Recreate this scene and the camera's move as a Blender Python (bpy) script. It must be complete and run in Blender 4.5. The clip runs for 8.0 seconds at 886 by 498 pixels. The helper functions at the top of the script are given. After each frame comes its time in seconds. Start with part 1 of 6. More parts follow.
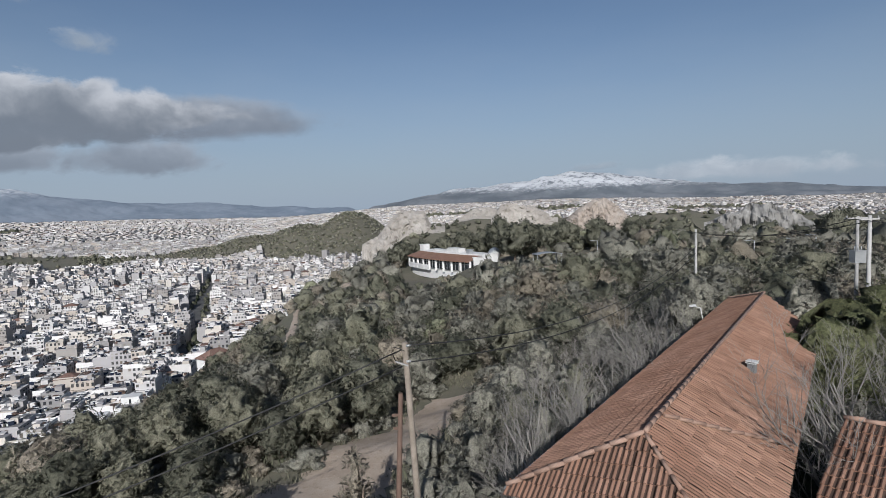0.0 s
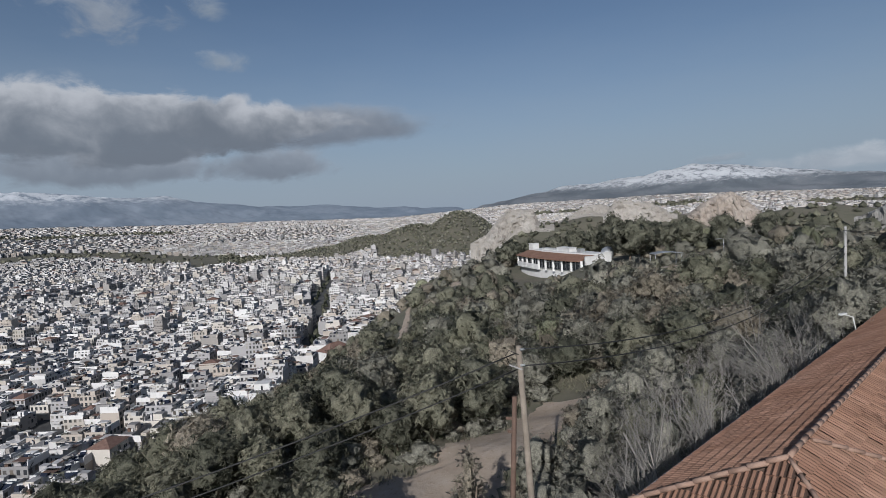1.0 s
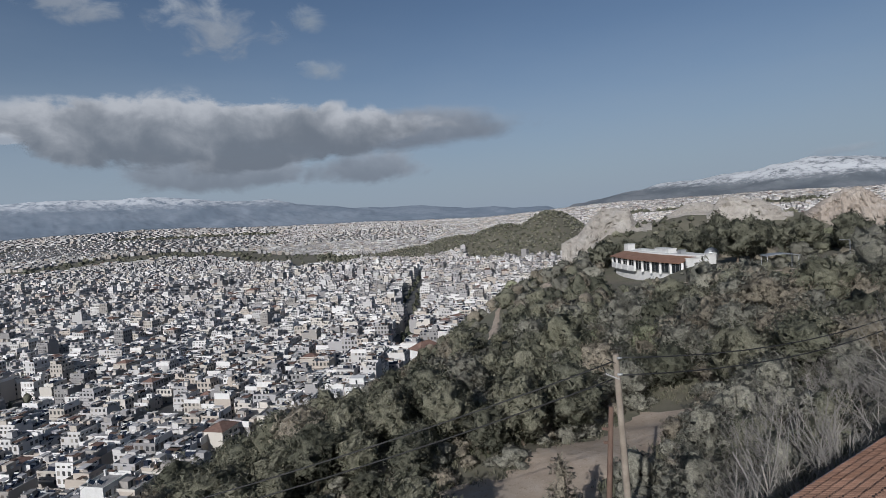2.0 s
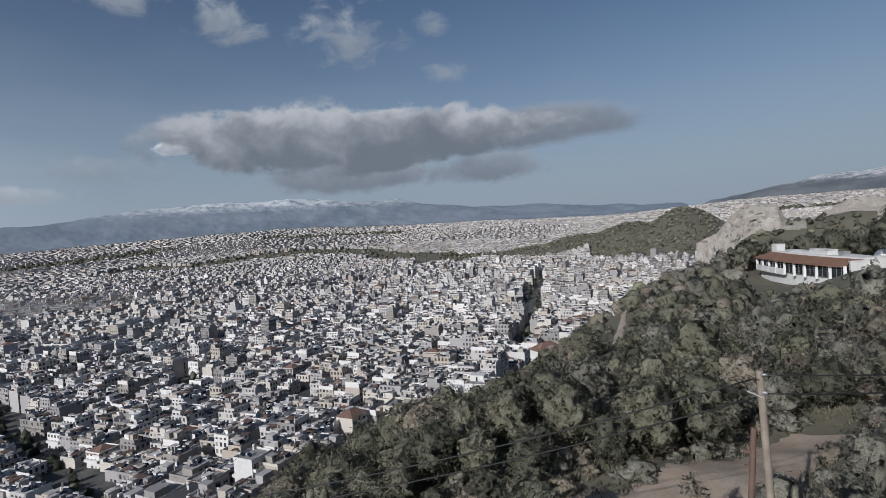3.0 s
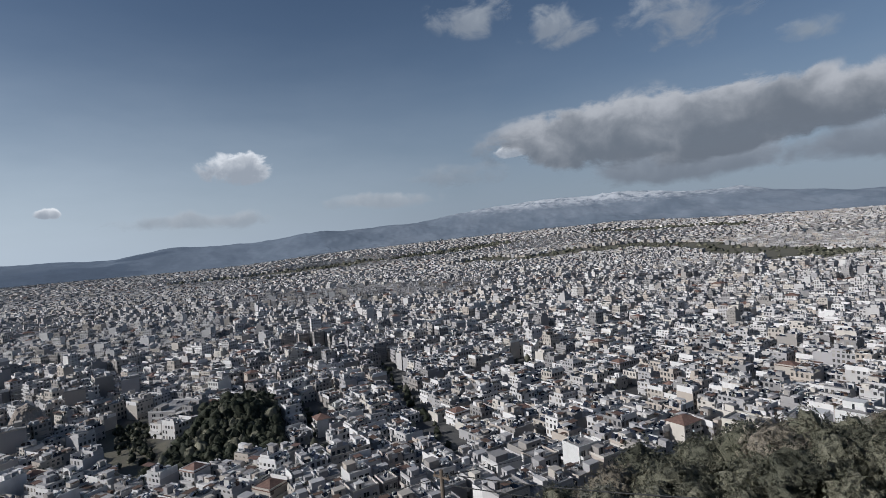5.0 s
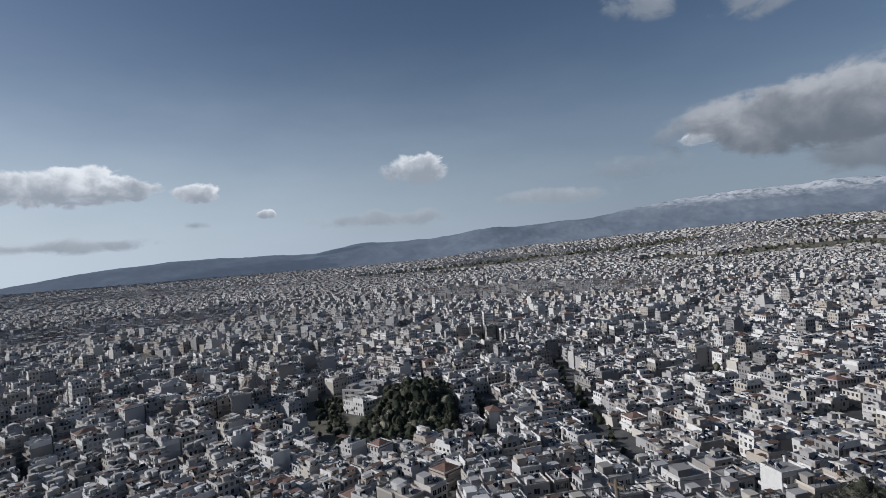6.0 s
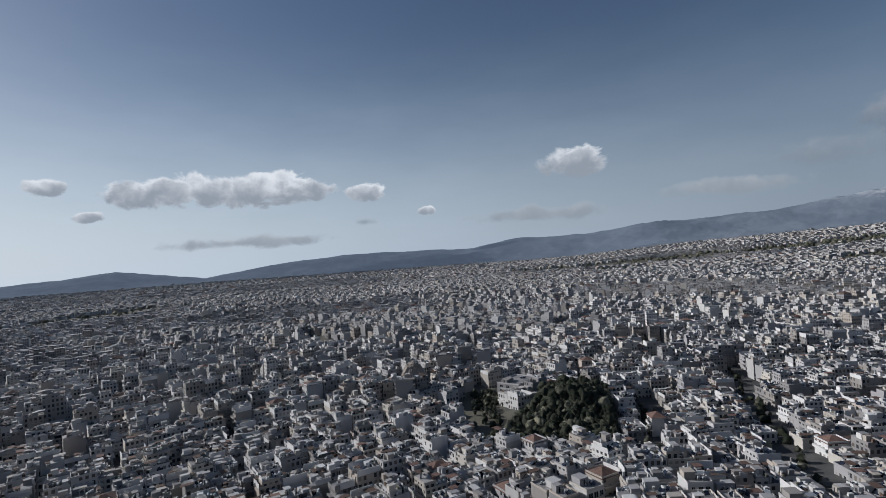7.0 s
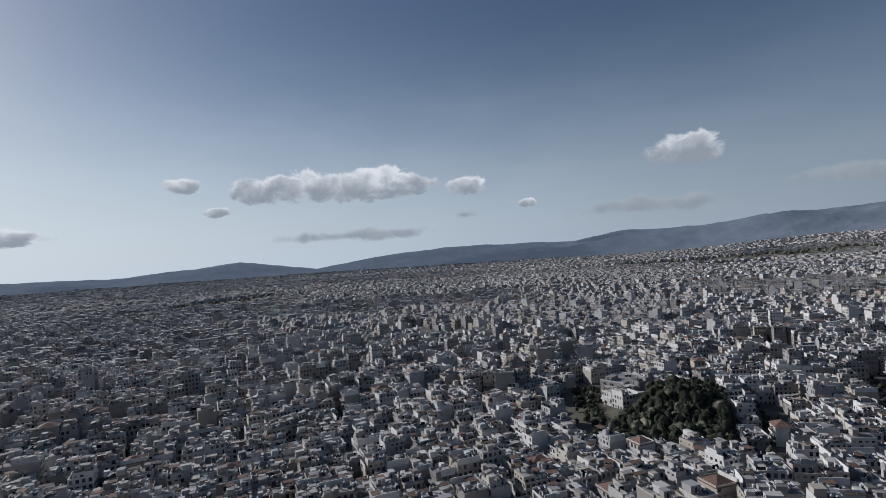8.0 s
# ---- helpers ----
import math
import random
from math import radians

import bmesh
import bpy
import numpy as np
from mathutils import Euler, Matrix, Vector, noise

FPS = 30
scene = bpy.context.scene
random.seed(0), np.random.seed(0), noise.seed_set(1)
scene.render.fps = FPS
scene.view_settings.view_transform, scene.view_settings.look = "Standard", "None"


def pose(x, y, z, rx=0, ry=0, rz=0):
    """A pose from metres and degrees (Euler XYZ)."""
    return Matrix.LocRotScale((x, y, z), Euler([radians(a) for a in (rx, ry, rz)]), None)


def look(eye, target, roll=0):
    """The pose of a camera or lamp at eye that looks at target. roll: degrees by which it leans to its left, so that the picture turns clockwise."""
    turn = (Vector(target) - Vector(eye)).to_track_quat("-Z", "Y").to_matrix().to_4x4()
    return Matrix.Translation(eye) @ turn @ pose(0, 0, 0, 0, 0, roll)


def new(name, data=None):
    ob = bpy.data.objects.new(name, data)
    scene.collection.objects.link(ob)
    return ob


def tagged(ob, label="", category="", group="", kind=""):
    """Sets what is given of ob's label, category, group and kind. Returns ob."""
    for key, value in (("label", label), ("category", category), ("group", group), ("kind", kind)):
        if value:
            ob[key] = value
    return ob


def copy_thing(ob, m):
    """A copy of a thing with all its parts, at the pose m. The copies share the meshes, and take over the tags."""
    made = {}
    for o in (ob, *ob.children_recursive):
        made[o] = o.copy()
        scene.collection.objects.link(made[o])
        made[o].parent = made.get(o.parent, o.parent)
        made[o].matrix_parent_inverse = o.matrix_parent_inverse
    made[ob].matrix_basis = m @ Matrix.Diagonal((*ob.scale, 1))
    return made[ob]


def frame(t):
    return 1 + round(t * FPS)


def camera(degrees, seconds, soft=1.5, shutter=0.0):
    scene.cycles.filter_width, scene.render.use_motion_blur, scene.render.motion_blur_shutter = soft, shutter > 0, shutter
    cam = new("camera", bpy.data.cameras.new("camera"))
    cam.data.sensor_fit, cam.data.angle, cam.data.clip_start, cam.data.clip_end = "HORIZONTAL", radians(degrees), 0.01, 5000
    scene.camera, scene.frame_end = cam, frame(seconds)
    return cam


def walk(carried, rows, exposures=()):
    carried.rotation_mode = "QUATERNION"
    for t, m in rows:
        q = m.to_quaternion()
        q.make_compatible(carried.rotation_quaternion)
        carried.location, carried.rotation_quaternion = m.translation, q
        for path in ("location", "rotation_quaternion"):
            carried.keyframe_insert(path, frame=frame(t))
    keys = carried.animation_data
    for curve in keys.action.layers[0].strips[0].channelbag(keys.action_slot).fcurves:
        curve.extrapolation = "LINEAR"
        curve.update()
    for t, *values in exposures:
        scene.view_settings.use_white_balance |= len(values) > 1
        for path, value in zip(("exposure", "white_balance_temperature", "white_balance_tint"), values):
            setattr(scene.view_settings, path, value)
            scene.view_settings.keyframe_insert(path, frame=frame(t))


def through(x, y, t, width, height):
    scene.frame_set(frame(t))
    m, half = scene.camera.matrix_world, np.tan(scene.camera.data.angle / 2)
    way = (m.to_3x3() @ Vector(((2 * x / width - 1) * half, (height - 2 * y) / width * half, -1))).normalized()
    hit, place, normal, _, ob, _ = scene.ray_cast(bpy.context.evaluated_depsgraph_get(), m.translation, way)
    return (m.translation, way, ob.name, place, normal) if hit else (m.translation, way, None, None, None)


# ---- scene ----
cam = camera(79.1, 8.0, soft=0.75)
ZC = 115.0  # eye height over the plain

# the drone hovers, climbs a little and turns to its left: seconds, dx, dy, dz, then the three turns
ROWS = [
    (0.0, 0.00, 0.00, 0.00, 86.00, 1.80, -0.13),
    (0.5, -0.06, -0.02, 0.08, 86.11, 2.26, 4.63),
    (1.0, -0.19, -0.08, 0.18, 86.32, 2.70, 11.34),
    (2.3, -0.30, -0.10, 0.38, 86.92, 3.18, 23.83),
    (2.5, -0.30, -0.11, 0.41, 87.01, 3.23, 26.22),
    (3.0, -0.27, -0.15, 0.51, 87.37, 3.41, 33.72),
    (3.5, -0.25, -0.18, 0.62, 87.74, 3.74, 42.30),
    (4.0, -0.24, -0.20, 0.70, 88.15, 3.88, 50.64),
    (4.2, -0.24, -0.21, 0.73, 88.31, 3.92, 53.91),
    (5.3, -0.24, -0.24, 0.86, 89.21, 4.21, 73.10),
    (5.5, -0.24, -0.24, 0.88, 89.40, 4.18, 76.69),
    (6.0, -0.24, -0.25, 0.92, 89.81, 4.09, 85.97),
    (6.5, -0.24, -0.26, 0.96, 90.20, 3.95, 95.19),
    (7.0, -0.24, -0.27, 1.00, 90.40, 3.79, 102.47),
    (7.5, -0.24, -0.28, 1.03, 90.48, 3.71, 108.79),
    (8.0, -0.24, -0.28, 1.06, 90.29, 3.59, 113.15),
]
walk(cam, [(t, pose(x, y, ZC + z, a, b, c)) for t, x, y, z, a, b, c in ROWS],
     [(0.0, 1.26, 6260, 10), (0.5, 1.06, 6260, 10), (1.0, 1.02, 6260, 10), (2.5, 0.98, 6260, 10), (5.5, 0.92, 6240, 10), (6.5, 0.86, 6220, 10), (8.0, 0.76, 6200, 10)])

# ---- light ----
SUN_AZ, SUN_EL = 176.5, 26.5  # turn to the left from +y, and height
world = bpy.data.worlds.new("world")
scene.world = world
world.use_nodes = True
wn, wl = world.node_tree.nodes, world.node_tree.links
wn.clear()
sky = wn.new("ShaderNodeTexSky")
sky.sky_type, sky.sun_disc = "NISHITA", False
sky.sun_elevation, sky.sun_rotation = radians(SUN_EL), radians(-SUN_AZ)
sky.altitude, sky.air_density, sky.dust_density, sky.ozone_density = 300, 1.0, 1.5, 3.0
bg = wn.new("ShaderNodeBackground")
bg.inputs["Strength"].default_value = 0.0312
out = wn.new("ShaderNodeOutputWorld")
grey = wn.new("ShaderNodeHueSaturation")
grey.inputs["Saturation"].default_value = 0.97
wl.new(sky.outputs[0], grey.inputs["Color"])
wl.new(grey.outputs[0], bg.inputs["Color"])
wl.new(bg.outputs[0], out.inputs[0])

sun = new("sun", bpy.data.lights.new("sun", "SUN"))
sun.data.energy, sun.data.angle, sun.data.color = 2.18, radians(0.6), (1.0, 0.97, 0.93)
sa, se = radians(SUN_AZ), radians(SUN_EL)
toward = Vector((-math.sin(sa) * math.cos(se), math.cos(sa) * math.cos(se), math.sin(se)))
sun.matrix_world = look(toward * 400, (0, 0, 0))


# ---- materials ----
class Nodes:
    """A node material with a few short ways to chain its nodes."""

    def __init__(self, name, rough=0.85, metal=0.0, spec=0.3):
        self.mat = bpy.data.materials.new(name)
        self.mat.use_nodes = True
        self.t = self.mat.node_tree
        self.b = self.t.nodes["Principled BSDF"]
        self.b.inputs["Roughness"].default_value = rough
        self.b.inputs["Metallic"].default_value = metal
        self.b.inputs["Specular IOR Level"].default_value = spec

    def put(self, socket, value):
        if isinstance(value, bpy.types.NodeSocket):
            self.t.links.new(value, socket)
        elif isinstance(value, tuple) and len(value) == 3 and socket.type == "RGBA":
            socket.default_value = (*value, 1)
        else:
            socket.default_value = value

    def coords(self, kind="Object"):
        return self.t.nodes.new("ShaderNodeTexCoord").outputs[kind]

    def noise(self, scale, detail=4, rough=0.6, vec=None, dist=0.0):
        n = self.t.nodes.new("ShaderNodeTexNoise")
        n.inputs["Scale"].default_value, n.inputs["Detail"].default_value = scale, detail
        n.inputs["Roughness"].default_value, n.inputs["Distortion"].default_value = rough, dist
        self.put(n.inputs["Vector"], vec or self.coords())
        return n.outputs["Fac"]

    def scaled(self, vec, s):
        n = self.t.nodes.new("ShaderNodeMapping")
        n.inputs["Scale"].default_value = s
        self.put(n.inputs["Vector"], vec)
        return n.outputs[0]

    def math(self, op, a, b=0.0, c=0.0, clamp=False):
        n = self.t.nodes.new("ShaderNodeMath")
        n.operation, n.use_clamp = op, clamp
        for s, v in zip(n.inputs, (a, b, c)):
            self.put(s, v)
        return n.outputs[0]

    def span(self, v, lo, hi, a=0.0, b=1.0):
        n = self.t.nodes.new("ShaderNodeMapRange")
        n.interpolation_type = "SMOOTHSTEP"
        for s, x in zip(n.inputs, (v, lo, hi, a, b)):
            self.put(s, x)
        return n.outputs[0]

    def mix(self, fac, a, b, kind="MIX"):
        n = self.t.nodes.new("ShaderNodeMix")
        n.data_type, n.blend_type = "RGBA", kind
        self.put(n.inputs[0], fac)
        self.put(n.inputs[6], a)
        self.put(n.inputs[7], b)
        return n.outputs[2]

    def ramp(self, v, *stops):
        n = self.t.nodes.new("ShaderNodeValToRGB")
        e = n.color_ramp.elements
        while len(e) < len(stops):
            e.new(0.5)
        for q, (p, c) in zip(e, stops):
            q.position, q.color = p, (*c, 1)
        self.put(n.inputs[0], v)
        return n.outputs[0]

    def attr(self, name):
        n = self.t.nodes.new("ShaderNodeAttribute")
        n.attribute_name = name
        return n

    def chance(self):
        return self.t.nodes.new("ShaderNodeObjectInfo").outputs["Random"]

    def island(self):
        return self.t.nodes.new("ShaderNodeNewGeometry").outputs["Random Per Island"]

    def parts(self, vec):
        n = self.t.nodes.new("ShaderNodeSeparateXYZ")
        self.put(n.inputs[0], vec)
        return n.outputs

    def bump(self, h, strength=0.3, dist=0.05):
        n = self.t.nodes.new("ShaderNodeBump")
        n.inputs["Strength"].default_value, n.inputs["Distance"].default_value = strength, dist
        self.put(n.inputs["Height"], h)
        self.put(self.b.inputs["Normal"], n.outputs[0])

    def done(self, color):
        self.put(self.b.inputs["Base Color"], color)
        return self.mat


def make_ground():
    m = Nodes("hill_and_city_ground", 0.95)
    g = m.attr("wild").outputs["Fac"]
    big, fine, mid = m.noise(0.03, 5), m.noise(1.3, 6, 0.7), m.noise(0.25, 5)
    soil = m.ramp(mid, (0.3, (0.13, 0.112, 0.088)), (0.5, (0.105, 0.1, 0.075)), (0.62, (0.075, 0.08, 0.054)), (0.8, (0.055, 0.062, 0.04)))
    soil = m.mix(m.span(fine, 0.3, 0.75), soil, (0.155, 0.138, 0.11), "MIX")
    soil = m.mix(0.35, soil, m.ramp(big, (0.35, (0.07, 0.078, 0.052)), (0.7, (0.145, 0.13, 0.1))))
    town = m.ramp(m.noise(0.05, 6), (0.3, (0.045, 0.045, 0.047)), (0.55, (0.08, 0.08, 0.078)), (0.8, (0.14, 0.13, 0.12)))
    m.bump(fine, 0.5, 0.15)
    return m.done(m.mix(g, town, soil))


def make_dirt():
    m = Nodes("trodden_earth", 0.95)
    a, b, c = m.noise(0.35, 6, 0.65), m.noise(3.0, 6, 0.7), m.noise(14, 4)
    col = m.ramp(a, (0.25, (0.241, 0.19, 0.149)), (0.5, (0.322, 0.265, 0.213)), (0.75, (0.391, 0.333, 0.282)))
    col = m.mix(m.span(b, 0.52, 0.7), col, (0.253, 0.19, 0.138))
    col = m.mix(m.span(c, 0.66, 0.74), col, (0.575, 0.529, 0.46))
    m.bump(b, 0.6, 0.08)
    return m.done(col)


def make_plaster(name, tone, far=False):
    """Painted plaster. tone: the colours that the houses take by chance."""
    m = Nodes(name, 0.8)
    pick = m.attr("tint").outputs["Fac"] if far else m.chance()
    col = m.ramp(pick, *[(i / len(tone), c) for i, c in enumerate(tone)])
    col.node.color_ramp.interpolation = "CONSTANT"
    stain = m.noise(0.45, 6, 0.7, m.scaled(m.coords(), (1, 1, 0.35)))
    col = m.mix(m.span(stain, 0.42, 0.85, 0.0, 0.45), col, (0.34, 0.31, 0.28))
    if far:
        u = m.t.nodes.new("ShaderNodeUVMap")
        u.uv_map = "metres"
        x, y, _ = m.parts(u.outputs[0])
        cx, cy = m.math("DIVIDE", x, 2.3), m.math("DIVIDE", y, 3.0)
        fx, fy = m.math("FRACT", cx), m.math("FRACT", cy)
        inx = m.math("LESS_THAN", m.math("ABSOLUTE", m.math("SUBTRACT", fx, 0.5)), 0.27)
        iny = m.math("LESS_THAN", m.math("ABSOLUTE", m.math("SUBTRACT", fy, 0.42)), 0.29)
        cell = m.t.nodes.new("ShaderNodeTexWhiteNoise")
        pair = m.t.nodes.new("ShaderNodeCombineXYZ")
        m.put(pair.inputs[0], m.math("FLOOR", cx))
        m.put(pair.inputs[1], m.math("FLOOR", cy))
        m.put(pair.inputs[2], m.math("MULTIPLY", pick, 91.7))
        m.put(cell.inputs["Vector"], pair.outputs[0])
        on = m.math("MULTIPLY", inx, iny)
        on = m.math("MULTIPLY", on, m.math("GREATER_THAN", x, 0.0))
        on = m.math("MULTIPLY", on, m.math("LESS_THAN", cell.outputs[0], 0.85))
        shade = m.ramp(cell.outputs[0], (0.0, (0.022, 0.025, 0.03)), (0.45, (0.05, 0.05, 0.052)), (0.68, (0.13, 0.11, 0.09)), (0.8, (0.3, 0.285, 0.265)))
        col = m.mix(on, col, shade)
    m.bump(m.noise(8, 3), 0.15, 0.02)
    return m.done(col)


def make_plain(name, stops, scale=1.0, rough=0.85, metal=0.0, spec=0.3, bump=0.2, by="noise", vary=0.3):
    """A worn surface: a ramp of colours over a noise, a second finer noise over it, and a chance per object."""
    m = Nodes(name, rough, metal, spec)
    a, b = m.noise(scale, 5, 0.65), m.noise(scale * 9, 4, 0.7)
    n = len(stops) - 1
    col = m.ramp(a, *[(0.28 + 0.46 * i / max(n, 1), c) for i, c in enumerate(stops)])
    dark = tuple(v * 0.55 for v in stops[0])
    col = m.mix(m.span(b, 0.5, 0.8, 0, 0.5), col, dark)
    pick = m.island() if by == "island" else m.chance()
    grey = m.math("MULTIPLY_ADD", pick, vary, 1 - vary / 2)
    tone = m.t.nodes.new("ShaderNodeCombineColor")
    for s in tone.inputs[:3]:
        m.put(s, grey)
    col = m.mix(1.0, col, tone.outputs[0], "MULTIPLY")
    m.bump(b, bump, 0.03)
    return m.done(col)


def make_leaf(name, stops, through=0.32, grain=13.0):
    m = Nodes(name, 0.7, 0, 0.25)
    n = len(stops) - 1
    col = m.ramp(m.island(), *[(i / n, c) for i, c in enumerate(stops)])
    # every tree has a tone of its own
    own = m.math("ADD", m.attr("tint").outputs["Fac"], m.chance())
    own = m.math("FRACT", m.math("MULTIPLY", own, 3.7))
    col = m.mix(m.math("MULTIPLY", own, 0.55), col, tuple(v * 0.5 for v in stops[n // 2]))
    col = m.mix(m.span(m.noise(0.5, 3), 0.35, 0.7, 0, 0.4), col, stops[-1])
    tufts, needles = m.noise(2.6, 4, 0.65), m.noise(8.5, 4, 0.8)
    # shady gaps between the leaf clusters, painted into the colour by fine noise
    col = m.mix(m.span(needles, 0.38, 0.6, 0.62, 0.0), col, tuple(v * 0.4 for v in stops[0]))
    m.bump(m.math("MULTIPLY_ADD", tufts, 1.6, needles), 0.75, 0.09)
    tr = m.t.nodes.new("ShaderNodeBsdfTranslucent")
    m.put(tr.inputs["Color"], col)
    mixer = m.t.nodes.new("ShaderNodeMixShader")
    mixer.inputs[0].default_value = through
    m.t.links.new(m.b.outputs[0], mixer.inputs[1])
    m.t.links.new(tr.outputs[0], mixer.inputs[2])
    # sprays of needles and leaves with gaps between them
    gap, clear = m.t.nodes.new("ShaderNodeMixShader"), m.t.nodes.new("ShaderNodeBsdfTransparent")
    solid = m.span(m.noise(grain, 3, 0.65), 0.45, 0.47)
    m.put(gap.inputs[0], m.math("MAXIMUM", solid, m.math("SUBTRACT", 1.0, m.attr("spray").outputs["Fac"])))
    m.t.links.new(clear.outputs[0], gap.inputs[1])
    m.t.links.new(mixer.outputs[0], gap.inputs[2])
    m.t.links.new(gap.outputs[0], m.t.nodes["Material Output"].inputs[0])
    return m.done(col)


WHITES = [(0.517, 0.503, 0.493), (0.414, 0.402, 0.399), (0.385, 0.352, 0.315), (0.291, 0.282, 0.284), (0.470, 0.461, 0.458), (0.221, 0.214, 0.216), (0.395, 0.348, 0.305), (0.602, 0.592, 0.587), (0.263, 0.246, 0.233), (0.432, 0.423, 0.425), (0.329, 0.321, 0.329), (0.489, 0.456, 0.414)]
M_GROUND = make_ground()
M_DIRT = make_dirt()
M_WALL = make_plaster("painted_plaster", WHITES)
M_FAR = make_plaster("painted_plaster_with_openings", WHITES, True)
M_ROOF = make_plain("flat_roof_screed", [(0.2, 0.193, 0.192), (0.3, 0.29, 0.289), (0.43, 0.42, 0.418)], 0.35, by="island", vary=1.0)
M_TILE = make_plain("fired_clay_tile", [(0.158, 0.084, 0.056), (0.2, 0.112, 0.077), (0.252, 0.152, 0.111)], 0.7, 0.75, vary=0.38)
M_TILES = make_plain("fired_clay_tile_row", [(0.158, 0.084, 0.056), (0.2, 0.112, 0.077), (0.252, 0.152, 0.111)], 0.7, 0.75, by="island", vary=0.38)
# tile channels: grime and the groove's shadow painted as one dark colour
M_VALLEY = make_plain("grimy_shaded_tile_channel", [(0.06, 0.038, 0.029), (0.085, 0.054, 0.041)], 1.2, 0.9, by="island")
M_OLDTILE = make_plain("weathered_roof_tile", [(0.115, 0.07, 0.056), (0.155, 0.095, 0.077), (0.2, 0.132, 0.11)], 0.7, 0.8, by="island", vary=0.5)
M_MORTAR = make_plain("ridge_mortar", [(0.22, 0.135, 0.1), (0.33, 0.23, 0.18)], 3)
M_GLASS = make_plain("dark_window_glass", [(0.02, 0.023, 0.027), (0.035, 0.04, 0.045)], 0.6, 0.12, 0, 0.6, 0.02)
M_FRAME = make_plain("window_frame_paint", [(0.35, 0.33, 0.3), (0.55, 0.53, 0.5)], 1)
M_WHITE = make_plain("white_paint", [(0.5, 0.495, 0.485), (0.6, 0.6, 0.595)], 0.8, 0.6, vary=0.1)
M_CREAM = make_plain("cream_house_paint", [(0.43, 0.4, 0.35), (0.53, 0.5, 0.45)], 0.7, 0.75, vary=0.1)
M_CONC = make_plain("pale_concrete", [(0.27, 0.265, 0.255), (0.37, 0.365, 0.36)], 1.5, 0.8)
M_METAL = make_plain("weathered_metal", [(0.4, 0.41, 0.42), (0.5, 0.51, 0.52)], 2, 0.45, 0.7)
M_PANEL = make_plain("solar_panel_glass", [(0.015, 0.02, 0.035), (0.03, 0.035, 0.05)], 1, 0.1, 0, 0.6, 0.02)
M_WOOD = make_plain("weathered_pole_wood", [(0.15, 0.125, 0.1), (0.2, 0.17, 0.14), (0.26, 0.225, 0.19)], 2.5, 0.85)
M_BROWN = make_plain("rusty_brown_post", [(0.085, 0.055, 0.042), (0.13, 0.085, 0.066)], 3, 0.8)
M_CABLE = make_plain("black_cable", [(0.02, 0.02, 0.02), (0.03, 0.03, 0.03)], 5, 0.6)
M_BARK = make_plain("bark", [(0.08, 0.06, 0.045), (0.14, 0.11, 0.085), (0.2, 0.165, 0.13)], 3)
M_TWIG = make_plain("bare_twig_bark", [(0.17, 0.158, 0.146), (0.265, 0.248, 0.23)], 2)
M_ROCK = make_plain("pale_limestone", [(0.26, 0.235, 0.205), (0.33, 0.305, 0.275), (0.41, 0.39, 0.36)], 0.05, 0.9, bump=0.6)
M_GREYROCK = make_plain("grey_limestone", [(0.13, 0.125, 0.118), (0.2, 0.195, 0.185), (0.29, 0.282, 0.27)], 0.16, 0.9, bump=0.8)
M_REDROCK = make_plain("reddish_limestone", [(0.22, 0.185, 0.155), (0.29, 0.25, 0.215), (0.36, 0.325, 0.29)], 0.07, 0.9, bump=0.6)
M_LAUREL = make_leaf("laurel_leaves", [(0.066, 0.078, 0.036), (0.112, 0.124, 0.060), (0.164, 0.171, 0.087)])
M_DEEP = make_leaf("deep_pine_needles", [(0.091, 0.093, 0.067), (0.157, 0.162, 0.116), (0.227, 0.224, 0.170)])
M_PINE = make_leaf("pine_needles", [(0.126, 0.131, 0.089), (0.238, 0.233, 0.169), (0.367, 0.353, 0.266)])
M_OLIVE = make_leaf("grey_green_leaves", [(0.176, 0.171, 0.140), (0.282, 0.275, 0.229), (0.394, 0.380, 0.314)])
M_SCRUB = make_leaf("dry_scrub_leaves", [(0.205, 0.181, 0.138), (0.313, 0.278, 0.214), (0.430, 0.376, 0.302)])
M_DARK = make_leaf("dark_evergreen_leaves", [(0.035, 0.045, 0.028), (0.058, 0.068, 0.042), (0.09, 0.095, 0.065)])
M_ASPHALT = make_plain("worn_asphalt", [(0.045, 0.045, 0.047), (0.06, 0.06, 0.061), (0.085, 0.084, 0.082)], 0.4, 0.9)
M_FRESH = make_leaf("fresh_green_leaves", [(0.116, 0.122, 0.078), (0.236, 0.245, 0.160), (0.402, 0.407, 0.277)])


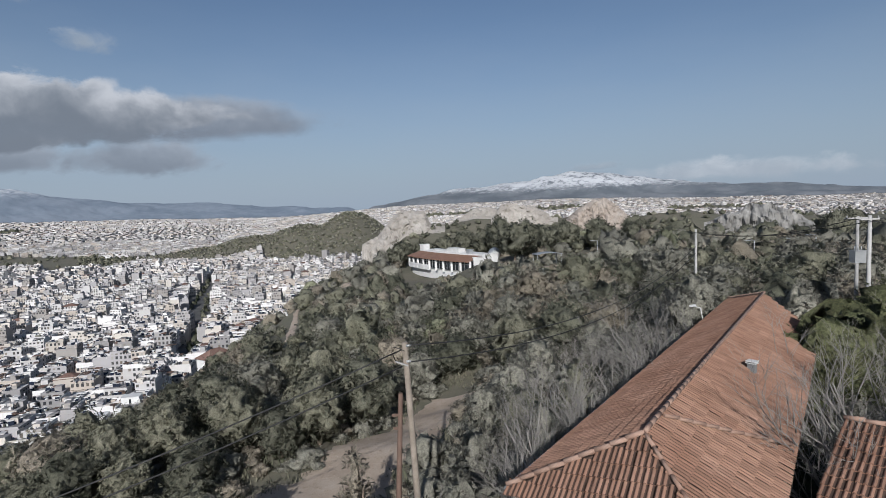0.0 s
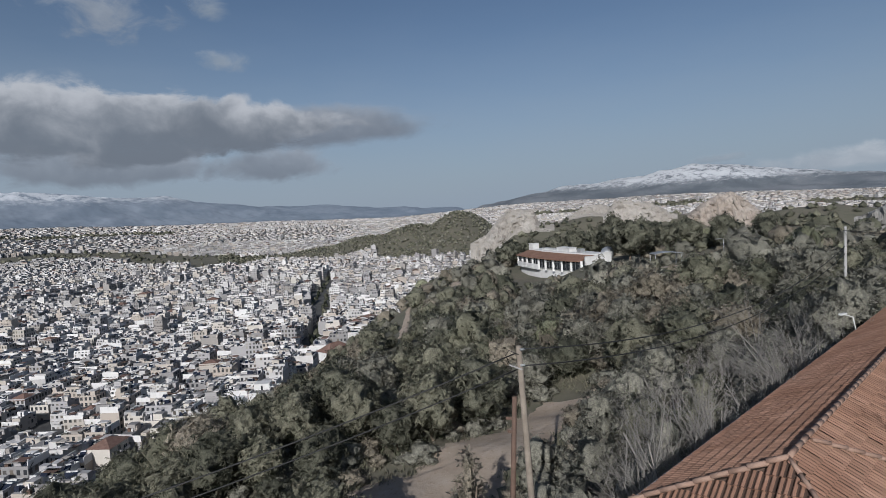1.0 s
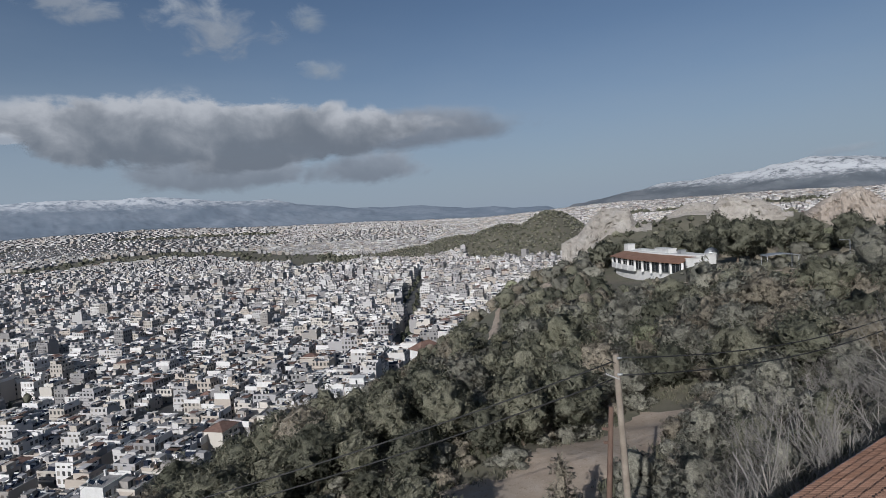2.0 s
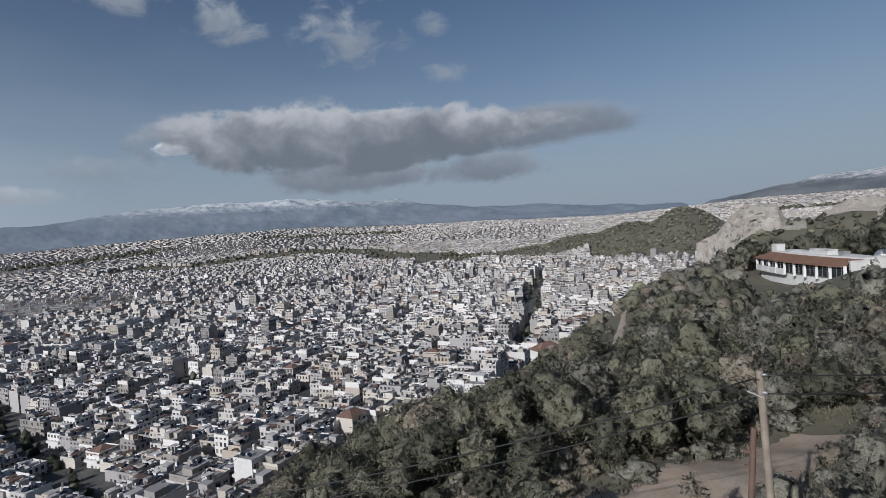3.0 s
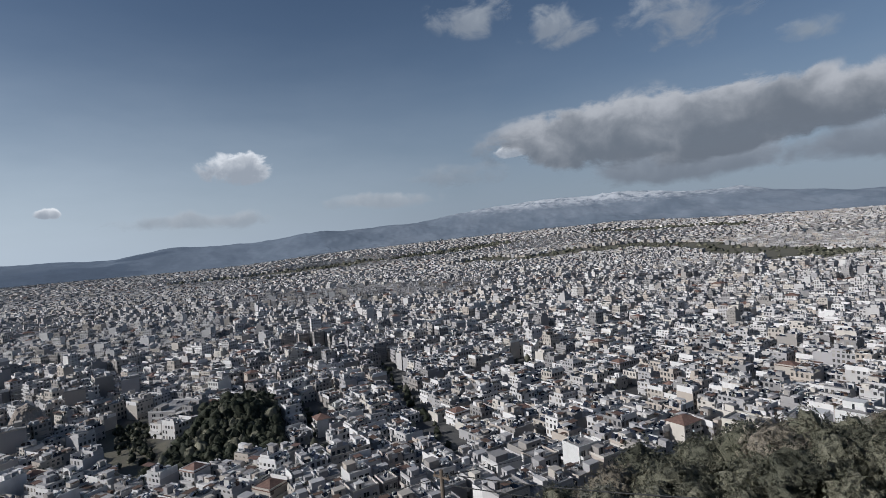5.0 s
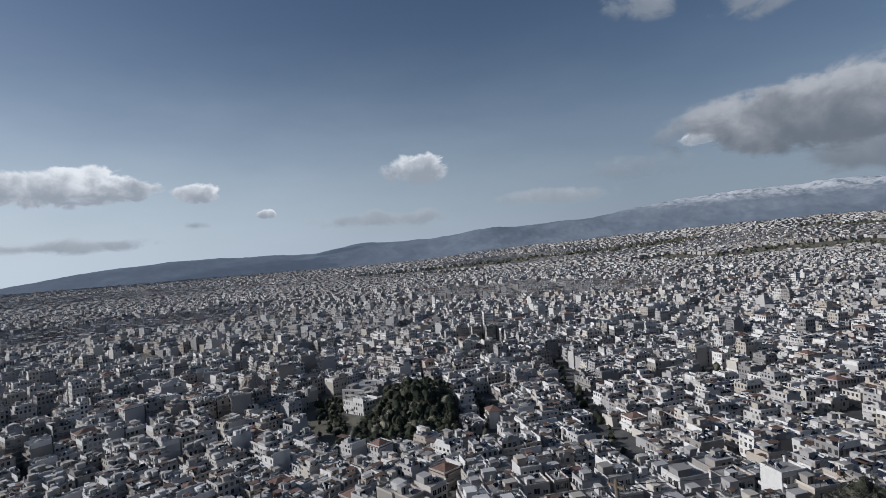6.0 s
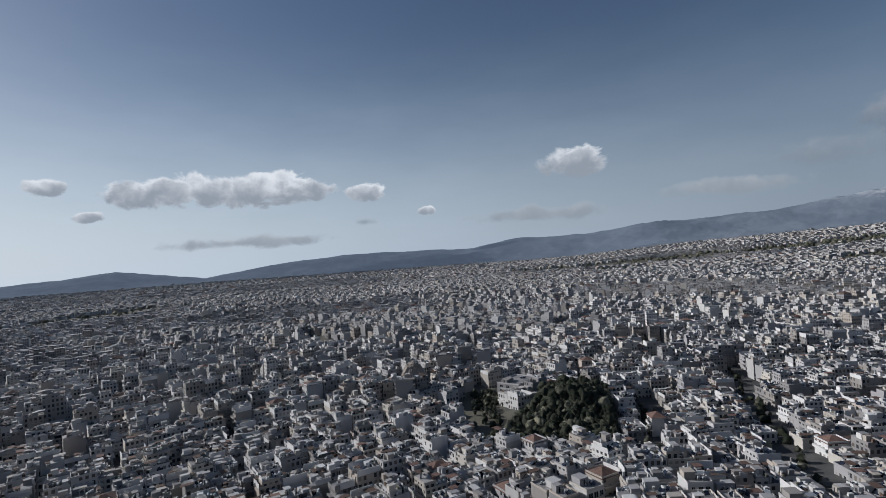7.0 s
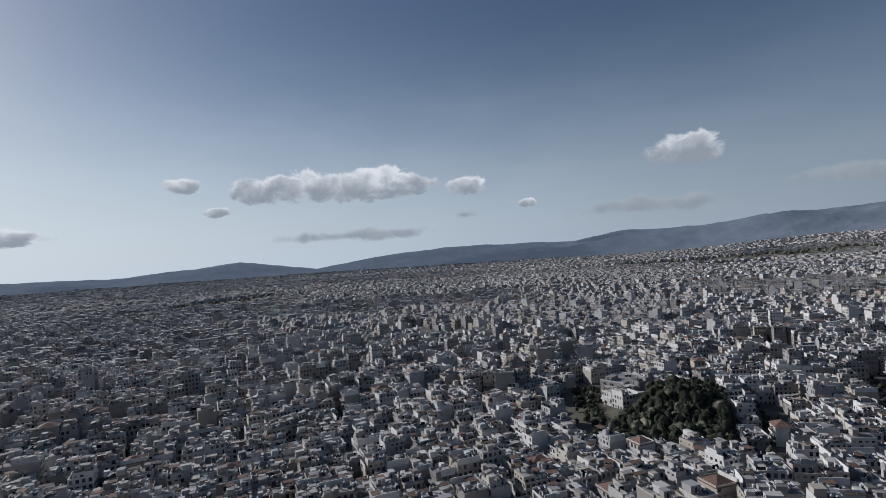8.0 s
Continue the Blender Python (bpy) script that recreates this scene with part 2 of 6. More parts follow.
# ---- shapes ----
def sheet(name, verts, faces, mats, picks=None, tint=None, uv=None, smooth=False, normals=None, spray=None):
    """A mesh from arrays: corners, faces of three or four corners each, and per face a material, a tint, and metres on the wall."""
    me = bpy.data.meshes.new(name)
    v, q = np.asarray(verts, np.float32), np.asarray(faces, np.int32)
    k = q.shape[1]
    me.vertices.add(len(v))
    me.vertices.foreach_set("co", v.ravel())
    me.loops.add(q.size)
    me.loops.foreach_set("vertex_index", q.ravel())
    me.polygons.add(len(q))
    me.polygons.foreach_set("loop_start", np.arange(0, q.size, k, dtype=np.int32))
    for m in mats:
        me.materials.append(m)
    if picks is not None:
        me.polygons.foreach_set("material_index", np.asarray(picks, np.int32))
    me.polygons.foreach_set("use_smooth", np.broadcast_to(np.asarray(smooth, bool), len(q)).copy())
    if tint is not None:
        me.attributes.new("tint", "FLOAT", "FACE").data.foreach_set("value", np.asarray(tint, np.float32))
    if uv is not None:
        me.uv_layers.new(name="metres").data.foreach_set("uv", np.asarray(uv, np.float32).ravel())
    me.update(calc_edges=True)
    if normals is not None:
        me.attributes.new("custom_normal", "FLOAT_VECTOR", "POINT").data.foreach_set("vector", np.asarray(normals, np.float32).ravel())
    if spray is not None:
        me.attributes.new("spray", "FLOAT", "POINT").data.foreach_set("value", np.asarray(spray, np.float32))
    return me


def box(bm, x0, x1, y0, y1, z0, z1, mat=0, m=None):
    vs = [bm.verts.new((x, y, z)) for z in (z0, z1) for x, y in ((x0, y0), (x1, y0), (x1, y1), (x0, y1))]
    if m is not None:
        for v in vs:
            v.co = m @ v.co
    for f in ((3, 2, 1, 0), (4, 5, 6, 7), (0, 1, 5, 4), (1, 2, 6, 5), (2, 3, 7, 6), (3, 0, 4, 7)):
        bm.faces.new([vs[i] for i in f]).material_index = mat


def tube(bm, pts, radii, n=6, mat=0, cap=True):
    """A tapered round bar along the points."""
    rings = []
    for i, p in enumerate(pts):
        p = Vector(p)
        d = (Vector(pts[min(i + 1, len(pts) - 1)]) - Vector(pts[max(i - 1, 0)])).normalized()
        a = d.orthogonal().normalized()
        b = d.cross(a)
        rings.append([bm.verts.new(p + radii[i] * (a * math.cos(2 * math.pi * j / n) + b * math.sin(2 * math.pi * j / n))) for j in range(n)])
    for r, s in zip(rings, rings[1:]):
        for j in range(n):
            f = bm.faces.new((r[j], r[(j + 1) % n], s[(j + 1) % n], s[j]))
            f.material_index, f.smooth = mat, True
    if cap:
        bm.faces.new(rings[0][::-1]).material_index = mat
        bm.faces.new(rings[-1]).material_index = mat


def mesh_of(name, bm, *mats):
    me = bpy.data.meshes.new(name)
    bmesh.ops.recalc_face_normals(bm, faces=bm.faces)
    bm.to_mesh(me)
    bm.free()
    for m in mats:
        me.materials.append(m)
    return me


def part(name, bm, material, parent, label=""):
    mats = material if isinstance(material, tuple) else (material,)
    ob = new(name, mesh_of(name, bm, *mats) if isinstance(bm, bmesh.types.BMesh) else bm)
    ob.parent = parent
    return tagged(ob, label)


def thing(name, m, label, category, group="", kind=""):
    e = new(name)
    e.empty_display_size = 0.5
    e.matrix_world = m
    return tagged(e, label, category, group, kind)


def smooth(v, lo, hi):
    t = np.clip((v - lo) / (hi - lo), 0, 1)
    return t * t * (3 - 2 * t)


def waves(x, y, size, seed, octaves=4):
    """A cheap bumpy field of about -1 to 1."""
    rng = np.random.default_rng(seed)
    s, amp, total = np.zeros_like(np.asarray(x, float)), 1.0, 0.0
    for o in range(octaves):
        for _ in range(3):
            a, p = rng.uniform(0, 2 * np.pi, 2)
            k = 2 * np.pi * 2 ** o / size * rng.uniform(0.7, 1.3)
            s = s + amp / 3 * np.sin(k * (np.cos(a) * x + np.sin(a) * y) + p + 1.3 * np.sin(k * 0.6 * (np.sin(a) * x - np.cos(a) * y)))
        total, amp = total + amp * 0.6, amp * 0.5
    return s / total


# ---- the land ----
SLOPE_D = [-420, -240, -130, -90, -40, -10, -4, 0, 5, 15, 25, 38, 60, 85, 110, 135, 220, 420, 750]
SLOPE_Z = [-104, -60, -14, -9, -9.5, -11.5, -13.5, -15, -16, -17, -19, -24.5, -39.5, -56.5, -72, -82, -94, -109, -114]
FAR_AZ = [-60, -40, -28, -13, 5, 12, 17, 29, 40, 50, 64, 78, 88, 100, 125, 135, 170]
FAR_EL = [0.1, 0.1, 0.3, 0.7, 0.45, 0.1, -0.2, 0.0, 0.1, 0.4, -0.05, -0.6, -1.2, -1.6, -1.8, -2.1, -2.1]
FAR_R = 4250.0


def bearing(x, y):
    return np.degrees(np.arctan2(-np.asarray(x, float), np.asarray(y, float)))


def soft_max(*hs, k=5.0):
    a = np.stack(hs)
    m = a.max(0)
    return m + k * np.log(np.exp((a - m) / k).sum(0))


def squeeze(y):
    """The hill narrows to the south."""
    return 1 + 0.7 * smooth(-y, -40, 90)


def hill_only(x, y):
    h = np.interp(-x * squeeze(y), SLOPE_D, SLOPE_Z)
    h = h - 0.03 * np.clip(y - 40, 0, 150) * smooth(x, -30, 10)
    return h - 0.42 * np.clip(y - 195, 0, 1e4) - 0.6 * np.clip(y - 260, 0, 1e4)


def land(x, y):
    """The height of the ground."""
    x, y = np.asarray(x, float), np.asarray(y, float)
    r, az = np.hypot(x, y), bearing(x, y)
    az = np.where(az < -100, az + 360, az)
    plain = np.interp(-x * squeeze(y), [-1e4, 125, 135, 220, 420, 750], [-110, -87, -85, -95, -109, -114])
    plain = np.where(y > 250, np.minimum(plain, -70 - 0.06 * np.clip(y - 250, 0, 600)), plain)
    far = FAR_R * np.tan(np.radians(np.interp(az, FAR_AZ, FAR_EL)))
    plain = plain + (far + 114) * smooth(r, 900, FAR_R) + 3 * waves(x, y, 900, 3) * smooth(r, 500, 900)
    ridge = -100 + (86 + 6 * waves(x, y, 160, 5)) * np.exp(-((r - 620) / 170) ** 2) * smooth(az, 11, 3) * smooth(az, -75, -50)
    ridge = ridge - 300 * smooth(r, 1000, 1400)
    second = np.full(np.shape(x), -112.0)
    for px, py, up, wx, wy in ((-230, 1370, 117, 120, 260), (-350, 1385, 88, 150, 190), (-490, 1420, 62, 150, 150), (-620, 1440, 34, 150, 120)):
        second = np.maximum(second, -112 + up * np.exp(-(((x - px) / wx) ** 2 + ((y - py) / wy) ** 2)))
    grove = -104 + 19 * np.exp(-(((x + 322) / 40) ** 2 + ((y - 2) / 30) ** 2))
    h = soft_max(hill_only(x, y), plain, ridge, second, grove, k=3.0)
    near = smooth(r, 6, 20) * smooth(r, 1200, 500)
    h = h + near * (0.5 * waves(x, y, 22, 8, 3) + 1.0 * waves(x, y, 70, 9, 3)) * smooth(-x * squeeze(y), 135, 95)
    return h + ZC


def wild(x, y):
    """One on the wooded hills, nought in the town."""
    x, y = np.asarray(x, float), np.asarray(y, float)
    r, az = np.hypot(x, y), bearing(x, y)
    h = hill_only(x, y)
    edge = 130 + 7 * waves(x, y, 60, 12, 2)
    on = (-x * squeeze(y) < edge) & (y < 330)
    on |= (r > 330) & (r < 1050) & (az < 8) & (az > -80)
    on |= ((x + 235) / 190) ** 2 + ((y - 1370) / 330) ** 2 < 1
    on |= ((x + 480) / 330) ** 2 + ((y - 1400) / 170) ** 2 < 1
    on |= (x > -354) & (x < -256) & (y < 24) & (y > -39 - 0.35 * (x + 280))
    for wide, *line in PARKS:
        k = [(-d * math.sin(radians(a)), d * math.cos(radians(a))) for a, d in line]
        for (ax, ay), (bx, by) in zip(k, k[1:]):
            t = np.clip(((x - ax) * (bx - ax) + (y - ay) * (by - ay)) / ((bx - ax) ** 2 + (by - ay) ** 2), 0, 1)
            on |= np.hypot(x - ax - t * (bx - ax), y - ay - t * (by - ay)) < wide * (1 + 0.5 * waves(x, y, 260, 31, 2))
    return on


# wooded strips in the town: half width, then bearings and distances along them
PARKS = [(95, (64, 1950), (59, 1870), (53, 1990), (47.7, 2090), (42.4, 1970), (38, 1760)), (120, (38, 1740), (33, 1480), (28.4, 1580), (23, 1500)), (115, (92, 2350), (78.7, 2440), (69.6, 2510), (61, 2750)),
         (110, (-16, 2900), (-6, 2800), (2, 2700)), (110, (-32, 2900), (-24, 2800)), (20, (112, 640), (114, 620), (117, 720)), (16, (103, 700), (105, 690)), (16, (94, 790), (96, 770)),
         (70, (86, 2070), (83, 2100)), (18, (106.4, 440), (107.5, 500)), (13, (97.6, 300), (99.6, 330), (99.2, 375)), (13, (60, 700), (64, 620)), (12, (80, 480), (84, 560)), (80, (130, 1700), (142, 1500)), (55, (118, 1250), (126, 1150)),
         (120, (50, 2900), (40, 3000)), (14, (30, 900), (33, 850))]


def lay_ground():
    rs = np.concatenate([[0.0], np.geomspace(4, 90, 70), np.geomspace(92, 420, 75), np.geomspace(430, 4980, 95)])
    az = np.concatenate([np.arange(-60, 165, 0.9), np.arange(165, 300, 5.0)])
    n, k = len(rs), len(az)
    A, Rr = np.meshgrid(np.radians(az), rs)
    x, y = -Rr * np.sin(A), Rr * np.cos(A)
    v = np.stack([x, y, land(x, y)], -1).reshape(-1, 3)
    i, j = np.meshgrid(np.arange(n - 1), np.arange(k), indexing="ij")
    q = np.stack([i * k + j, (i + 1) * k + j, (i + 1) * k + (j + 1) % k, i * k + (j + 1) % k], -1).reshape(-1, 4)[:, ::-1]
    me = sheet("ground", v, q, [M_GROUND], smooth=True)
    me.attributes.new("wild", "FLOAT", "POINT").data.foreach_set("value", wild(v[:, 0], v[:, 1]).astype(np.float32))
    return tagged(new("ground", me), "hillside of dry earth and grass falling to a grey town plain", "ground", kind="structure")


lay_ground()


def mountain(name, label, bearings, rises, rough, mat, seed, r0=3950.0, r1=4780.0):
    """A range whose crest follows the rises (degrees over level) along the bearings."""
    az = np.arange(bearings[0], bearings[-1] + 0.01, 0.16)
    t = np.concatenate([np.linspace(0, 1, 44), [1.06, 1.14]])
    T, A = np.meshgrid(t, az, indexing="ij")
    Rr = r0 + (r1 - r0) * T
    x, y = -Rr * np.sin(np.radians(A)), Rr * np.cos(np.radians(A))
    top = r1 * np.tan(np.radians(np.interp(A, bearings, rises)))
    foot = land(x, y) - ZC - 6
    lift = smooth(T, 0, 1.0) ** 1.15 - 3.0 * np.clip(T - 1, 0, 1)
    ends = smooth(A, bearings[0], bearings[0] + 2) * smooth(A, bearings[-1], bearings[-1] - 2)
    body = np.clip(T * (1.25 - T) * 3, 0, 1)
    z = foot + np.clip(top - foot, 0, None) * lift * ends + rough * body * ends * (waves(x, y, 520, seed, 6) - 0.2 + 0.35 * np.abs(waves(x, y, 260, seed + 3, 5)))
    n, k = T.shape
    i, j = np.meshgrid(np.arange(n - 1), np.arange(k - 1), indexing="ij")
    q = np.stack([i * k + j, i * k + j + 1, (i + 1) * k + j + 1, (i + 1) * k + j], -1).reshape(-1, 4)
    me = sheet(name, np.stack([x, y, z + ZC], -1).reshape(-1, 3), q, [mat], smooth=True)
    return tagged(new(name, me), label, "mountain", kind="structure")


def make_mountain(name, snow_from, snow_to, base, pale, air=0.0):
    m = Nodes(name, 0.95, spec=0.1)
    pos = m.t.nodes.new("ShaderNodeNewGeometry").outputs["Position"]
    z = m.parts(pos)[2]
    n, f = m.noise(0.004, 7, 0.65, pos), m.noise(0.02, 6, 0.7, pos)
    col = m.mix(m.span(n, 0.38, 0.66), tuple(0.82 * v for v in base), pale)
    h = m.math("ADD", z, m.math("MULTIPLY", m.math("SUBTRACT", f, 0.5), 150.0))
    snow = m.span(h, snow_from, snow_to)
    snow = m.math("MULTIPLY", snow, m.span(m.noise(0.012, 6, 0.75, pos), 0.36, 0.52))
    col = m.mix(snow, col, (0.43, 0.445, 0.47))
    # faint blue emission stands in for the airlight before the slopes
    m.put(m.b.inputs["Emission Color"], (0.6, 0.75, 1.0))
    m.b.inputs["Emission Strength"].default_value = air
    return m.done(col)


# bluish base tones paint distance haze onto the mountains
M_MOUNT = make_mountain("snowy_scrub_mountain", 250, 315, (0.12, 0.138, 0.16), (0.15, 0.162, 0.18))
M_RANGE = make_mountain("hazed_far_range", 285, 385, (0.115, 0.142, 0.178), (0.145, 0.168, 0.2), 0.036)
M_BARE = make_mountain("hazed_low_hills", 3000, 4000, (0.13, 0.158, 0.195), (0.155, 0.182, 0.215), 0.05)
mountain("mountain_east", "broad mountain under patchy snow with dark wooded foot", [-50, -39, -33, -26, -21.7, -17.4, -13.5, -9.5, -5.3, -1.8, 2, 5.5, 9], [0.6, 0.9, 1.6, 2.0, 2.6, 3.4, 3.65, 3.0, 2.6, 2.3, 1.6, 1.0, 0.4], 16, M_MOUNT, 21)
mountain("mountain_north", "long range in painted blue-grey haze with snow along its crest", [8, 11, 17.6, 23, 30, 36, 39, 42.4, 48, 52, 57, 63, 69, 75, 80, 86], [0.6, 0.75, 1.05, 1.5, 1.7, 2.4, 2.9, 2.95, 3.45, 3.4, 3.35, 3.0, 2.1, 1.75, 1.7, 1.0], 14, M_RANGE, 33)
mountain("mountain_west", "low wooded hills in painted blue-grey haze at the edge of the plain", [78, 82, 87.5, 94, 100, 106, 113, 118, 122, 126.5, 130, 134, 138, 145, 150, 153, 165], [1.2, 1.6, 1.0, 1.05, 0.3, 0.45, 0.47, 0.1, -0.3, -0.95, -0.4, 0.25, -0.15, -0.65, -0.4, -0.35, -0.4], 8, M_BARE, 47, 3950.0, 4700.0)


# ---- the town ----
# the blocks lie differently in three parts of the town: bearings, turn
ZONES = [(-43, 43, radians(12)), (43, 88, radians(98)), (88, 158, radians(134))]
LOT_U, LOT_V, STREET_U, STREET_V = 12.5, 13.0, 6.5, 6.0
# streets that cut through the blocks: two ends and a width
STREETS = [((-200, 82), (-430, 114), 8), ((-159, 325), (-304, 691), 8), ((-240, 36), (-345, 38), 7), ((-150, 190), (-360, 200), 7), ((-240, 480), (-420, 980), 8)]


def bend(u, v, grid):
    x, y = np.cos(grid) * u - np.sin(grid) * v, np.sin(grid) * u + np.cos(grid) * v
    return x + 26 * waves(u, v, 1000, 61, 1), y + 26 * waves(u, v, 900, 62, 1)


def lots(scale, r0, r1, seed, twist=0.0):
    return np.concatenate([zone_lots(scale, r0, r1, seed + 10 * i, a, b, g + radians(twist)) for i, (a, b, g) in enumerate(ZONES)])


def zone_lots(scale, r0, r1, seed, az0, az1, grid):
    """House plots in blocks of two rows of five: place, turn, width, depth."""
    rng = np.random.default_rng(seed)
    span_u, span_v = (5 * LOT_U + STREET_U) * scale, (2 * LOT_V + STREET_V) * scale
    bu, bv = np.meshgrid(np.arange(-int(r1 / span_u) - 2, int(r1 / span_u) + 3), np.arange(-int(r1 / span_v) - 2, int(r1 / span_v) + 3), indexing="ij")
    bu, bv = bu.ravel() + 0.5 * (np.arange(bu.size) % bu.shape[1] % 2), bv.ravel()
    cuts = np.arange(6)[None] * LOT_U + np.pad(rng.uniform(-2.4, 2.4, (len(bu), 4)), ((0, 0), (1, 1)))
    rows = []
    for side in (0, 1):
        for k in range(5):
            w = (cuts[:, k + 1] - cuts[:, k]) * scale
            u = bu * span_u + (cuts[:, k] * scale + w / 2)
            d = rng.uniform(11.0, 13.0, len(bu)) * scale
            v = bv * span_v + (d / 2 if side == 0 else 2 * LOT_V * scale - d / 2)
            rows.append(np.stack([u, v, w, d, np.full(len(bu), side)], -1))
    a = np.concatenate(rows)
    x, y = bend(a[:, 0], a[:, 1], grid)
    x2, y2 = bend(a[:, 0] + 2, a[:, 1], grid)
    turn = np.arctan2(y2 - y, x2 - x)
    r, az = np.hypot(x, y), bearing(x, y)
    az = np.where(az < -100, az + 360, az)
    az = az + 5 * waves(x, y, 240, 79, 3) * ((az > 38) & (az < 94))
    edge = r1 + 180 * waves(x, y, 500, 77, 3) if r1 > 3000 else r1
    keep = (r >= r0) & (r < edge) & (az > az0) & (az < az1) & ~wild(x, y) & ~wild(x + 7, y) & ((az > 5) | (r > 1100))
    for p, q, wide in STREETS:
        px, py, dx, dy = *p, q[0] - p[0], q[1] - p[1]
        t = np.clip(((x - px) * dx + (y - py) * dy) / (dx * dx + dy * dy), 0, 1)
        keep &= np.hypot(x - px - t * dx, y - py - t * dy) > wide / 2 + 5.4 * scale
    for px, py, rad in CLEAR:
        keep &= np.hypot(x - px, y - py) > rad + 5 * (scale - 1)
    keep &= rng.random(len(x)) > (0.025 if r0 < 1700 else 0.16)
    turn = turn + rng.normal(0, 0.03, len(x)) * (r > 900)
    side = rng.random(len(x)) < 0.5
    turn, w, d = np.where(side, turn + radians(90), turn), np.where(side, a[:, 3], a[:, 2]), np.where(side, a[:, 2], a[:, 3])
    return np.stack([x, y, turn, w, d, a[:, 4], r, az], -1)[keep]


# yards and single buildings kept free of the blocks: place and radius
CLEAR = [(-126, 202, 20), (-139, 170, 11), (-156, 157, 8), (-151, 106, 8), (-282, 40, 6), (-371, -36, 17), (-383, -113, 18), (-343, -108, 8), (-409, -95, 8), (-442, -86, 8), (-434, -68, 7), (-423, -154, 8)]


def storeys(a, rng):
    n = 1.9 + 1.2 * smooth(a[:, 6], 300, 620) + 0.7 * waves(a[:, 0], a[:, 1], 420, 81, 2) + rng.normal(0, 0.5, len(a)) + 0.3 * waves(a[:, 0], a[:, 1], 30, 85, 2)
    n += np.where(rng.random(len(a)) < 0.07, 2.4, 0) * smooth(a[:, 6], 300, 480) * smooth(a[:, 6], 1700, 1200)
    n += 1.1 * smooth(waves(a[:, 0], a[:, 1], 300, 83, 2), 0.1, 0.5) * smooth(a[:, 6], 300, 400) * smooth(a[:, 6], 1500, 900)
    n += 1.6 * smooth(a[:, 7], 99, 104) * smooth(a[:, 6], 330, 380) * smooth(a[:, 6], 620, 520) * (rng.random(len(a)) < 0.6)
    n -= 0.7 * smooth(a[:, 7], 98, 112) * smooth(a[:, 6], 500, 760)
    n -= 0.5 * smooth(a[:, 6], 1100, 1500) + 0.5 * smooth(a[:, 6], 2400, 3600)
    return np.clip(np.round(n), 1, 8)


class Boxes:
    """Gathers many boxes, some tapered, for one joined mesh."""

    def __init__(self):
        self.v, self.f, self.p, self.t, self.uv, self.n = [], [], [], [], [], 0

    def add(self, cx, cy, turn, hx, hy, z0, z1, tint, wall=0, top=1, ox=0.0, oy=0.0, windows=True, taper=1.0, tilt=0.0, faces=(0, 1, 2, 3, 4)):
        n = len(cx)
        one = np.ones(n)
        c, s = np.cos(turn), np.sin(turn)
        sx, sy = np.array([-1, 1, 1, -1]), np.array([-1, -1, 1, 1])
        co = np.zeros((n, 8, 3))
        for lvl, z, k in ((0, z0, 1.0), (1, z1, taper)):
            for i in range(4):
                lx, ly = ox + sx[i] * hx * k, oy + sy[i] * hy * k
                co[:, 4 * lvl + i, 0] = cx + c * lx - s * ly
                co[:, 4 * lvl + i, 1] = cy + s * lx + c * ly
                co[:, 4 * lvl + i, 2] = z + tilt * sy[i] * hy
        quads = np.array([(0, 1, 5, 4), (1, 2, 6, 5), (2, 3, 7, 6), (3, 0, 4, 7), (4, 5, 6, 7)])[list(faces)]
        self.v.append(co.reshape(-1, 3))
        self.f.append((self.n + 8 * np.arange(n)[:, None, None] + quads[None]).reshape(-1, 4))
        self.n += 8 * n
        self.p.append(np.tile([top if k == 4 else wall for k in faces], n))
        self.t.append(np.repeat(tint * one, len(faces)))
        uv = np.full((n, len(faces), 4, 2), -1.0)
        if windows:
            for k, h in ((0, hx), (2, hx), (1, hy), (3, hy)):
                w, hgt = 2 * h * one, (z1 - z0) * one
                uv[:, k, 0], uv[:, k, 1] = np.stack([one * 0.01, 0 * w], -1), np.stack([w, 0 * w], -1)
                uv[:, k, 2], uv[:, k, 3] = np.stack([w, hgt], -1), np.stack([one * 0.01, hgt], -1)
        plain = (np.sin(np.asarray(tint) * 917.0) * one) > 0
        if windows:
            uv[plain, 1:4:2] = -1.0
        self.uv.append(uv.reshape(-1, 2))

    def build(self, name, label, mats):
        me = sheet(name, np.concatenate(self.v), np.concatenate(self.f), mats, np.concatenate(self.p), np.concatenate(self.t), np.concatenate(self.uv))
        return tagged(new(name, me), label, "buildings", kind="stuff")


TOWN_MATS = [M_FAR, M_ROOF, M_OLDTILE, M_PANEL, M_WHITE, M_BROWN, M_OLIVE]


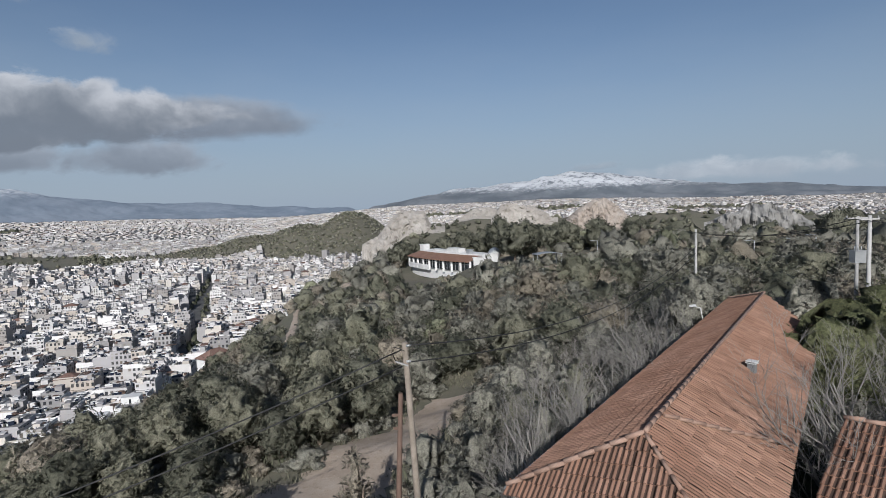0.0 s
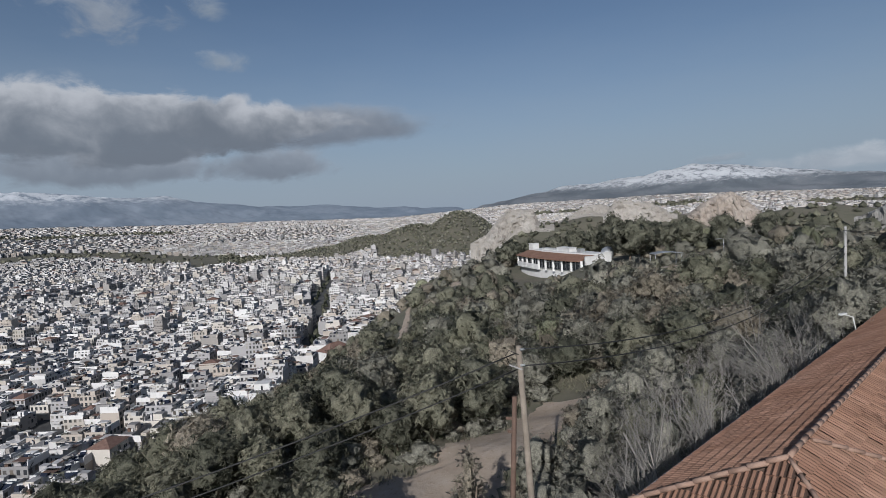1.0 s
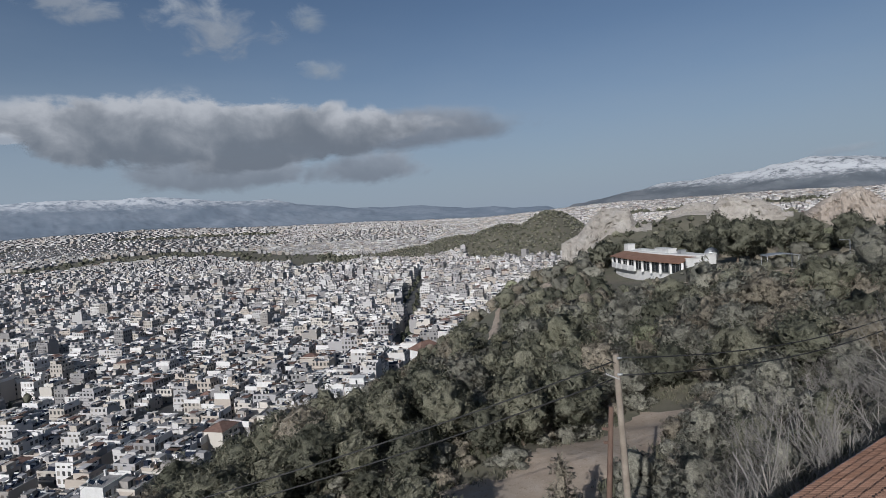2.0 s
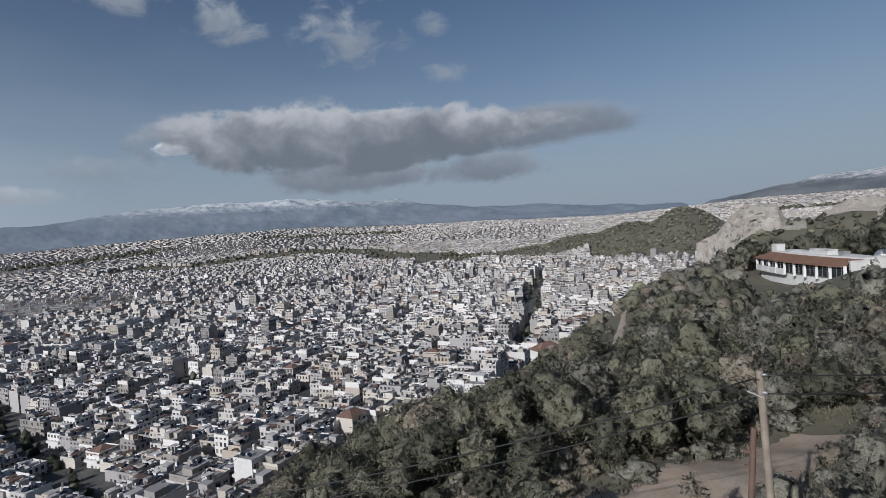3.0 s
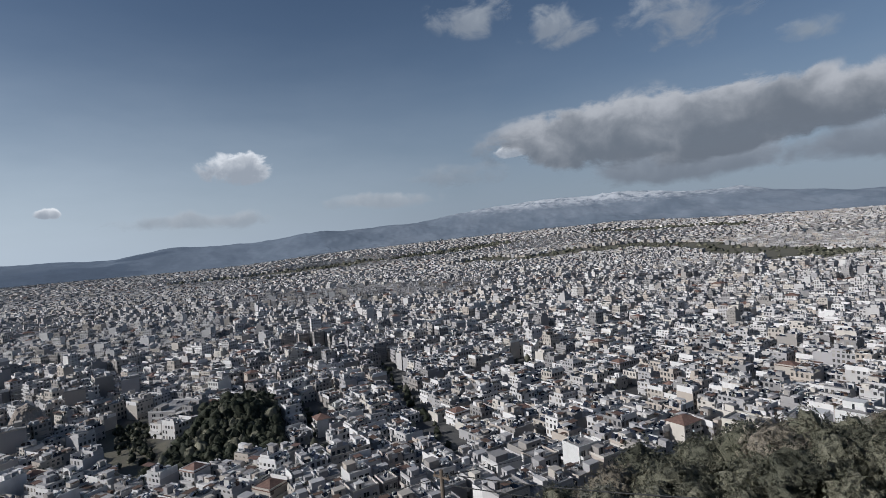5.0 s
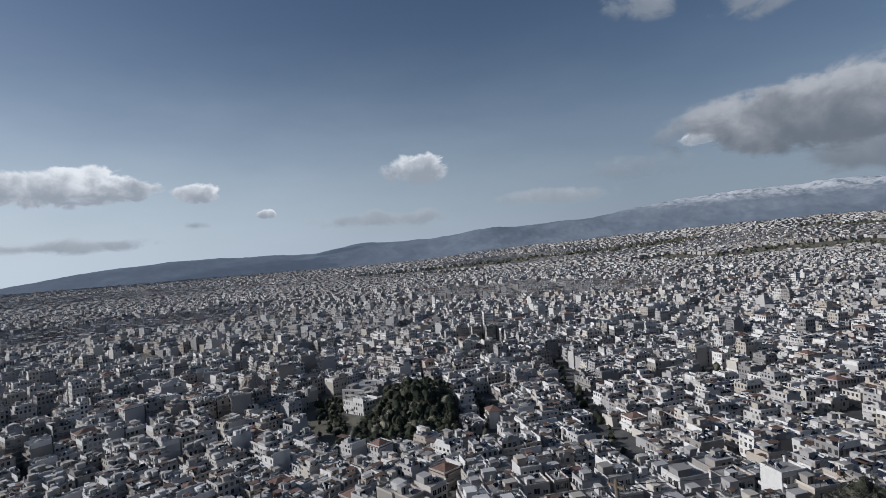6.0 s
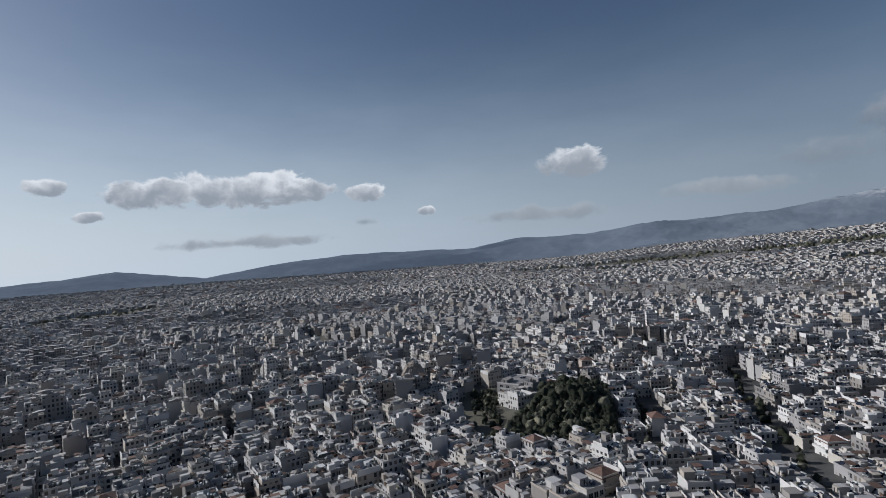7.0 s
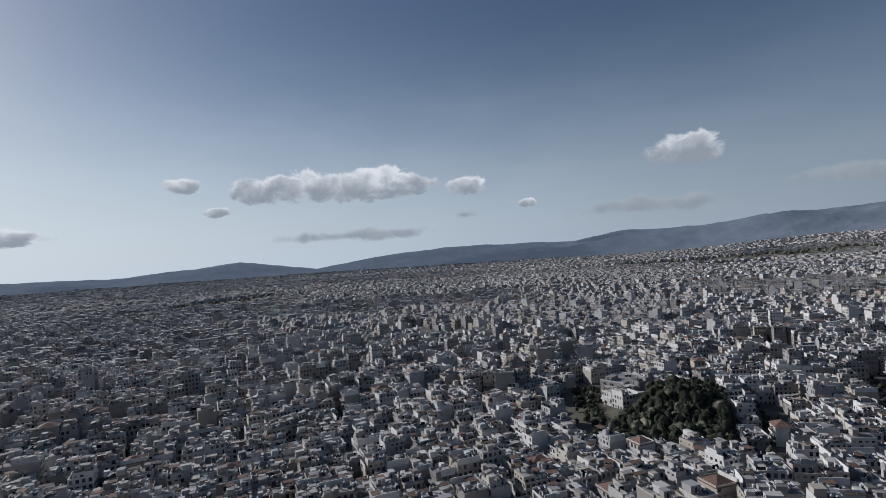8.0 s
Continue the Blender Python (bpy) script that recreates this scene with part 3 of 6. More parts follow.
def fill_town(name, label, a, seed, detail):
    rng = np.random.default_rng(seed)
    n = len(a)
    x, y, turn, w, d, side = a[:, :6].T
    fl = storeys(a, rng)
    g = land(x, y)
    tint, hx, hy = rng.random(n), w / 2 - 0.06, d / 2
    z1 = g + 3.0 * fl + rng.uniform(0.2, 1.6, n)
    b = Boxes()
    red = rng.random(n) < np.where(a[:, 6] < 900, 0.045, 0.025)
    b.add(x, y, turn, hx, hy, g - 4, z1, tint)
    k = red
    b.add(x[k], y[k], turn[k], hx[k] + 0.4, hy[k] + 0.4, z1[k], z1[k] + 2.2, tint[k], 2, 2, windows=False, taper=0.12)
    # top storeys set back from the street, and stair rooms on the roofs
    front = np.where(side == 0, -1.0, 1.0)
    k = ~red & (rng.random(n) < (0, 0.35, 0.4)[detail])
    pw, pd = hx * rng.uniform(0.7, 0.98, n), hy * rng.uniform(0.45, 0.72, n)
    ox, oy = (hx - pw) * rng.uniform(-1, 1, n) * 0.98, -front * (hy - pd) * 0.97
    b.add(x[k], y[k], turn[k], pw[k], pd[k], z1[k] - 0.5, z1[k] + 2.8, tint[k], ox=ox[k], oy=oy[k], windows=detail > 0)
    up = np.where(k, 2.8, 0.0)
    k = ~red & (rng.random(n) < (0, 0.5, 0.8)[detail])
    sw, sd = np.minimum(rng.uniform(1.0, 1.9, n), pw * 0.8), np.minimum(rng.uniform(1.0, 1.8, n), pd * 0.8)
    qx, qy = ox + (pw - sw) * rng.uniform(-1, 1, n) * 0.97, oy + (pd - sd) * rng.uniform(-1, 1, n) * 0.97
    b.add(x[k], y[k], turn[k], sw[k], sd[k], z1[k] + up[k] - 0.3, z1[k] + up[k] + rng.uniform(2.0, 2.6, int(k.sum())), (tint[k] + rng.choice([0, 0.13, 0.4], k.sum())) % 1, ox=qx[k], oy=qy[k], windows=False)
    if detail:
        for storey in range(1, 8):
            for dirn, share in ((1, 0.94), (-1, 0.6))[:detail]:
                k = (fl > storey) & (rng.random(n) < share) & (a[:, 6] < 1250)
                bw = hx * rng.uniform(0.55, 0.98, n)
                oyb = front * dirn * (hy + 0.55)
                off = (hx - bw) * rng.uniform(-1, 1, n)
                z = g + 3.0 * storey - 0.1
                b.add(x[k], y[k], turn[k], bw[k], 0.62, z[k], z[k] + 1.0, tint[k] if detail > 1 else (tint[k] + 0.02) % 1, 0, 0, ox=off[k], oy=oyb[k], windows=False, faces=(0, 2, 4))
    if detail > 1:
        # what stands on the roofs, on the open terrace or on the top storey
        def on_roof(reach, share):
            k = ~red & (rng.random(n) < share) & (a[:, 6] < reach)
            m = int(k.sum())
            px, py = hx[k] * rng.uniform(-0.88, 0.88, m), hy[k] * rng.uniform(-0.88, 0.88, m)
            above = (np.abs(px - ox[k]) < pw[k]) & (np.abs(py - oy[k]) < pd[k])
            return k, m, px, py, z1[k] + np.where(above, up[k], 0.0)

        for reach in (420, 480, 560, 560, 760):
            k, m, px, py, z = on_roof(reach, 0.75)
            face = np.full(m, radians(25)) + rng.normal(0, 0.12, m)
            cx, cy = x[k] + np.cos(turn[k]) * px - np.sin(turn[k]) * py, y[k] + np.sin(turn[k]) * px + np.cos(turn[k]) * py
            b.add(cx, cy, face, 0.95, 0.8, z + 0.6, z + 0.73, 0.5, 3, 3, windows=False, tilt=0.75)
            b.add(cx, cy, face, 0.85, 0.26, z + 1.15, z + 1.65, 0.5, 4, 4, oy=1.0, windows=False)
        # chimneys, awnings, planters, tanks, rails, sheds, partition walls: material, share, half sizes, heights, reach
        for mat, share, sx, sy, lo, hi, reach in (
                (0, 0.7, 0.35, 0.35, 0, 1.8, 620), (0, 0.6, 0.3, 0.3, 0, 1.4, 620), (5, 0.3, 2.2, 1.4, 2.2, 2.3, 480), (2, 0.2, 2.0, 1.6, 2.2, 2.35, 480),
                (0, 0.4, 1.9, 1.3, 2.1, 2.3, 480), (6, 0.5, 1.2, 0.35, 0.1, 1.0, 480), (4, 0.8, 0.6, 0.5, 0.1, 1.1, 520), (4, 0.7, 1.6, 0.1, 0.0, 1.1, 480),
                (0, 0.7, 1.1, 0.9, 0.0, 2.0, 560), (0, 0.7, 0.1, 2.2, 0.0, 1.5, 560), (1, 0.6, 1.6, 1.2, 0.0, 0.5, 480), (5, 0.5, 0.8, 0.6, 0.0, 1.2, 480), (0, 0.6, 1.5, 1.1, 0.0, 2.2, 420), (3, 0.6, 1.3, 0.1, 0.0, 1.6, 420), (4, 0.6, 0.1, 1.5, 0.0, 1.0, 420), (5, 0.4, 1.7, 0.9, 1.9, 2.0, 420), (0, 0.7, 0.25, 0.25, 0.0, 2.4, 420)):
            k, m, px, py, z = on_roof(reach, share)
            b.add(x[k], y[k], turn[k], sx * rng.uniform(0.6, 1.3, m), sy, z + lo, z + hi, (tint[k] + rng.random(m) * 0.3) % 1, mat, mat, ox=px, oy=py, windows=False)
        # parapets, and white party walls that stand above the lower neighbour
        k = a[:, 6] < 620
        x, y, turn, hx, hy, z1, tint = (v[k] for v in (x, y, turn, hx, hy, z1, tint))
        for oyw in (-1, 1):
            b.add(x, y, turn, hx, 0.12, z1 - 0.1, z1 + 0.85, tint, 0, 0, oy=oyw * (hy - 0.12), windows=False, faces=(0, 2, 4))
        for oxw in (-1, 1):
            high = np.where(rng.random(len(x)) < 0.3, rng.uniform(1.6, 3.0, len(x)), 0.85)
            b.add(x, y, turn, 0.12, hy - 0.25, z1 - 0.1, z1 + high, np.where(high > 1, 0.6, tint), 0, 0, ox=oxw * (hx - 0.12), windows=False, faces=(0, 1, 2, 3, 4))
    b.build(name, label, TOWN_MATS)


near_lots = np.concatenate([lots(0.76, 80, 330, 1), lots(0.8, 330, 600, 8), lots(0.82, 600, 900, 7, 14)])
NEAR_R = 196
fill_town("town_houses", "dense white and cream flat-roofed apartment blocks with balconies", near_lots[near_lots[:, 6] >= NEAR_R], 2, 2)
fill_town("town_blocks", "dense pale apartment blocks covering the plain", np.concatenate([lots(0.85, 900, 1250, 3, -18), lots(0.95, 1250, 1750, 13, 9)]), 4, 1)
fill_town("distant_town", "pale sprawl of small blocks reaching to the mountains", np.concatenate([lots(1.0, 1750, 2200, 5, 25), lots(1.1, 2200, 2900, 15, -12), lots(1.5, 2900, 4300, 9, 6)]), 6, 0)


# ---- houses that stand apart ----
def walls(w, d, h, m=0):
    bm = bmesh.new()
    box(bm, -w / 2, w / 2, -d / 2, d / 2, -4, h, m)
    return bm


def make_house(name, w, d, floors, label, style=0, seed=0, m=None, paint=None):
    """A house with its own parts: body, roof, room on the roof, balconies and openings."""
    rng = random.Random(seed)
    paint = paint or M_WALL
    h = 3.0 * floors + 0.2
    e = thing(name, m or Matrix(), label, "house", "houses below the hill")
    part("body", walls(w, d, h), (paint,), e)
    bm = bmesh.new()
    if style == 2:
        n = 0.5
        co = [(-w / 2 - n, -d / 2 - n, h), (w / 2 + n, -d / 2 - n, h), (w / 2 + n, d / 2 + n, h), (-w / 2 - n, d / 2 + n, h)]
        r = max(w - d, 1) / 2
        vs = [bm.verts.new(c) for c in co] + [bm.verts.new((-r, 0, h + 2.1)), bm.verts.new((r, 0, h + 2.1))]
        for f in ((3, 2, 1, 0), (0, 1, 5, 4), (2, 3, 4, 5), (1, 2, 5), (3, 0, 4)):
            bm.faces.new([vs[i] for i in f])
        part("roof", bm, (M_OLDTILE,), e, "weathered red clay tile roof")
    else:
        box(bm, -w / 2 + 0.2, w / 2 - 0.2, -d / 2 + 0.2, d / 2 - 0.2, h - 0.05, h + 0.06)
        part("roof", bm, (M_ROOF,), e, "grey flat roof")
        bm = bmesh.new()
        for x0, x1, y0, y1 in ((-w / 2, w / 2, -d / 2, -d / 2 + 0.2), (-w / 2, w / 2, d / 2 - 0.2, d / 2), (-w / 2, -w / 2 + 0.2, -d / 2 + 0.2, d / 2 - 0.2), (w / 2 - 0.2, w / 2, -d / 2 + 0.2, d / 2 - 0.2)):
            box(bm, x0, x1, y0, y1, h - 0.02, h + 0.8)
        part("parapet", bm, (paint,), e)
        pw, pd = w * rng.uniform(0.22, 0.5), d * rng.uniform(0.22, 0.5)
        px, py = rng.choice((-1, 1)) * (w - pw) / 2 * rng.uniform(0.5, 0.96), rng.choice((-1, 1)) * (d - pd) / 2 * rng.uniform(0.5, 0.96)
        top = rng.uniform(2.1, 2.7)
        if rng.random() < 0.75:
            bm = bmesh.new()
            box(bm, px - pw / 2, px + pw / 2, py - pd / 2, py + pd / 2, h, h + top)
            box(bm, px - pw / 2 - 0.1, px + pw / 2 + 0.1, py - pd / 2 - 0.1, py + pd / 2 + 0.1, h + top, h + top + 0.12)
            box(bm, px - 0.4, px + 0.4, py - pd / 2 - 0.05, py - pd / 2, h + 0.1, h + 2.0, 1)
            part("roof_room", bm, (paint, M_GLASS), e)
        for _ in range(rng.randint(2, 4)):
            sx, sy = -px * rng.uniform(0.2, 1.0) + rng.uniform(-1.5, 1.5), -py * rng.uniform(0.2, 1.0) + rng.uniform(-1.5, 1.5)
            sx, sy = max(-w / 2 + 1.2, min(w / 2 - 1.2, sx)), max(-d / 2 + 1.2, min(d / 2 - 1.2, sy))
            bm = bmesh.new()
            mm = Matrix.Translation((sx, sy, h)) @ Matrix.Rotation(rng.uniform(-0.3, 0.3) + 0.4, 4, "Z")
            box(bm, -0.95, 0.95, -0.75, 0.75, -0.04, 0.04, 0, mm @ Matrix.Translation((0, -0.2, 0.75)) @ Matrix.Rotation(0.65, 4, "X"))
            tube(bm, [mm @ Vector((-0.8, 0.65, 1.35)), mm @ Vector((0.8, 0.65, 1.35))], [0.27, 0.27], 8, 1)
            for lx in (-0.7, 0.7):
                box(bm, lx - 0.03, lx + 0.03, 0.6, 0.66, 0, 1.2, 1, mm)
            part("solar_heater", bm, (M_PANEL, M_WHITE), e, "rooftop solar water heater")
        if rng.random() < 0.5:
            bm = bmesh.new()
            ax, ay = rng.uniform(-0.35, 0.35) * w, rng.uniform(-0.35, 0.35) * d
            box(bm, ax - 1.5, ax + 1.5, ay - 1.2, ay + 1.2, h + 2.2, h + 2.28)
            for lx in (-1.4, 1.4):
                for ly in (-1.1, 1.1):
                    box(bm, ax + lx - 0.05, ax + lx + 0.05, ay + ly - 0.05, ay + ly + 0.05, h, h + 2.2)
            part("pergola", bm, (rng.choice((M_BROWN, M_METAL, M_WHITE)),), e, "rooftop awning on thin posts")
        for _ in range(rng.randint(1, 3)):
            bm = bmesh.new()
            for _ in range(1):
                ax, ay = rng.uniform(-0.44, 0.44) * w, rng.uniform(-0.44, 0.44) * d
                tube(bm, [(ax, ay, h), (ax, ay, h + rng.uniform(1.5, 3.2))], [0.03, 0.02], 4)
                box(bm, ax - 0.5, ax + 0.5, ay - 0.03, ay + 0.03, h + 1.4, h + 1.46)
            part("antenna", bm, M_METAL, e)
        bm = bmesh.new()
        cx, cy = rng.uniform(-0.4, 0.4) * w, rng.uniform(-0.4, 0.4) * d
        box(bm, cx - 0.3, cx + 0.3, cy - 0.3, cy + 0.3, h, h + 1.7)
        box(bm, cx - 0.4, cx + 0.4, cy - 0.4, cy + 0.4, h + 1.7, h + 1.8)
        part("chimney", bm, (paint,), e)
    for k in range(floors):
        z = 3.0 * k
        for s in (-1, 1):
            if k and (s < 0 or style != 1):
                bw = w * rng.choice((0.5, 0.7, 0.96))
                off = rng.uniform(-1, 1) * (w - bw) / 2
                bm = bmesh.new()
                y0, y1 = s * d / 2, s * (d / 2 + 1.3)
                lo, hi = min(y0, y1), max(y0, y1)
                box(bm, off - bw / 2, off + bw / 2, lo, hi, z - 0.08, z + 0.1)
                box(bm, off - bw / 2, off + bw / 2, *((lo, lo + 0.1) if s < 0 else (hi - 0.1, hi)), z + 0.1, z + 1.0)
                box(bm, off - bw / 2, off - bw / 2 + 0.1, lo + 0.1, hi - 0.1, z + 0.1, z + 1.0)
                box(bm, off + bw / 2 - 0.1, off + bw / 2, lo + 0.1, hi - 0.1, z + 0.1, z + 1.0)
                part("balcony", bm, (paint,), e)
            for i in range(3):
                ww, lo = rng.choice(((1.3, 0.9), (2.0, 0.12), (2.4, 0.12)))
                x = (i - 1) * w * 0.31 + rng.uniform(-0.3, 0.3)
                bm = bmesh.new()
                y = s * d / 2
                ya, yb = (y - 0.06, y + 0.02) if s < 0 else (y - 0.02, y + 0.06)
                box(bm, x - ww / 2, x + ww / 2, ya, yb, z + lo, z + 2.3, 0)
                yc, yd = (y - 0.1, y - 0.06) if s < 0 else (y + 0.06, y + 0.1)
                for u in (-1, 0, 1):
                    box(bm, x + u * ww / 2 - 0.05, x + u * ww / 2 + 0.05, yc, yd, z + lo, z + 2.3, 1)
                if rng.random() < 0.35:
                    box(bm, x - ww / 2, x + ww / 2, yc, yd, z + 1.4, z + 2.3, 1)
                part("window", bm, (M_GLASS, M_FRAME), e)
    return e


def place_houses():
    rng = random.Random(5)
    spots = near_lots[near_lots[:, 6] < NEAR_R]
    protos = []
    for i in range(16):
        fl, st = (2, 2, 3, 2, 1, 2, 3, 2)[i % 8], (0, 1, 0, 0, 2, 1, 0, 1)[(i * 5) % 8]
        words = {0: "white plastered house with balconies and a flat roof terrace", 1: "cream plastered house with front balconies and a flat roof", 2: "plastered house under a red clay tile hip roof"}[st]
        protos.append((make_house("house", 10.6, 10.2, fl, f"{('one', 'two', 'three', 'four', 'five')[fl - 1]}-storey {words}", st, i), fl))
    free = list(range(16))
    for x, y, turn, w, d, side, r, az in spots:
        i = rng.randrange(16)
        m = pose(x, y, float(land(x, y)), 0, 0, math.degrees(turn) + (180 if side else 0)) @ Matrix.Diagonal((w / 10.7, d / 10.3, 1, 1))
        if i in free:
            free.remove(i)
            protos[i][0].matrix_world = m
        else:
            copy_thing(protos[i][0], m)
    for i in free:
        for o in (*protos[i][0].children_recursive, protos[i][0]):
            bpy.data.objects.remove(o)
    return len(spots)


print("houses", place_houses())


# ---- trees ----
def ball(level):
    bm = bmesh.new()
    bmesh.ops.create_icosphere(bm, subdivisions=level, radius=1.0)
    v, f = np.array([p.co[:] for p in bm.verts]), np.array([[p.index for p in q.verts] for q in bm.faces])
    bm.free()
    return v, f


BALLS = {k: ball(k) for k in (1, 2, 3)}


def crown_middle(kind):
    return np.array([0, 0, {"pine": 0.5, "cypress": 0.35}.get(kind, 0.3)])


def unit(v):
    return v / (np.linalg.norm(v, axis=1)[:, None] + 1e-9)


def crown_spots(rng, n, kind):
    """Clump centres and radii of a crown one metre wide and high, standing on nought."""
    z = rng.uniform(0, 1, n)
    a = rng.uniform(0, 2 * np.pi, n)
    if kind == "pine":
        wide = 0.5 * np.clip(np.sin(np.pi * (0.12 + 0.86 * z)) ** 0.6, 0.12, 1)
        z = 0.22 + 0.78 * z
    elif kind == "cypress":
        wide = 0.5 * np.clip(1 - z, 0.05, 1) ** 0.55 * np.clip(z * 9, 0.3, 1)
    else:
        wide = 0.5 * np.clip(np.sqrt(np.clip(1 - (z - 0.35) ** 2 / 0.43, 0, 1)), 0.1, 1)
    lobes = 1 + 0.28 * np.sin(3 * a + rng.uniform(0, 6)) * np.sin(5 * z + rng.uniform(0, 6)) + 0.15 * np.sin(7 * a + 9 * z)
    d = wide * lobes * np.sqrt(rng.uniform(0.5, 1, n))
    return np.stack([d * np.cos(a), d * np.sin(a), z], -1), rng.uniform(0.72, 1.35, n) * 0.95 / math.sqrt(n)


def crown_body(rng, kind, clumps, level):
    """The closed outside of a crown one metre wide and high, bulging with its clumps: corners, facings, clump centres."""
    c, r = crown_spots(rng, clumps, kind)
    mid = crown_middle(kind)
    q, v = c - mid, BALLS[level][0]
    along = v @ q.T
    disc = r ** 2 - (q ** 2).sum(1) + along ** 2
    reach = np.where(disc > 0, along + np.sqrt(np.clip(disc, 0, None)), 0)
    hit, far = reach.argmax(1), reach.max(1)
    least = 0.3 / np.sqrt((v[:, :2] ** 2).sum(1) / (0.6 if kind == "cypress" else 1.0) + v[:, 2] ** 2 * 0.6)
    p = v * (0.73 * np.maximum(far, least) * rng.uniform(0.9, 1.1, len(v)))[:, None]
    own = np.where((far > least)[:, None], (p - q[hit]) / r[hit][:, None], v)
    return p + mid, unit(0.6 * own + 0.6 * v + [0, 0, 0.12] + rng.normal(0, 0.1, v.shape)), c


def foliage(rng, body, facing, level, size3, turn, count, leaf, lift):
    """A crown of that size and turn: its body, and small leaf sprays lying over it: corners, faces, facings."""
    f = BALLS[level][1]
    t = np.array([[math.cos(turn), -math.sin(turn), 0], [math.sin(turn), math.cos(turn), 0], [0, 0, 1]])
    v, n = (body * size3) @ t.T, facing @ t.T
    tri, w = f[rng.integers(0, len(f), count)], rng.dirichlet((1, 1, 1), count)
    c, out = (v[tri] * w[..., None]).sum(1), unit((n[tri] * w[..., None]).sum(1))
    c = c + out * rng.uniform(0.0, 1.0, (count, 1)) * lift
    out = unit(out + rng.normal(0, 0.42, (count, 3)))
    g = unit(out + rng.normal(0, 1.0, (count, 3)))
    a = unit(np.cross(g, rng.normal(size=(count, 3))))
    b = np.cross(g, a)
    k = leaf * rng.uniform(0.55, 1.4, (count, 1))
    spray = np.stack([a * k * 1.3, (-0.8 * a + 0.5 * b) * k, (-0.8 * a - 0.5 * b) * k], 1) + c[:, None]
    return np.concatenate([v, spray.reshape(-1, 3)]), np.concatenate([f, len(v) + np.arange(3 * count).reshape(-1, 3)]), np.concatenate([n, np.repeat(out, 3, 0)])


def crown_mesh(kind, mat, clumps, count, leaf, seed, wide, high):
    rng = np.random.default_rng(seed)
    body, facing, c = crown_body(rng, kind, clumps, 3)
    size3 = np.array([wide, wide, high])
    v, f, facing = foliage(rng, body, facing, 3, size3, 0.0, count, leaf, min(0.09 * (wide + high), 0.8))
    return sheet("crown", v, f, [mat], smooth=True, normals=facing, spray=np.arange(len(v)) >= len(body)), c * size3


def make_tree(name, label, kind, mat, wide, high, clumps, leaves, leaf, seed, limbs=7, bark=None):
    rng = random.Random(seed)
    e = thing(name, Matrix(), label, "tree" if kind != "bush" else "bush", "trees on the hill")
    me, spots = crown_mesh(kind, mat, clumps, leaves, leaf, seed, wide, high)
    bm = bmesh.new()
    top = high * 0.75
    lean = Vector((rng.uniform(-0.1, 0.1), rng.uniform(-0.1, 0.1), 1))
    pts = [(lean.x * z + 0.05 * math.sin(z * 2), lean.y * z, z) for z in (-0.6, 0.3, top * 0.4, top * 0.75, top)]
    r = 0.035 * high
    tube(bm, pts, [r, r * 0.85, r * 0.65, r * 0.4, r * 0.12], 6)
    for s in rng.sample(range(len(spots)), limbs):
        p = Vector(spots[s]) * 0.8
        z0 = min(max(p.z * 0.55, 0.2 * high), top * 0.9)
        a = Vector((lean.x * z0, lean.y * z0, z0))
        tube(bm, [a, a.lerp(p, 0.55) + Vector((0, 0, -0.04 * high)), p], [r * 0.4, r * 0.25, r * 0.06], 4, cap=False)
    part("trunk", bm, bark or M_BARK, e)
    part("crown", me, mat, e)
    return e


def make_bare(name, label, wide, high, seed, stems=7, kids=5):
    """A leafless tree: stems that spread from one foot and branch three times into fine twigs."""
    rng = random.Random(seed)
    e = thing(name, Matrix(), label, "shrub", "bare shrubs")
    bm, bt = bmesh.new(), bmesh.new()

    def grow(p, d, long, r, level):
        steps = (6, 4, 3, 2)[level]
        pts, bend = [p], Vector((rng.gauss(0, 1), rng.gauss(0, 1), rng.gauss(0, 0.5))) * 0.1
        for i in range(steps):
            d = (d + bend + Vector((rng.gauss(0, 0.09), rng.gauss(0, 0.09), 0.07 + 0.05 * level))).normalized()
            pts.append(pts[-1] + d * long / steps)
        tube(bm if level < 2 else bt, pts, [r * (1 - 0.72 * i / steps) for i in range(steps + 1)], (6, 5, 3, 3)[level], cap=False)
        if level == 3:
            return
        for _ in range((kids + 2, kids, 4)[level]):
            t = rng.uniform(0.3, 1.0)
            i = min(int(t * steps), steps - 1)
            q = pts[i].lerp(pts[i + 1], t * steps - i)
            side = (pts[i + 1] - pts[i]).normalized()
            off = Vector((rng.gauss(0, 1), rng.gauss(0, 1), rng.gauss(0, 0.8)))
            off = (off - side * off.dot(side)).normalized()
            grow(q, (side + off * rng.uniform(0.45, 0.95)).normalized(), long * rng.uniform(0.38, 0.62) * (1.15 - 0.4 * t), r * (1 - 0.72 * t) * 0.62 + 0.002, level + 1)

    for i in range(stems):
        a, o = 6.283 * (i + rng.uniform(-0.3, 0.3)) / stems, rng.uniform(0.25, 0.8)
        aim = Vector((math.cos(a) * wide * 0.5 * o, math.sin(a) * wide * 0.5 * o, high * 0.8)).normalized()
        grow(Vector((math.cos(a) * 0.15, math.sin(a) * 0.15, -0.3)), aim, high * rng.uniform(0.72, 0.95), 0.011 * high + 0.01, 0)
    part("stem", bm, M_TWIG, e)
    part("twig", bt, M_TWIG, e)
    return e


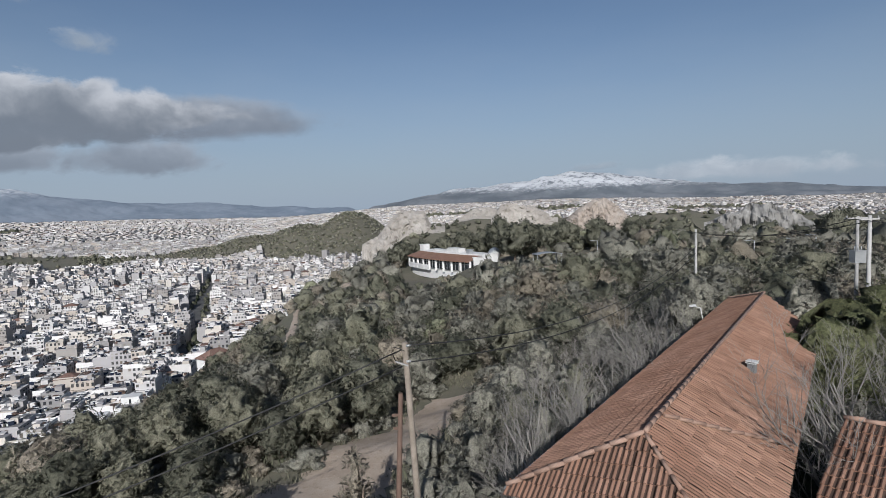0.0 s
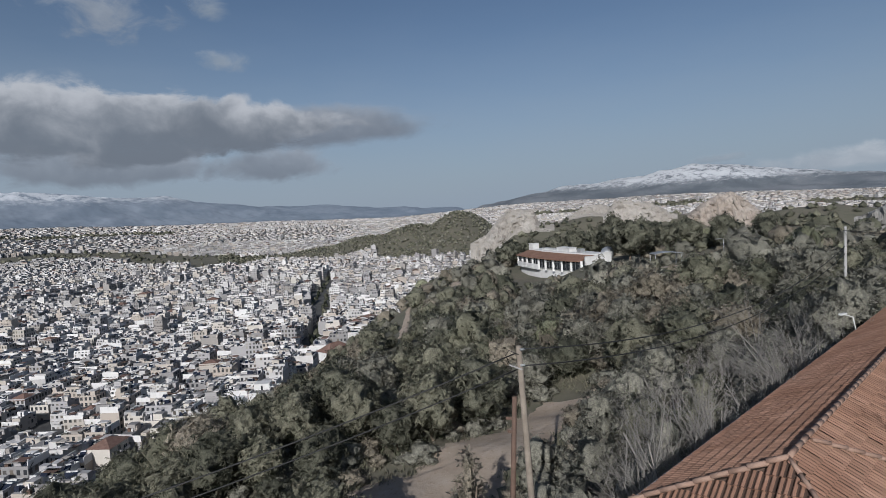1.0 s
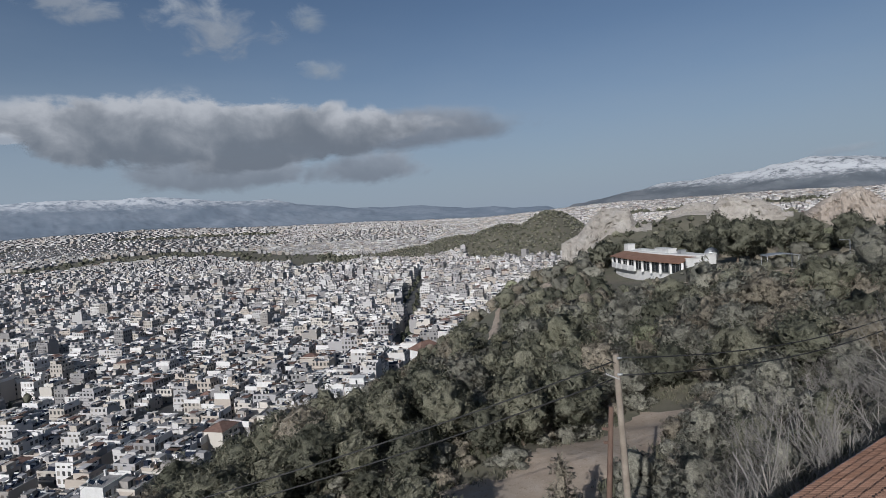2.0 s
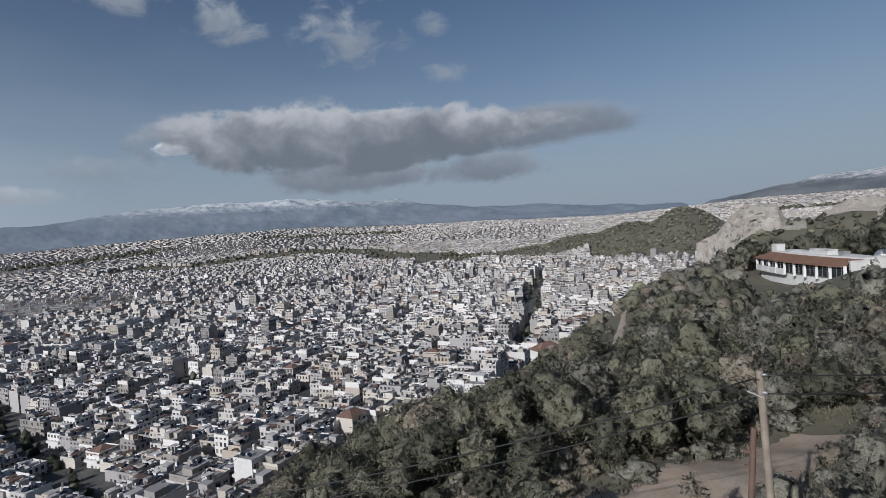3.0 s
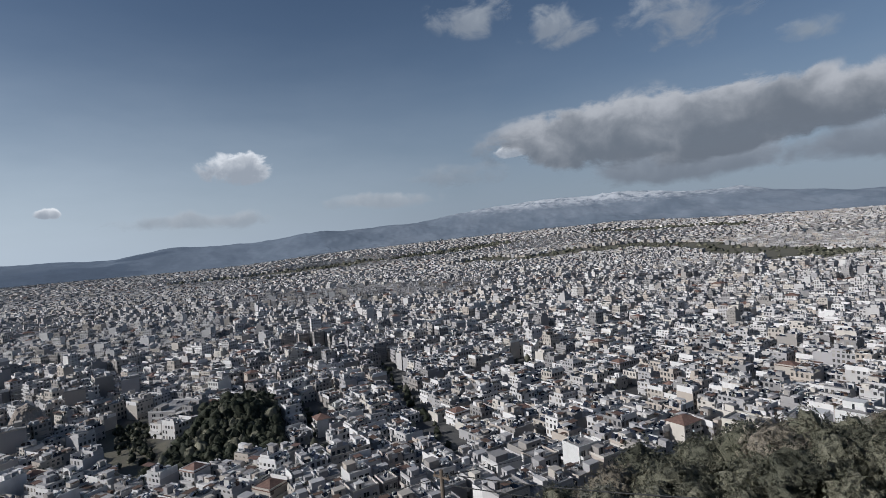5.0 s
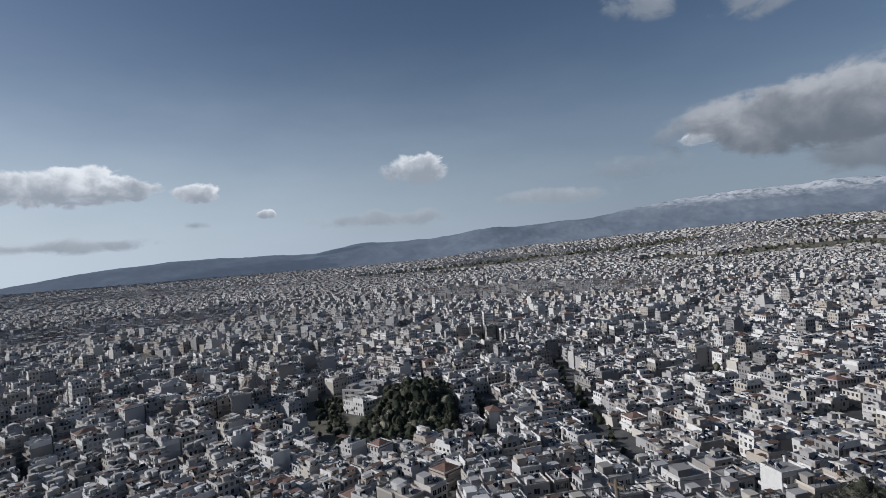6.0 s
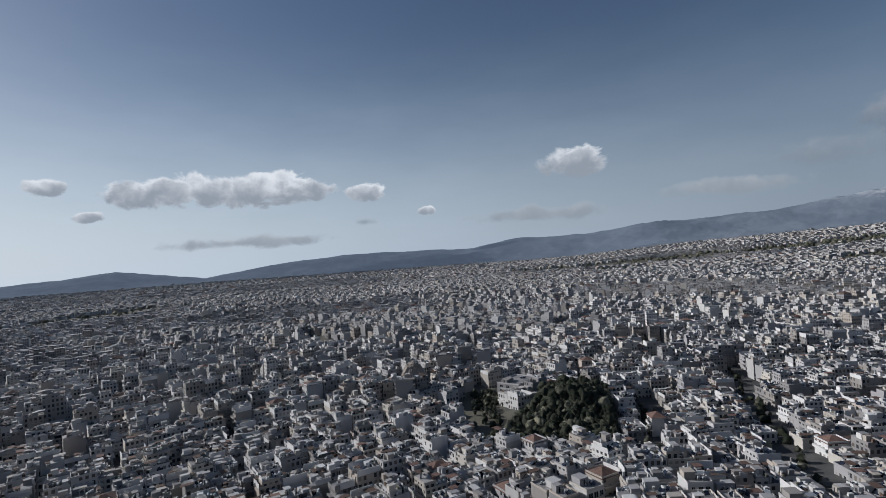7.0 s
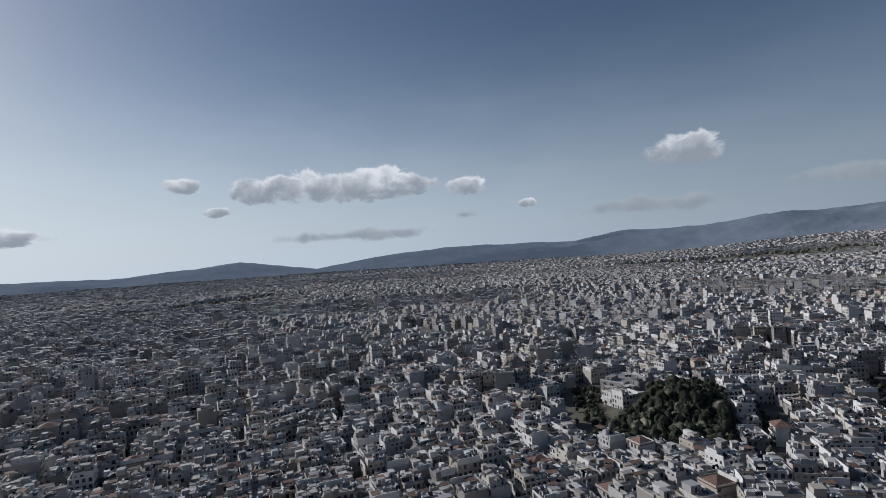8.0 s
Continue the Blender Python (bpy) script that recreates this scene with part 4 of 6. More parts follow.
def near_path(x, y):
    """How far a place lies from the dirt road's middle."""
    line = ROAD
    best = np.full(np.shape(x), 1e9)
    for (ax, ay), (bx, by) in zip(line, line[1:]):
        t = np.clip(((x - ax) * (bx - ax) + (y - ay) * (by - ay)) / ((bx - ax) ** 2 + (by - ay) ** 2), 0, 1)
        best = np.minimum(best, np.hypot(x - ax - t * (bx - ax), y - ay - t * (by - ay)))
    return best


ROAD = [(-30, 14), (-16, 23.5), (-7.5, 30), (-4.8, 34.7), (-2.2, 39), (1.2, 44.5)]
S_DIR, S_OUT = Vector((0.6, 0.8, 0)), Vector((0.8, -0.6, 0))  # along the tiled house, and to its eastern side


def blocked(x, y):
    s, o = 0.6 * x + 0.8 * y, 0.8 * x - 0.6 * y
    no = (s > 6) & (s < 39) & (o > -6.9) & (o < 0.4)
    no |= (s > 8) & (s < 22) & (o > 0) & (o < 9)
    no |= near_path(x, y) < 4.0
    no |= (x > -14) & (x < 22) & (y > 130) & (y < 172)
    no |= np.hypot(x + 62, y - 142) < 8
    no |= np.hypot(x, y) < 9
    a = bearing(x, y)
    no |= (a > -3) & (a < 17.5 + 0.25 * (np.hypot(x, y) - 20)) & (np.hypot(x, y) < 40 - 0.6 * a)
    no |= (a > -8) & (a < 24) & (np.hypot(x, y) < 27)
    no |= np.hypot(x + 1.3, y - 19.3) < 1.0
    return no


def scatter(n, x0, x1, y0, y1, gap, seed, taken=()):
    rng = np.random.default_rng(seed)
    done = [tuple(t) for t in taken]
    cells = {}
    for p in done:
        cells.setdefault((int(p[0] // gap), int(p[1] // gap)), []).append(p)
    got = []
    for _ in range(n * 14):
        if len(got) >= n:
            break
        x, y = rng.uniform(x0, x1), rng.uniform(y0, y1)
        c = (int(x // gap), int(y // gap))
        if any(math.hypot(x - p[0], y - p[1]) < gap for i in (-1, 0, 1) for j in (-1, 0, 1) for p in cells.get((c[0] + i, c[1] + j), ())):
            continue
        cells.setdefault(c, []).append((x, y))
        got.append((x, y))
    return np.array(got)


def plant_near():
    rng = random.Random(11)
    kinds = []
    for i in range(4):
        kinds.append(("pine", make_tree("pine_tree", "dark green bushy pine tree on the slope", "pine", M_DEEP if i % 2 else M_PINE, 4.8 + 0.5 * i, 5.6 + 0.6 * (i % 3), 70, 1500, 0.23, 100 + i)))
    for i in range(4):
        kinds.append(("olive", make_tree("olive_tree", "grey-green rounded olive tree on the slope", "bush", M_OLIVE, 3.6 + 0.5 * i, 3.0 + 0.5 * i, 50, 1200, 0.19, 200 + i)))
    for i in range(3):
        kinds.append(("scrub", make_tree("scrub_bush", "dry olive-brown bush on the slope", "bush", M_SCRUB, 2.8 + 0.6 * i, 2.0 + 0.5 * i, 40, 1000, 0.16, 300 + i, 9)))
    for i in range(2):
        kinds.append(("bare", make_bare("bare_shrub", "leafless grey-brown shrub with fine twigs", 3.4 + i, 3.0 + 0.6 * i, 400 + i, 5, 4)))
    spots = scatter(900, -48, 40, 12, 50, 2.6, 21)
    r = np.hypot(spots[:, 0], spots[:, 1])
    az = bearing(spots[:, 0], spots[:, 1])
    ok = ~blocked(spots[:, 0], spots[:, 1]) & (r < 46) & (az > -46) & (az < 66)
    used = set()
    for x, y in spots[ok]:
        d = math.hypot(x, y)
        east = x - 0.35 * y > -6
        pick = rng.random()
        if x < -6 and d < 75:
            want = "pine" if pick < 0.55 else "olive" if pick < 0.9 else "scrub"
        elif east:
            want = "olive" if pick < 0.5 else "scrub" if pick < 0.75 else "bare" if pick < 0.9 else "pine"
        else:
            want = "olive" if pick < 0.45 else "pine" if pick < 0.65 else "scrub" if pick < 0.92 else "bare"
        if 0.6 * x + 0.8 * y < 39 and 0.8 * x - 0.6 * y > -10 and want == "pine":
            want = "olive"
        i = rng.choice([j for j, k in enumerate(kinds) if k[0] == want])
        s = rng.uniform(0.75, 1.15) * (0.8 if bearing(x, y) > 16 and d > 28 else 1.0)
        m = pose(x, y, float(land(x, y)) - 0.1, 0, 0, rng.uniform(0, 360)) @ Matrix.Diagonal((s, s, s * rng.uniform(0.85, 1.1), 1))
        if i in used:
            copy_thing(kinds[i][1], m)
        else:
            used.add(i)
            kinds[i][1].matrix_world = m
    low = [make_tree("low_bush", "low grey-green bush beside the dirt road", "bush", M_OLIVE if i else M_SCRUB, 1.8, 1.1 + 0.2 * i, 24, 350, 0.13, 350 + i, 5) for i in range(3)]
    fresh = list(low)
    tall = make_tree("olive_tree", "tall grey-green bush beside the tiled house", "bush", M_OLIVE, 3.0, 5.0, 60, 1500, 0.18, 390)
    for i, (x, y, s) in enumerate(((2.2, 30.0, 0.9), (4.4, 32.5, 1.05), (1.4, 26.6, 0.95), (6.2, 36.0, 1.0), (3.4, 28.6, 0.85))):
        m = pose(x, y, float(land(x, y)) - 0.1, 0, 0, 70 * i) @ Matrix.Diagonal((s, s, s, 1))
        if i:
            copy_thing(tall, m)
        else:
            tall.matrix_world = m
    verge = scatter(420, -24, 9, 20, 48, 1.35, 23, spots[ok])
    a, r, off = bearing(*verge.T), np.hypot(*verge.T), near_path(*verge.T)
    side, out = 0.6 * verge[:, 0] + 0.8 * verge[:, 1], 0.8 * verge[:, 0] - 0.6 * verge[:, 1]
    fit = (off > 3.3) & (a > -6) & (a < 44) & (r > 24) & (r < 50) & (out < -7.2) & (off < 8) & (np.hypot(verge[:, 0] + 1.2, verge[:, 1] - 19.4) > 0.9)
    for x, y in verge[fit]:
        s, b = rng.uniform(0.7, 1.3), rng.choice(low)
        m = pose(x, y, float(land(x, y)) - 0.1, 0, 0, rng.uniform(0, 360)) @ Matrix.Diagonal((s, s, s * rng.uniform(0.8, 1.3), 1))
        if b in fresh:
            fresh.remove(b)
            b.matrix_world = m
        else:
            copy_thing(b, m)
    return spots[ok]


NEAR_TREES = plant_near()


def wood(name, label, spots, sizes, mats, picks, clumps, leaves, leaf, seed, kinds=("bush",), flat=0.9, level=1):
    """Many trees far off, joined: every one a crown of clumps of its own, with leaf sprays over it."""
    rng = np.random.default_rng(seed)
    verts, faces, which, facings, tones, sprays, n = [], [], [], [], [], [], 0
    bases = [crown_body(rng, kinds[i % len(kinds)], clumps, level) for i in range(12)]
    z = land(spots[:, 0], spots[:, 1])
    for (x, y), g, s, p in zip(spots, z, sizes, picks):
        body, facing, _ = bases[rng.integers(12)]
        size3 = s * np.array([rng.uniform(0.85, 1.15), rng.uniform(0.85, 1.15), flat * rng.uniform(0.8, 1.25)])
        v, f, out = foliage(rng, body, facing, level, size3, rng.uniform(0, 6.283), leaves, leaf * s, min(0.18 * s, 0.9))
        verts.append(v + [x, y, g - 0.15])
        faces.append(f + n)
        n += len(v)
        facings.append(out)
        sprays.append(np.arange(len(v)) >= len(body))
        which.append(np.full(len(f), p))
        tones.append(np.full(len(f), rng.random()))
    me = sheet(name, np.concatenate(verts), np.concatenate(faces), mats, np.concatenate(which), np.concatenate(tones), smooth=True, normals=np.concatenate(facings), spray=np.concatenate(sprays))
    return tagged(new(name, me), label, "woodland", kind="stuff")


LEAVES = [M_PINE, M_OLIVE, M_SCRUB, M_FRESH, M_DARK, M_DEEP]


def plant_far():
    rng = np.random.default_rng(31)
    s = np.concatenate([scatter(3600, -128, 95, 10, 118, 2.3, 32, NEAR_TREES), scatter(2600, -128, 150, 118, 300, 4.1, 38)])
    r, az = np.hypot(*s.T), bearing(*s.T)
    ok = ~blocked(*s.T) & (az > -48) & (az < 64) & (r > 45) & (hill_only(*s.T) > -74) & (-s[:, 0] < 128)
    ok &= ~((np.abs(s[:, 0] + 23.7 + 0.261 * (s[:, 1] - 80.6)) < 1.7) & (s[:, 1] > 76) & (s[:, 1] < 140))
    ok &= ~((np.hypot(s[:, 0] + 28, s[:, 1] - 151) < 5.5) | ((np.abs(s[:, 1] - 113) < 5) & (s[:, 0] > 4) & (s[:, 0] < 30)))
    s, r = s[ok], r[ok]
    size = 1.9 + 3.2 * rng.random(len(s)) ** 1.5 + np.where(rng.random(len(s)) < 0.16, 1.8, 0)
    patch = waves(*s.T, 34, 39, 3) + rng.normal(0, 0.45, len(s))
    pick = np.select([patch < -0.35, patch < 0.2, patch < 0.65, patch < 0.85], [0, 1, 2, 3], 1)
    # taller pines, well apart, on the western slope
    tall = (s[:, 0] < -9) & (r < 150)
    keep = ~tall | (rng.random(len(s)) < 0.5)
    s, r, size, pick, tall = s[keep], r[keep], size[keep], pick[keep], tall[keep]
    size = np.where(tall, 3.0 + 3.8 * rng.random(len(s)), size)
    kind = rng.random(len(s))
    pick = np.where(~tall & (kind < 0.12), 5, pick)
    pick = np.where(tall, np.select([kind < 0.42, kind < 0.72, kind < 0.9], [0, 5, 2], 1), pick)
    az = bearing(*s.T)
    cap = np.interp(az, [5, 14, 20, 26, 34, 42, 64], [6.5, 5.0, 3.4, 2.6, 3.8, 6.4, 7.5]) + np.interp(r, [45, 70, 85], [1.6, 0.6, 0])
    size = np.where(az > 5, np.minimum(size, cap * rng.uniform(0.6, 1.0, len(s))), size)
    size = np.where((az > -17) & (az < 4) & (r > 92) & (s[:, 1] < 152), size * 0.42, size)
    size = np.where((az > 13.8) & (az < 18.6) & (r > 60) & (r < 125), np.minimum(size, 1.9), size)
    size = np.where((az > 8.8) & (az < 12.6) & (r > 118) & (r < 152), np.minimum(size, 1.2), size)
    near = r < 78
    mid = ~near & (r < 118)
    wood("hillside_shrubs", "mixed pine, olive and dry scrub covering the hill", s[near], size[near], LEAVES, pick[near], 50, 950, 0.046, 33, ("bush", "pine", "pine"), level=3)
    wood("hillside_scrub", "mixed olive and dry scrub covering the upper hill", s[mid], size[mid], LEAVES, pick[mid], 45, 280, 0.062, 43, ("bush", "bush", "pine"), level=2)
    far = r >= 118
    wood("hilltop_woodland", "mixed pines and scrub on the far hilltop", s[far], size[far] * 1.25, LEAVES, pick[far], 24, 84, 0.085, 40, ("bush", "bush", "pine"), level=2)
    # the grove on its mound in the town
    g = scatter(900, -352, -258, -46, 22, 2.5, 34)
    g = g[(g[:, 0] > -350 + 0.3 * (g[:, 1] + 10)) & (g[:, 1] < 20) & (g[:, 1] > -36 - 0.34 * (g[:, 0] + 281))]
    t, d = np.radians(rng.uniform(97.2, 100.4, 70)), rng.uniform(298, 375, 70)
    g = np.concatenate([g, np.stack([-d * np.sin(t), d * np.cos(t)], -1)])
    wood("grove", "dark evergreen grove on a mound among the houses", g, rng.uniform(4.6, 8.2, len(g)) * np.where(np.arange(len(g)) < len(g) - 70, 1, 0.5), LEAVES, np.where(rng.random(len(g)) < 0.85, 4, 0), 30, 70, 0.09, 35, ("pine", "bush"), 1.15, 2)
    # the ridge beyond, the second hill, the parks
    t = np.concatenate([rng.uniform(-60, 34, 9000), rng.uniform(-50, 12, 1500), rng.uniform(3, 34, 6000)])
    d = np.concatenate([4100 * np.sqrt(rng.uniform(0.006, 1, 9000)), rng.uniform(340, 1000, 1500), rng.uniform(1050, 1950, 6000)])
    t2, d2 = rng.uniform(34, 158, 9000), 3600 * np.sqrt(rng.uniform(0.06, 1, 9000))
    t, d = np.radians(np.concatenate([t, t2])), np.concatenate([d, d2])
    p = np.stack([-d * np.sin(t), d * np.cos(t)], -1)
    p = p[wild(*p.T) & (np.hypot(*p.T) > 330) & (np.hypot(p[:, 0] + 315, p[:, 1] + 6) > 62)]
    far = np.hypot(*p.T)
    wood("far_woodland", "dark wooded strips and slopes in the distance", p, rng.uniform(6, 11, len(p)) * np.where((far > 1050) & (far < 1800) & (p[:, 0] > -800) & (p[:, 1] > 900), 0.85, np.clip(far / 1200, 0.8, 2.2)), LEAVES, np.where((far > 1050) & (far < 1800) & (p[:, 0] > -800) & (p[:, 1] > 900), rng.choice([0, 5, 1, 0], len(p)), rng.choice([0, 5, 5, 0], len(p))), 8, 6, 0.2, 36, ("bush",), 0.6)
    # trees along streets and in yards
    t, d = np.radians(rng.uniform(30, 155, 1700)), 1300 * np.sqrt(rng.uniform(0.008, 1, 1700))
    q = np.stack([-d * np.sin(t), d * np.cos(t)], -1)
    q = q[~wild(*q.T)]
    extra = []
    for a, b, w in STREETS:
        n = int(math.hypot(b[0] - a[0], b[1] - a[1]) / 11)
        k = np.linspace(0, 1, n)[:, None]
        extra.append(np.array(a) * (1 - k) + np.array(b) * k + rng.normal(0, 1.6, (n, 2)))
    q = np.concatenate([q, *extra])
    wood("street_trees", "small dark trees in the streets and yards", q, rng.uniform(3, 6.5, len(q)), LEAVES, rng.choice([4, 5, 4, 0], len(q)), 16, 20, 0.15, 37, ("bush",), 1.0)


plant_far()


# ---- on the hill: road, tracks, rocks ----
def ribbon(name, label, pts, widths, mat, lift=0.1, kind="structure", category="road"):
    """A strip that lies on the ground along the points."""
    P = np.array(pts, float)
    t = np.linspace(0, len(P) - 1, len(P) * 14)
    k = np.arange(len(P))
    x, y, w = np.interp(t, k, P[:, 0]), np.interp(t, k, P[:, 1]), np.interp(t, k, widths)
    for _ in range(10):
        x[1:-1], y[1:-1] = (x[:-2] + x[2:] + 2 * x[1:-1]) / 4, (y[:-2] + y[2:] + 2 * y[1:-1]) / 4
    dx, dy = np.gradient(x), np.gradient(y)
    n = np.hypot(dx, dy)
    rng = np.random.default_rng(len(pts))
    cols = np.linspace(-1, 1, 9)
    jit = 0.14 * waves(t[:, None] * 5 + 40 * (cols > 0), cols * 0, 3, 5, 3) * np.abs(cols) ** 3 * w[:, None]
    off = cols[None] * w[:, None] / 2 + jit
    X, Y = x[:, None] - dy[:, None] / n[:, None] * off, y[:, None] + dx[:, None] / n[:, None] * off
    Z = land(X, Y) + (lift + 0.06) * (1 - 0.9 * np.abs(cols) ** 4) - 0.05 * np.exp(-((np.abs(cols) - 0.45) / 0.14) ** 2)
    a, b = X.shape
    i, j = np.meshgrid(np.arange(a - 1), np.arange(b - 1), indexing="ij")
    q = np.stack([i * b + j, (i + 1) * b + j, (i + 1) * b + j + 1, i * b + j + 1], -1).reshape(-1, 4)[:, ::-1]
    me = sheet(name, np.stack([X, Y, Z], -1).reshape(-1, 3), q, [mat], smooth=True)
    return tagged(new(name, me), label, category, kind=kind)


ribbon("dirt_road", "pale trodden earth road between the trees", ROAD, [5, 6, 7, 6.6, 6, 5.6], M_DIRT, 0.14)
ribbon("footpath", "narrow pale earth track down the hillside", [(-23, 78), (-25.8, 88), (-28.6, 99), (-31.5, 110), (-34.5, 122), (-37.5, 136)], [1.3, 1.5, 1.6, 1.4, 1.3, 1.2], M_DIRT, 0.12)
ribbon("footpath", "curving pale earth track on the hilltop", [(-20, 147), (-25, 147.5), (-29, 150), (-30.5, 157), (-29.5, 168), (-34, 178)], [2.6, 3.2, 3.6, 3.2, 2.6, 2.4], M_DIRT, 0.12)
ribbon("footpath", "pale earth yard below the restaurant", [(6, 112), (13, 114), (20, 113), (28, 117)], [3, 4.5, 4.5, 3], M_DIRT, 0.12)


def make_grass():
    m = Nodes("dry_grass", 0.85, 0, 0.2)
    col = m.ramp(m.island(), (0.0, (0.07, 0.067, 0.048)), (0.5, (0.12, 0.113, 0.082)), (1.0, (0.19, 0.174, 0.13)))
    return m.done(m.mix(m.span(m.noise(0.4, 3), 0.4, 0.65), col, (0.085, 0.09, 0.058)))


def grass():
    """Tufts of bent blades on the open ground beside the road and below the house."""
    rng = np.random.default_rng(57)
    p = np.stack([rng.uniform(-34, 16, 26000), rng.uniform(12, 62, 26000)], -1)
    p = p[(near_path(*p.T) > 2.3 + 0.5 * waves(*p.T, 6, 58, 2)) & (0.8 * p[:, 0] - 0.6 * p[:, 1] < -6.5) & (waves(*p.T, 9, 59, 2) > -0.45)][:9000]
    n, k = len(p), 5
    a, h = rng.uniform(0, 6.283, (n, k)), rng.uniform(0.15, 0.5, (n, k))
    d = np.stack([np.cos(a), np.sin(a), 0 * a], -1)
    side = np.stack([-np.sin(a), np.cos(a), 0 * a], -1) * 0.05
    foot = np.concatenate([p, land(*p.T)[:, None] - 0.03], -1)[:, None] + d * rng.uniform(0, 0.16, (n, k, 1))
    tip = foot + d * h[..., None] * 0.5 + np.array([0, 0, 1]) * h[..., None]
    v = np.stack([foot - side, foot + side, tip], 2).reshape(-1, 3)
    me = sheet("grass", v, np.arange(len(v)).reshape(-1, 3), [make_grass()])
    tagged(new("grass", me), "dry grass and weeds on the open ground beside the road", "grass", kind="stuff")


grass()


def crag(name, label, crest, r, deep, seed, rough=1.0, mat=None):
    """A rock mass along a crest of bearings and elevations at a distance: steep broken sides and a narrow top."""
    crest = sorted(crest)
    az = np.linspace(crest[0][0], crest[-1][0], 84)
    el = np.interp(az, [c[0] for c in crest], [c[1] for c in crest])
    k = 40
    a, s = np.meshgrid(np.radians(az), np.linspace(0, 1, k), indexing="ij")
    top = r * np.tan(np.radians(el))[:, None]
    ends = np.minimum(smooth(az, crest[0][0], crest[0][0] + 0.5), smooth(az, crest[-1][0], crest[-1][0] - 0.5))[:, None]
    along = np.interp(s, [0, 0.34, 0.46, 0.62, 1], [-0.5, -0.22, -0.12, 0.1, 0.5])
    up = np.interp(s, [0, 0.06, 0.16, 0.36, 0.48, 0.6, 0.8, 1], [-0.1, 0.0, 0.28, 0.86, 1, 0.96, 0.4, -0.1])
    d = r + deep * along
    foot = land(-d * np.sin(a), d * np.cos(a)) - ZC
    z = foot + (np.maximum(top - foot, 1.5)) * up
    u = a * r
    d = d + rough * (3.2 * waves(u, z * 1.5, 26, seed, 4) + 1.8 * waves(u * 0.7 + z, z * 2.2 - u * 0.5, 8, seed + 1, 3)) * (up > 0)
    z = z + rough * (1.1 * waves(u * 0.8 + z * 1.3, z * 1.2 - u * 0.4 + d * 0.6, 10, seed + 2, 4)) * (up > 0.1) * ends
    i, j = np.meshgrid(np.arange(83), np.arange(k - 1), indexing="ij")
    q = np.stack([i * k + j, i * k + j + 1, (i + 1) * k + j + 1, (i + 1) * k + j], -1).reshape(-1, 4)
    me = sheet(name, np.stack([-d * np.sin(a), d * np.cos(a), z + ZC], -1).reshape(-1, 3), q, [mat or M_ROCK])
    return tagged(new(name, me), label, "rock", kind="")


crag("rock_crag", "tall flat-topped limestone cliff of an old quarry", [(8.6, -3.2), (6.9, -2.4), (5.4, -0.55), (4.4, 0.16), (1.8, 0.08), (1.3, -1.2), (-0.3, -3.3)], 600, 70, 71)
crag("rock_crag", "long low limestone terrace wall beside the cliff", [(2.2, -1.25), (-1.3, -1.3), (-3.9, -1.42), (-5.4, -1.8)], 630, 40, 72, 0.4)
crag("rock_crag", "grey limestone outcrop on the ridge", [(-1.0, -1.2), (-1.8, -0.8), (-3.4, 0.18), (-5.0, 0.34), (-6.2, -0.15), (-7, -1)], 700, 60, 73, 0.7)
crag("rock_crag", "rounded pale limestone outcrop on the ridge", [(-5.2, -1.2), (-5.6, -0.6), (-6.2, 0.4), (-6.9, 0.74), (-8.3, 0.4), (-9.8, 0.2), (-11.2, -0.6), (-12.2, -1.5)], 610, 60, 79)
crag("rock_crag", "reddish limestone knoll on the ridge", [(-13, -1.2), (-14.4, -0.05), (-15.9, 0.7), (-16.8, 0.92), (-17.5, 0.44), (-18.5, -0.4), (-19.6, -1.4)], 600, 60, 74, mat=M_REDROCK)
crag("rock_crag", "jagged grey limestone crest above the trees", [(-26, -1.8), (-27.4, -1.2), (-29, -0.7), (-30.1, -0.08), (-31.2, -0.2), (-32.1, -0.47), (-32.9, -0.65), (-34.3, -1.7)], 360, 50, 75, 1.3, M_GREYROCK)
crag("rock_crag", "broken grey limestone ledge descending the ridge", [(-33.6, -1.6), (-34.3, -1.75), (-35.2, -2.15), (-36.2, -2.7), (-37.6, -3.3), (-38.6, -3.9)], 330, 16, 76, 0.6, M_GREYROCK)
crag("rock_crag", "brown rock outcrop among apartment blocks", [(105, -12.6), (105.6, -11.5), (106.4, -10.9), (107.2, -11.2), (108, -12.6)], 400, 24, 78, 0.5, M_REDROCK)


def boulders():
    rng = np.random.default_rng(91)
    n = 150
    az = np.radians(rng.uniform(18, 34, n))
    d = rng.uniform(70, 125, n)
    y = d / np.tan(az)
    vs, fs = [], []
    base = np.array([(sx, sy, sz) for sz in (-1, 1) for sy in (-1, 1) for sx in (-1, 1)], float)
    quads = np.array([(0, 2, 3, 1), (4, 5, 7, 6), (0, 1, 5, 4), (2, 6, 7, 3), (0, 4, 6, 2), (1, 3, 7, 5)])
    for i in range(n):
        if y[i] > 260:
            continue
        s = rng.uniform(0.5, 1.8)
        v = (base + rng.normal(0, 0.28, (8, 3))) * s * [1, 1, 0.6]
        fs.append(quads + 8 * len(vs))
        vs.append(v + [-d[i], y[i], float(land(-d[i], y[i])) + 0.2])
    me = sheet("boulders", np.concatenate(vs), np.concatenate(fs), [M_ROCK])
    tagged(new("boulders", me), "scattered pale boulders on the lower slope", "rocks", kind="stuff")


boulders()


# ---- the tiled house ----
def so(s, o, z):
    """A place by the tiled house: along it, across it, and height from the eye."""
    return Vector((0.6 * s + 0.8 * o, 0.8 * s - 0.6 * o, ZC + z))


